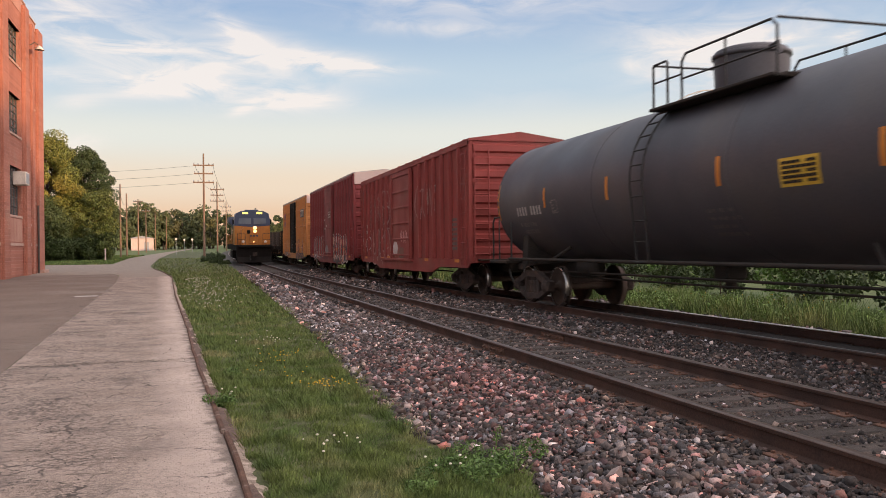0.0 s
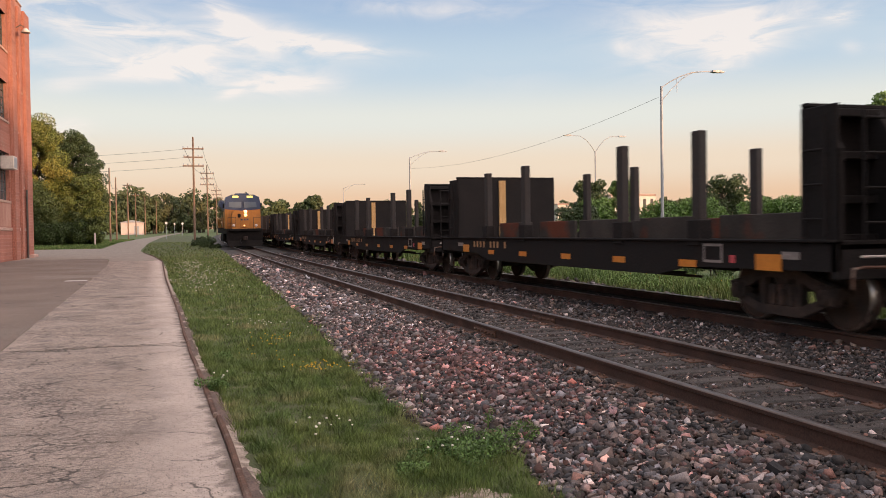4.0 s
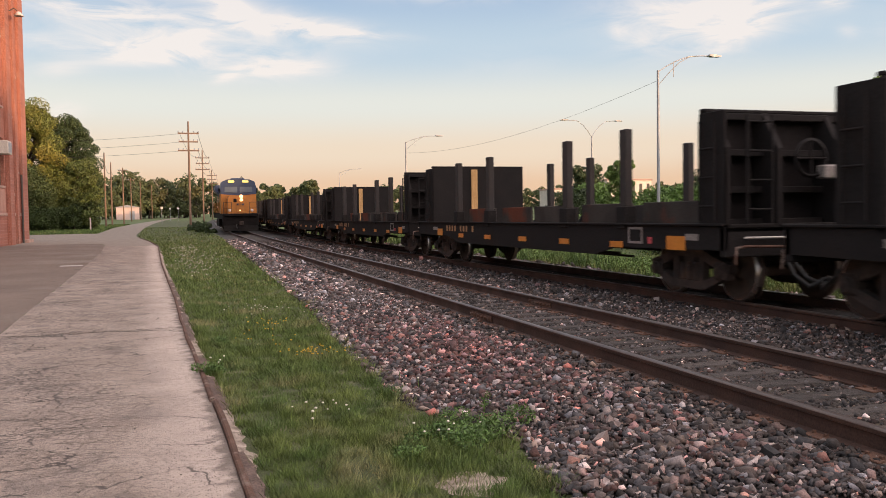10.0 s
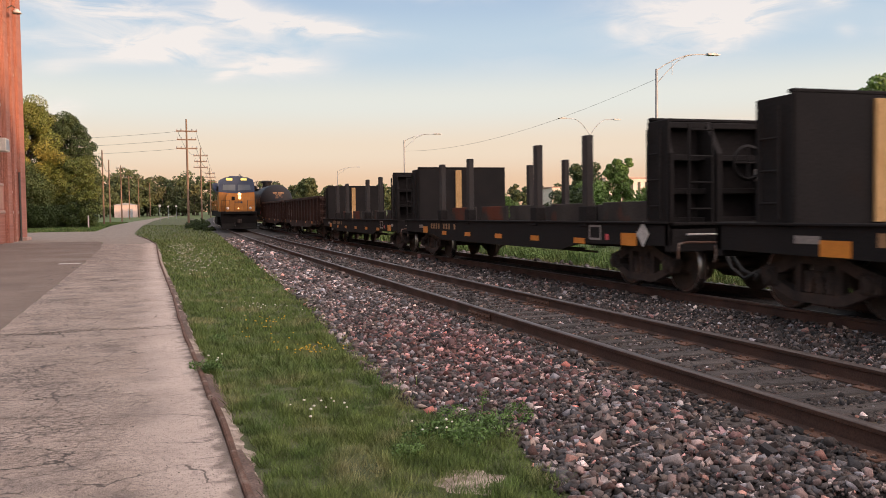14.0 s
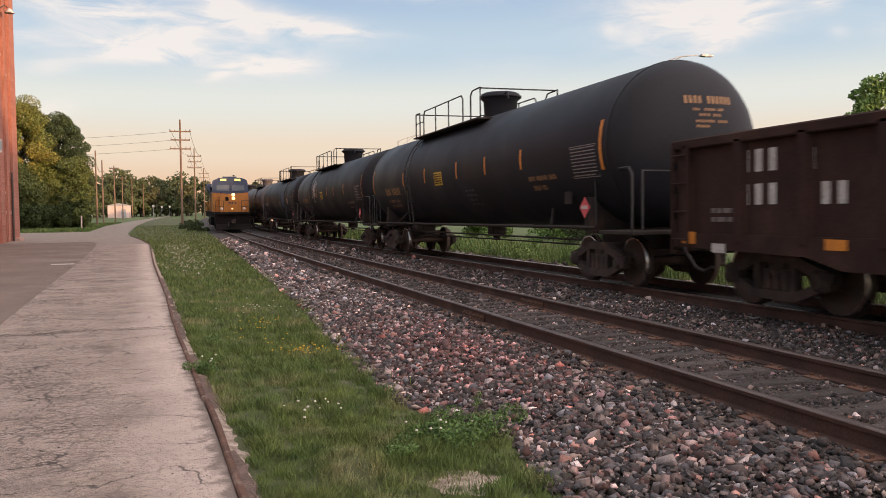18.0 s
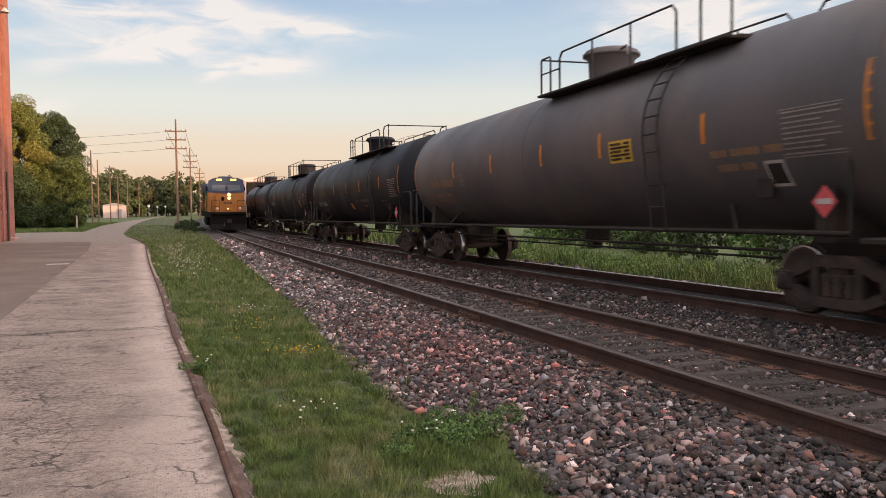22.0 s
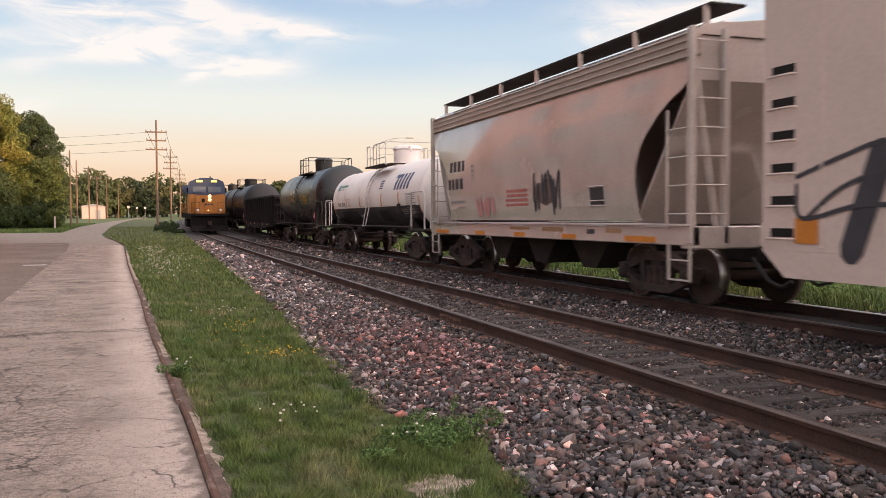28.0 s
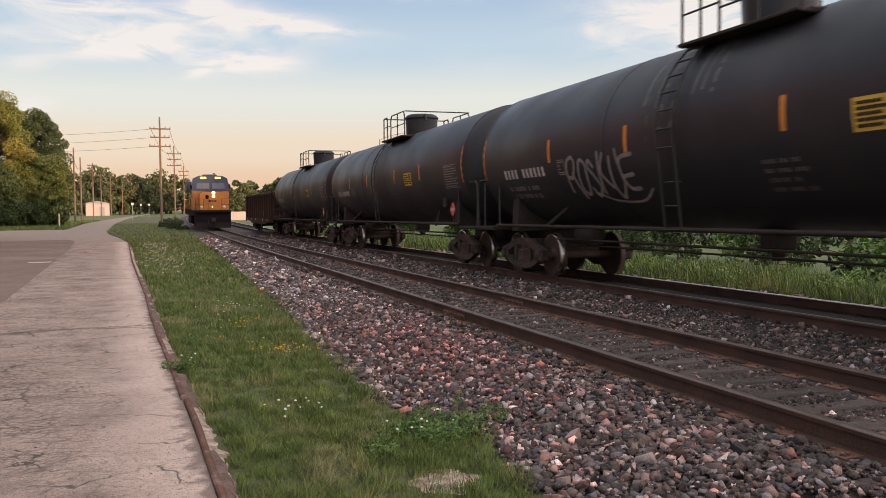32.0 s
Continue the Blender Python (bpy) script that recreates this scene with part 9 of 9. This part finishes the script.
        m.add(vs, [(i * q + c, i * q + c + 1, (i + 1) * q + c + 1, (i + 1) * q + c) for i in range(n) for c in range(q - 1)])
        m.add(vs[:q], [tuple(range(q))]); m.add(vs[-q:], [tuple(range(q))[::-1]])
        part("edging_rail", m, M_RUST, k)
    vs, n = [], 900
    for i in range(n + 1):
        yy = 2.0 + 44 * i / n
        x = along(CURB, yy) + 0.012
        w = 0.135 + 0.13 * noise.noise((yy * 1.3, 3.0, 0.0)) + 0.07 * noise.noise((yy * 5, 3.0, 1.0))
        vs += [(x, yy, lift(yy) + 0.004), (x + max(0.06, w) * 1.25, yy, lift(yy) - 0.022)]
    part("sandy_edge", Mesh().add(vs, [(2 * i, 2 * i + 1, 2 * i + 3, 2 * i + 2) for i in range(n)]), M_SAND, k, "sandy soil beside the edging rail")
    y, rnd = 2.0, random.Random(8)
    while y < 24:
        l = rnd.uniform(0.7, 1.9)
        x = along(CURB, y + l / 2) + 0.05
        w = rnd.uniform(0.07, 0.12)
        sl = (along(CURB, y + l) - along(CURB, y)) / l
        vs = []
        for i in range(9):
            yy, ww = y + l * i / 8, w * rnd.uniform(0.55, 1.15) * (0.6 if i in (0, 8) else 1.0)
            xx = along(CURB, yy) + 0.045
            vs += [(xx - 0.03, yy, 0.002), (xx + ww * 0.7, yy, rnd.uniform(0.004, 0.010)), (xx + ww * 0.7 + 0.015, yy, -0.05)]
        part("kerb_block", Mesh().add(vs, [(i * 3 + c, i * 3 + c + 1, (i + 1) * 3 + c + 1, (i + 1) * 3 + c) for i in range(8) for c in range(2)]), M_KERBC, k)
        y += l + rnd.choice((0.15, 0.3, 0.6, 1.4))


build_path()


# ---- grass, weeds and flowers ----
def blades(rng, x, y, h, w, lean=0.45):
    """Tapered, leaning blades standing at x, y."""
    n = len(x)
    z = np.array([ground_z(a, b) - 0.03 for a, b in zip(x, y)])
    a = rng.random(n) * 2 * math.pi
    d = np.stack([np.cos(a), np.sin(a), np.zeros(n)], 1)
    s = np.stack([-np.sin(a + 0.6), np.cos(a + 0.6), np.zeros(n)], 1)
    p = np.stack([x, y, z], 1)
    top = p + d * (h * lean * rng.random(n))[:, None] + np.stack([np.zeros(n), np.zeros(n), h], 1)
    return np.stack([p - s * w[:, None], p + s * w[:, None], top + s * (w * 0.25)[:, None], top - s * (w * 0.25)[:, None]], axis=1)


M_CLUMP = surf("weed_leaves", (0.062, 0.118, 0.024), (0.10, 0.165, 0.038), 0.7, scale=9, fine=30, bump=0, grain=0.2, island=0.5)


def build_grass():
    rng = np.random.default_rng(3)
    out = []
    for y0, y1, dens, hh, ww in ((-6, 3.2, 2400, 0.058, 0.004), (3.2, 7, 9000, 0.056, 0.0026), (7, 12, 5000, 0.056, 0.0034), (12, 20, 2100, 0.058, 0.0055), (20, 34, 620, 0.07, 0.012), (34, 60, 260, 0.08, 0.02), (60, 120, 130, 0.08, 0.03)):
        area = (y1 - y0) * (3.0 if y1 > 30 else 2.3)
        n = int(area * dens)
        y = y0 + (y1 - y0) * rng.random(n)
        lo = np.array([along(CURB, v) for v in y]) + 0.10
        hi = np.array([along(GRASS_R, v) for v in y])
        x = lo + (hi + 0.12 - lo) * rng.random(n)
        f = np.array([noise.noise((a * 1.6, b * 1.6, 0.0)) for a, b in zip(x, y)])
        g = np.array([noise.noise((a * 6, b * 6, 4.0)) for a, b in zip(x, y)])
        edge = np.minimum(x - lo, hi - x)
        bare = np.array([noise.noise((a * 2.3, b * 1.5, 11.0)) for a, b in zip(x, y)])
        keep = (edge + 0.16 * g + 0.10 * f > 0.02) & (g > -0.46) & ((bare < 0.36) | (rng.random(n) < 0.35))
        keep &= ((x - 1.66) / 0.24) ** 2 + ((y - 4.76) / 0.19) ** 2 > (0.7 + 1.6 * g) * (rng.random(n) < 0.85)
        keep &= ((x - 1.63) / 0.13) ** 2 + ((y - 6.32) / 0.2) ** 2 > (0.6 + 1.6 * g) * (rng.random(n) < 0.6)
        keep &= rng.random(n) < np.clip((2.6 - 0.02 * y - 0 * x) / 2.6, 0.3, 1)
        x, y, f, g = x[keep], y[keep], f[keep], g[keep]
        h = hh * (0.55 + 0.9 * rng.random(len(x))) * (1 + 0.6 * f + 1.1 * g)
        out.append(blades(rng, x, y, np.maximum(h, 0.02), ww * (0.7 + 0.6 * rng.random(len(x))), 1.3))
    tagged(part("grass", quads("grass", np.concatenate(out), M_GRASS)), "short green grass growing along the verge", "grass", kind="stuff")
    # tall weeds behind the main line
    out = []
    for y0, y1, x0, x1, dens, hh, ww in ((-6, 4, 10.9, 15.5, 150, 0.42, 0.012), (4, 16, 10.9, 15.5, 560, 0.42, 0.008), (16, 34, 10.9, 16.5, 260, 0.48, 0.013), (34, 80, 11.0, 18, 60, 0.6, 0.03)):
        n = int((y1 - y0) * (x1 - x0) * dens)
        y, u = y0 + (y1 - y0) * rng.random(n), rng.random(n)
        x = x0 + (x1 - x0) * u
        f = np.array([noise.noise((a * 0.7, b * 0.7, 2.0)) for a, b in zip(x, y)])
        keep = rng.random(n) < 0.65 + 0.9 * f
        x, y, f = x[keep], y[keep], f[keep]
        h = hh * (0.4 + 0.8 * rng.random(len(x))) * (1 + 0.6 * f) * np.clip((x - 10.6) / 1.2, 0.25, 1)
        out.append(blades(rng, x, y, np.maximum(h, 0.05), ww * (0.7 + 0.6 * rng.random(len(x))), 0.9))
    tagged(part("tall_weeds", quads("tall_weeds", np.concatenate(out), M_WEED)), "tall bright green weeds behind the main line", "weeds", kind="stuff")
    # leafy clumps among them
    cs, rs = [], []
    for _ in range(420):
        y = 4 + 40 * rng.random() ** 1.3
        x = 11.6 + 5.5 * rng.random()
        cs.append((x, y, ground_z(x, y) + 0.05 + 0.3 * rng.random())); rs.append(0.14 + 0.3 * rng.random())
    tagged(part("leafy_weeds", quads("leafy_weeds", leaf_quads(np.array(cs), rs, 110, 0.035, rng, 0.8), M_LEAF_FRESH)), "leafy low weeds among the tall grass", "weeds", kind="stuff")
    # lawn before the maples
    n = 34000
    x, y = -34 + 31 * rng.random(n), 90.5 + 60 * rng.random(n)
    keep = x < np.array([along(PATH_L, v) for v in y]) - 0.2
    x, y = x[keep], y[keep]
    tagged(part("lawn", quads("lawn", blades(rng, x, y, 0.10 + 0.10 * rng.random(len(x)), 0.05 + 0.03 * rng.random(len(x))), M_WEED)), "mown lawn before the maples", "grass", kind="stuff")
    tagged(part("bare_patch", strip(lambda y: 1.62 - 0.20 * math.sin((y - 4.5) * 6.0) + 0.03 * math.sin(y * 31), lambda y: 1.70 + 0.17 * math.sin((y - 4.5) * 6.0) + 0.03 * math.sin(y * 37), 4.5, 5.02, 0.03, -0.004, 4), M_SAND), "bare sandy patch in the grass", "soil", kind="structure")
    # leafy weed clumps
    for i, (x, y, r, hgt, num) in enumerate(((2.0, 5.72, 0.30, 0.13, 3600), (1.66, 5.75, 0.16, 0.10, 900), (0.32, 9.1, 0.16, 0.12, 1300), (2.28, 6.3, 0.06, 0.20, 90), (1.38, 5.35, 0.12, 0.09, 700), (0.42, 11.2, 0.13, 0.10, 500))):
        c = np.array([[x + rng.normal() * r * 0.5, y + rng.normal() * r * 0.5, ground_z(x, y) + hgt * (0.2 + 0.7 * rng.random())] for _ in range(9)])
        q = leaf_quads(c, [r * 0.42] * 9, num // 9, 0.0115, rng, 0.7)
        t = thing("weed_clump", "leafy green weed clump in the grass verge", "weed", group="weed clumps")
        tagged(part("leaves", quads("leaves", q, M_CLUMP), None, t), kind="stuff")
        part("stem", Mesh().tube([(x, y, ground_z(x, y) - 0.03), (x, y, ground_z(x, y) + hgt * 0.7)], 0.006, 5), M_LEAF_FRESH, t)


M_CLOVER = surf("white_clover_bloom", (0.72, 0.66, 0.58), (0.62, 0.56, 0.46), 0.9, scale=40, fine=200, bump=0.3, grain=0.15)
M_BUTTER = surf("yellow_bloom", (0.70, 0.42, 0.02), (0.62, 0.36, 0.02), 0.8, scale=40, fine=200, bump=0, grain=0.1)


def blooms(name, label, mat, spots, size, seed):
    rnd = random.Random(seed)
    m, stems = Mesh(), Mesh()
    for x, y, sx, sy, n, hgt in spots:
        for _ in range(n):
            px, py = x + rnd.gauss(0, sx), y + rnd.gauss(0, sy)
            z = ground_z(px, py) + hgt * rnd.uniform(0.7, 1.2)
            s = size * rnd.uniform(0.7, 1.25) * (1 + max(0, y - 12) * 0.028)
            m.lathe([(0.0, -s * 0.6), (s * 0.8, -s * 0.3), (s, s * 0.1), (s * 0.6, s * 0.6), (0.0, s * 0.7)], 2, (px, py, z), 6)
            stems.tube([(px + rnd.uniform(-0.02, 0.02), py, ground_z(px, py) - 0.02), (px, py, z)], 0.0016 + 0.0002 * y, 4)
    t = thing(name, label, "flowers", kind="stuff")
    tagged(part("blooms", m, mat, t), kind="stuff")
    tagged(part("stems", stems, M_GRASS, t), kind="stuff")


build_grass()
blooms("white_clover", "white clover heads scattered in the verge", M_CLOVER, ((0.98, 6.6, 0.13, 0.13, 13, 0.12), (1.75, 5.65, 0.2, 0.08, 7, 0.15), (0.45, 30, 0.40, 3.2, 120, 0.12), (0.2, 42, 0.45, 5, 130, 0.13), (0.9, 36, 0.4, 6, 60, 0.12), (1.25, 14.5, 0.3, 0.8, 24, 0.1), (0.35, 9.2, 0.08, 0.1, 6, 0.13), (2.0, 7.8, 0.05, 0.2, 3, 0.1)), 0.011, 1)
blooms("yellow_trefoil", "small yellow wildflowers in the verge", M_BUTTER, ((1.42, 9.8, 0.16, 0.16, 46, 0.085), (1.25, 12.6, 0.14, 0.35, 26, 0.085), (1.0, 11.0, 0.3, 0.6, 12, 0.08), (13.0, 14, 1.0, 5, 60, 0.6)), 0.010, 2)


# ---- low bushes behind the weeds ----
def build_hedge():
    rnd = random.Random(6)
    for i in range(13):
        y = 7 + i * 3.6 + rnd.uniform(-1, 1)
        x = 18.5 + 0.12 * y + rnd.uniform(-1, 1.2)
        tree("hedge_bush", "low dark green bush behind tall weeds", x, y, rnd.uniform(1.5, 2.3), rnd.uniform(1.4, 2.0), M_LEAF_DARK if i % 3 else M_LEAF_FRESH, 300 + i, bare=0.0, clumps=16, per=150, leaf=0.09, group="bushes behind the main line")


build_hedge()


# ---- ballast and ties ----
def stone_shapes(rng, k):
    """Angular broken stones: boxes with corners knocked about."""
    v = np.array([(x, y, z) for x in (-1, 1) for y in (-1, 1) for z in (-1, 1)], float) * 0.74
    f = np.array([(0, 1, 3), (0, 3, 2), (4, 6, 7), (4, 7, 5), (0, 4, 5), (0, 5, 1), (2, 3, 7), (2, 7, 6), (0, 2, 6), (0, 6, 4), (1, 5, 7), (1, 7, 3)])
    return [(v + rng.uniform(-0.42, 0.42, (8, 3))) * rng.uniform(0.6, 1.25, 3) for _ in range(k)], f


def turns(rng, n):
    q = rng.normal(size=(n, 4))
    q /= np.linalg.norm(q, axis=1)[:, None]
    w, x, y, z = q.T
    return np.stack([np.stack([1 - 2 * (y * y + z * z), 2 * (x * y - z * w), 2 * (x * z + y * w)], 1), np.stack([2 * (x * y + z * w), 1 - 2 * (x * x + z * z), 2 * (y * z - x * w)], 1),
                     np.stack([2 * (x * z - y * w), 2 * (y * z + x * w), 1 - 2 * (x * x + y * y)], 1)], 1)


def tie_rows(cx, y1, rnd):
    rows, y = [], -7.0
    while y < y1:
        rows.append((y, cx + rnd.uniform(-0.05, 0.05), rnd.uniform(-1.2, 1.2)))
        y += 0.53 + rnd.uniform(-0.02, 0.02)
    return rows


TIE_ROWS = {"siding_track": tie_rows(NEAR_TRACK, 58, random.Random(2)), "main_track": tie_rows(FAR_TRACK, 40, random.Random(3))}
M_DIRT = surf("brown_track_dirt", (0.060, 0.043, 0.035), (0.036, 0.028, 0.024), 1.0, scale=3, fine=45, bump=0.9, grain=0.45, third=(0.085, 0.066, 0.040), third_scale=1.6, third_at=(0.55, 0.7))


def build_ballast():
    rng = np.random.default_rng(11)
    shapes, tri = stone_shapes(rng, 12)
    X, Y, S = [], [], []
    left = lambda y: along(GRASS_R, y) - 0.05
    zones = ((left, 4.10, -7, 3.6, 420, 0.021), (4.28, 5.62, -7, 4.5, 260, 0.016), (5.80, 8.10, -7, 5.0, 300, 0.024), (8.26, 9.60, -7, 6, 6, 0.03), (9.76, 11.6, -7, 7, 150, 0.036),
             (left, 4.10, 3.6, 9, 1150, 0.0235), (left, 4.10, 9, 16, 800, 0.025), (left, 4.10, 16, 28, 330, 0.032), (left, 4.1, 28, 60, 90, 0.052),
             (4.28, 5.62, 4.5, 13, 1500, 0.0165), (4.28, 5.62, 13, 26, 560, 0.024), (4.28, 5.62, 26, 55, 90, 0.04),
             (5.80, 8.10, 5.0, 13, 760, 0.0225), (5.80, 8.10, 13, 26, 360, 0.03), (5.80, 8.10, 26, 60, 90, 0.052),
             (8.26, 9.60, 6, 30, 6, 0.03), (9.76, 11.6, 7, 20, 170, 0.036), (9.76, 11.8, 20, 50, 50, 0.06))
    for a, b, y0, y1, dens, s in zones:
        w = (b - 2.0) if callable(a) else b - a
        n = int((y1 - y0) * w * dens)
        y = y0 + (y1 - y0) * rng.random(n)
        lo = np.array([a(v) for v in y]) if callable(a) else np.full(n, a)
        x = lo + (b - lo) * rng.random(n)
        if callable(a):
            g = np.array([noise.noise((p * 3, q * 3, 8.0)) for p, q in zip(x, y)])
            keep = (x - lo > 0.10 * g - 0.02)
            x, y = x[keep], y[keep]
        X.append(x); Y.append(y); S.append(s * np.minimum(np.exp(rng.normal(0, 0.33, len(x))), 2.0))
    x, y, s = np.concatenate(X), np.concatenate(Y), np.concatenate(S)
    # the siding's ties show through: few stones lie on them, and those between are small
    ty = np.array([v for v, _, _ in TIE_ROWS["siding_track"]])
    near = np.abs(y[:, None] - ty[None, :]).min(axis=1)
    over = (x > 3.66) & (x < 6.2)
    inside = (x > 4.2) & (x < 5.7)
    p = np.where(over & (near < 0.14), np.where(inside, 0.42, 0.5), np.where(over & ~inside & (x < 4.3), 0.8, 1.0))
    hold = rng.random(len(x)) < p
    x, y, s, inside = x[hold], y[hold], s[hold], inside[hold]
    n = len(x)
    heap = 0.055 * np.exp(-((x - 3.0) / 0.7) ** 2) * np.array([0.5 + noise.noise((a * 0.8, b * 0.5, 6.0)) for a, b in zip(x, y)])
    z = np.array([ground_z(a, b) for a, b in zip(x, y)]) - 0.012 + s * rng.uniform(0.0, 0.7, n) + np.maximum(heap, 0) - 0.012 * inside
    loose = np.nonzero((x > 2.2) & (x < 3.9) & (y < 5.9) & (y > 4.2))[0]
    loose = loose[:280]
    rest = np.setdiff1d(np.arange(n), loose)
    R = turns(rng, n)
    kind = rng.integers(0, 12, n)
    base = np.stack(shapes)[kind]
    V = np.einsum("nij,nkj->nki", R, base * np.stack([rng.uniform(0.7, 1.35, n), rng.uniform(0.55, 1.1, n), rng.uniform(0.35, 0.9, n)], 1)[:, None, :]) * s[:, None, None] * (1, 1, 0.85) + np.stack([x, y, z], 1)[:, None, :]
    V = V[rest]
    k = len(rest)
    me = bpy.data.meshes.new("ballast_stones")
    me.vertices.add(k * 8)
    me.vertices.foreach_set("co", V.astype(np.float32).ravel())
    idx = (tri[None] + (np.arange(k) * 8)[:, None, None]).astype(np.int32).ravel()
    me.loops.add(len(idx)); me.loops.foreach_set("vertex_index", idx)
    me.polygons.add(k * 12); me.polygons.foreach_set("loop_start", np.arange(0, len(idx), 3, dtype=np.int32))
    pale = rng.random(k) < 0.10 + 0.40 * np.clip((y[rest] - 9) / 10, 0, 1) * (x[rest] < 4.2)
    red = rng.random(k) < 0.06 + 0.72 * np.exp(-((x[rest] - 3.1) / 0.85) ** 2 - ((y[rest] - 9.5) / 2.8) ** 2)
    grimy = (x[rest] > 3.75) & (rng.random(k) < np.where(x[rest] < 5.7, 0.8, 0.6))
    me.materials.append(M_STONE); me.materials.append(M_STONE_RED); me.materials.append(M_STONE_PALE); me.materials.append(M_STONE_GRIMY)
    me.polygons.foreach_set("material_index", np.repeat(np.where(grimy, 3, np.where(red, 1, np.where(pale, 2, 0))).astype(np.int32), 12))
    me.update(calc_edges=True)
    b = thing("ballast", "crushed grey and reddish ballast stones round the tracks", "ballast", kind="structure")
    tagged(part("ballast_stones", me, None, b), kind="stuff")
    datas = []
    for v in shapes:
        datas.append(Mesh().add([tuple(p) for p in v], [tuple(f) for f in tri]).data("stone", M_STONE_ONE))
    for i in loose:
        m3 = Matrix([list(r) for r in R[i]])
        ob = part("stone", datas[kind[i]], None, b)
        ob.matrix_basis = Matrix.Translation((x[i], y[i], z[i])) @ m3.to_4x4() @ Matrix.Diagonal((s[i], s[i], s[i], 1))


# near-black tone for oil and the train's shade on the stones
M_OILSHADE = surf("oily_ballast", (0.018, 0.015, 0.014), (0.028, 0.023, 0.021), 0.95, scale=3, fine=35, bump=1.0, grain=0.5, spec=0.2)


def build_ties():
    tie = Mesh().cbox(-1.30, 1.30, -0.115, 0.115, -0.12, 0.070, 0.012).data("tie", M_TIE)
    pl = Mesh().cbox(-0.18, 0.18, -0.10, 0.10, 0.069, 0.084, 0.004)
    for sx in (-0.11, 0.11):
        pl.cbox(sx - 0.012, sx + 0.012, -0.07, -0.045, 0.08, 0.105, 0.003).cbox(sx - 0.012, sx + 0.012, 0.045, 0.07, 0.08, 0.105, 0.003)
    pl = pl.data("tie_plate", M_RUST)
    # dark sheet between the main rails: oily stones plus the shade under trains in colour
    tagged(part("oily_bed", strip(lambda y: 8.27 + bend(y), lambda y: 9.57 + bend(y), -8, 120, 2, 0.012, 2), M_OILSHADE, TRACKS["main_track"]), "oily ballast between the rails, blackened to paint the train's shade")
    part("dirt_bed", strip(lambda y: 3.80 + bend(y) + 0.05 * math.sin(y * 2.7), lambda y: 5.70 + bend(y), -8, 110, 0.7, -0.012, 4), M_DIRT, TRACKS["siding_track"], "brown dirt between the ties")
    for name, rows in TIE_ROWS.items():
        for y, x, turn in rows:
            t = part("tie", tie, None, TRACKS[name], at=pose(x, y, lift(y) + (0.006 if name == "siding_track" else 0.0), 0, 0, turn))
            if y < 26:
                for s in (-1, 1):
                    part("tie_plate", pl, None, t, at=pose(s * GAUGE / 2, 0, 0))
    for x, y in ((NEAR_TRACK - GAUGE / 2, 11.6), (NEAR_TRACK + GAUGE / 2, 12.9), (NEAR_TRACK - GAUGE / 2, 23.4)):
        m = Mesh()
        for s in (-1, 1):
            m.cbox(x + s * 0.012 - 0.012, x + s * 0.03, y - 0.45, y + 0.45, RAIL_TOP - 0.14, RAIL_TOP - 0.05, 0.004)
            for i in range(6):
                m.lathe([(0.0, s * 0.06), (0.02, s * 0.06), (0.02, s * 0.02)], 0, (x, y - 0.38 + 0.15 * i, RAIL_TOP - 0.095), 6)
        part("splice_bar", m, M_RUST, TRACKS["siding_track"], "bolted rail joint bar")


build_ballast()
build_ties()


def motions():
    for t, u in CARS:
        rows = []
        for i in range(33):
            y = u - 17.1 * i
            rows.append((i, pose(FAR_TRACK + bend(y), y, RAIL_TOP + lift(y), math.degrees(math.atan(slope(y))), 0, -math.degrees(math.atan(max(0.0, y - 85.0) / 1600.0)))))
        walk(t, rows)


motions()
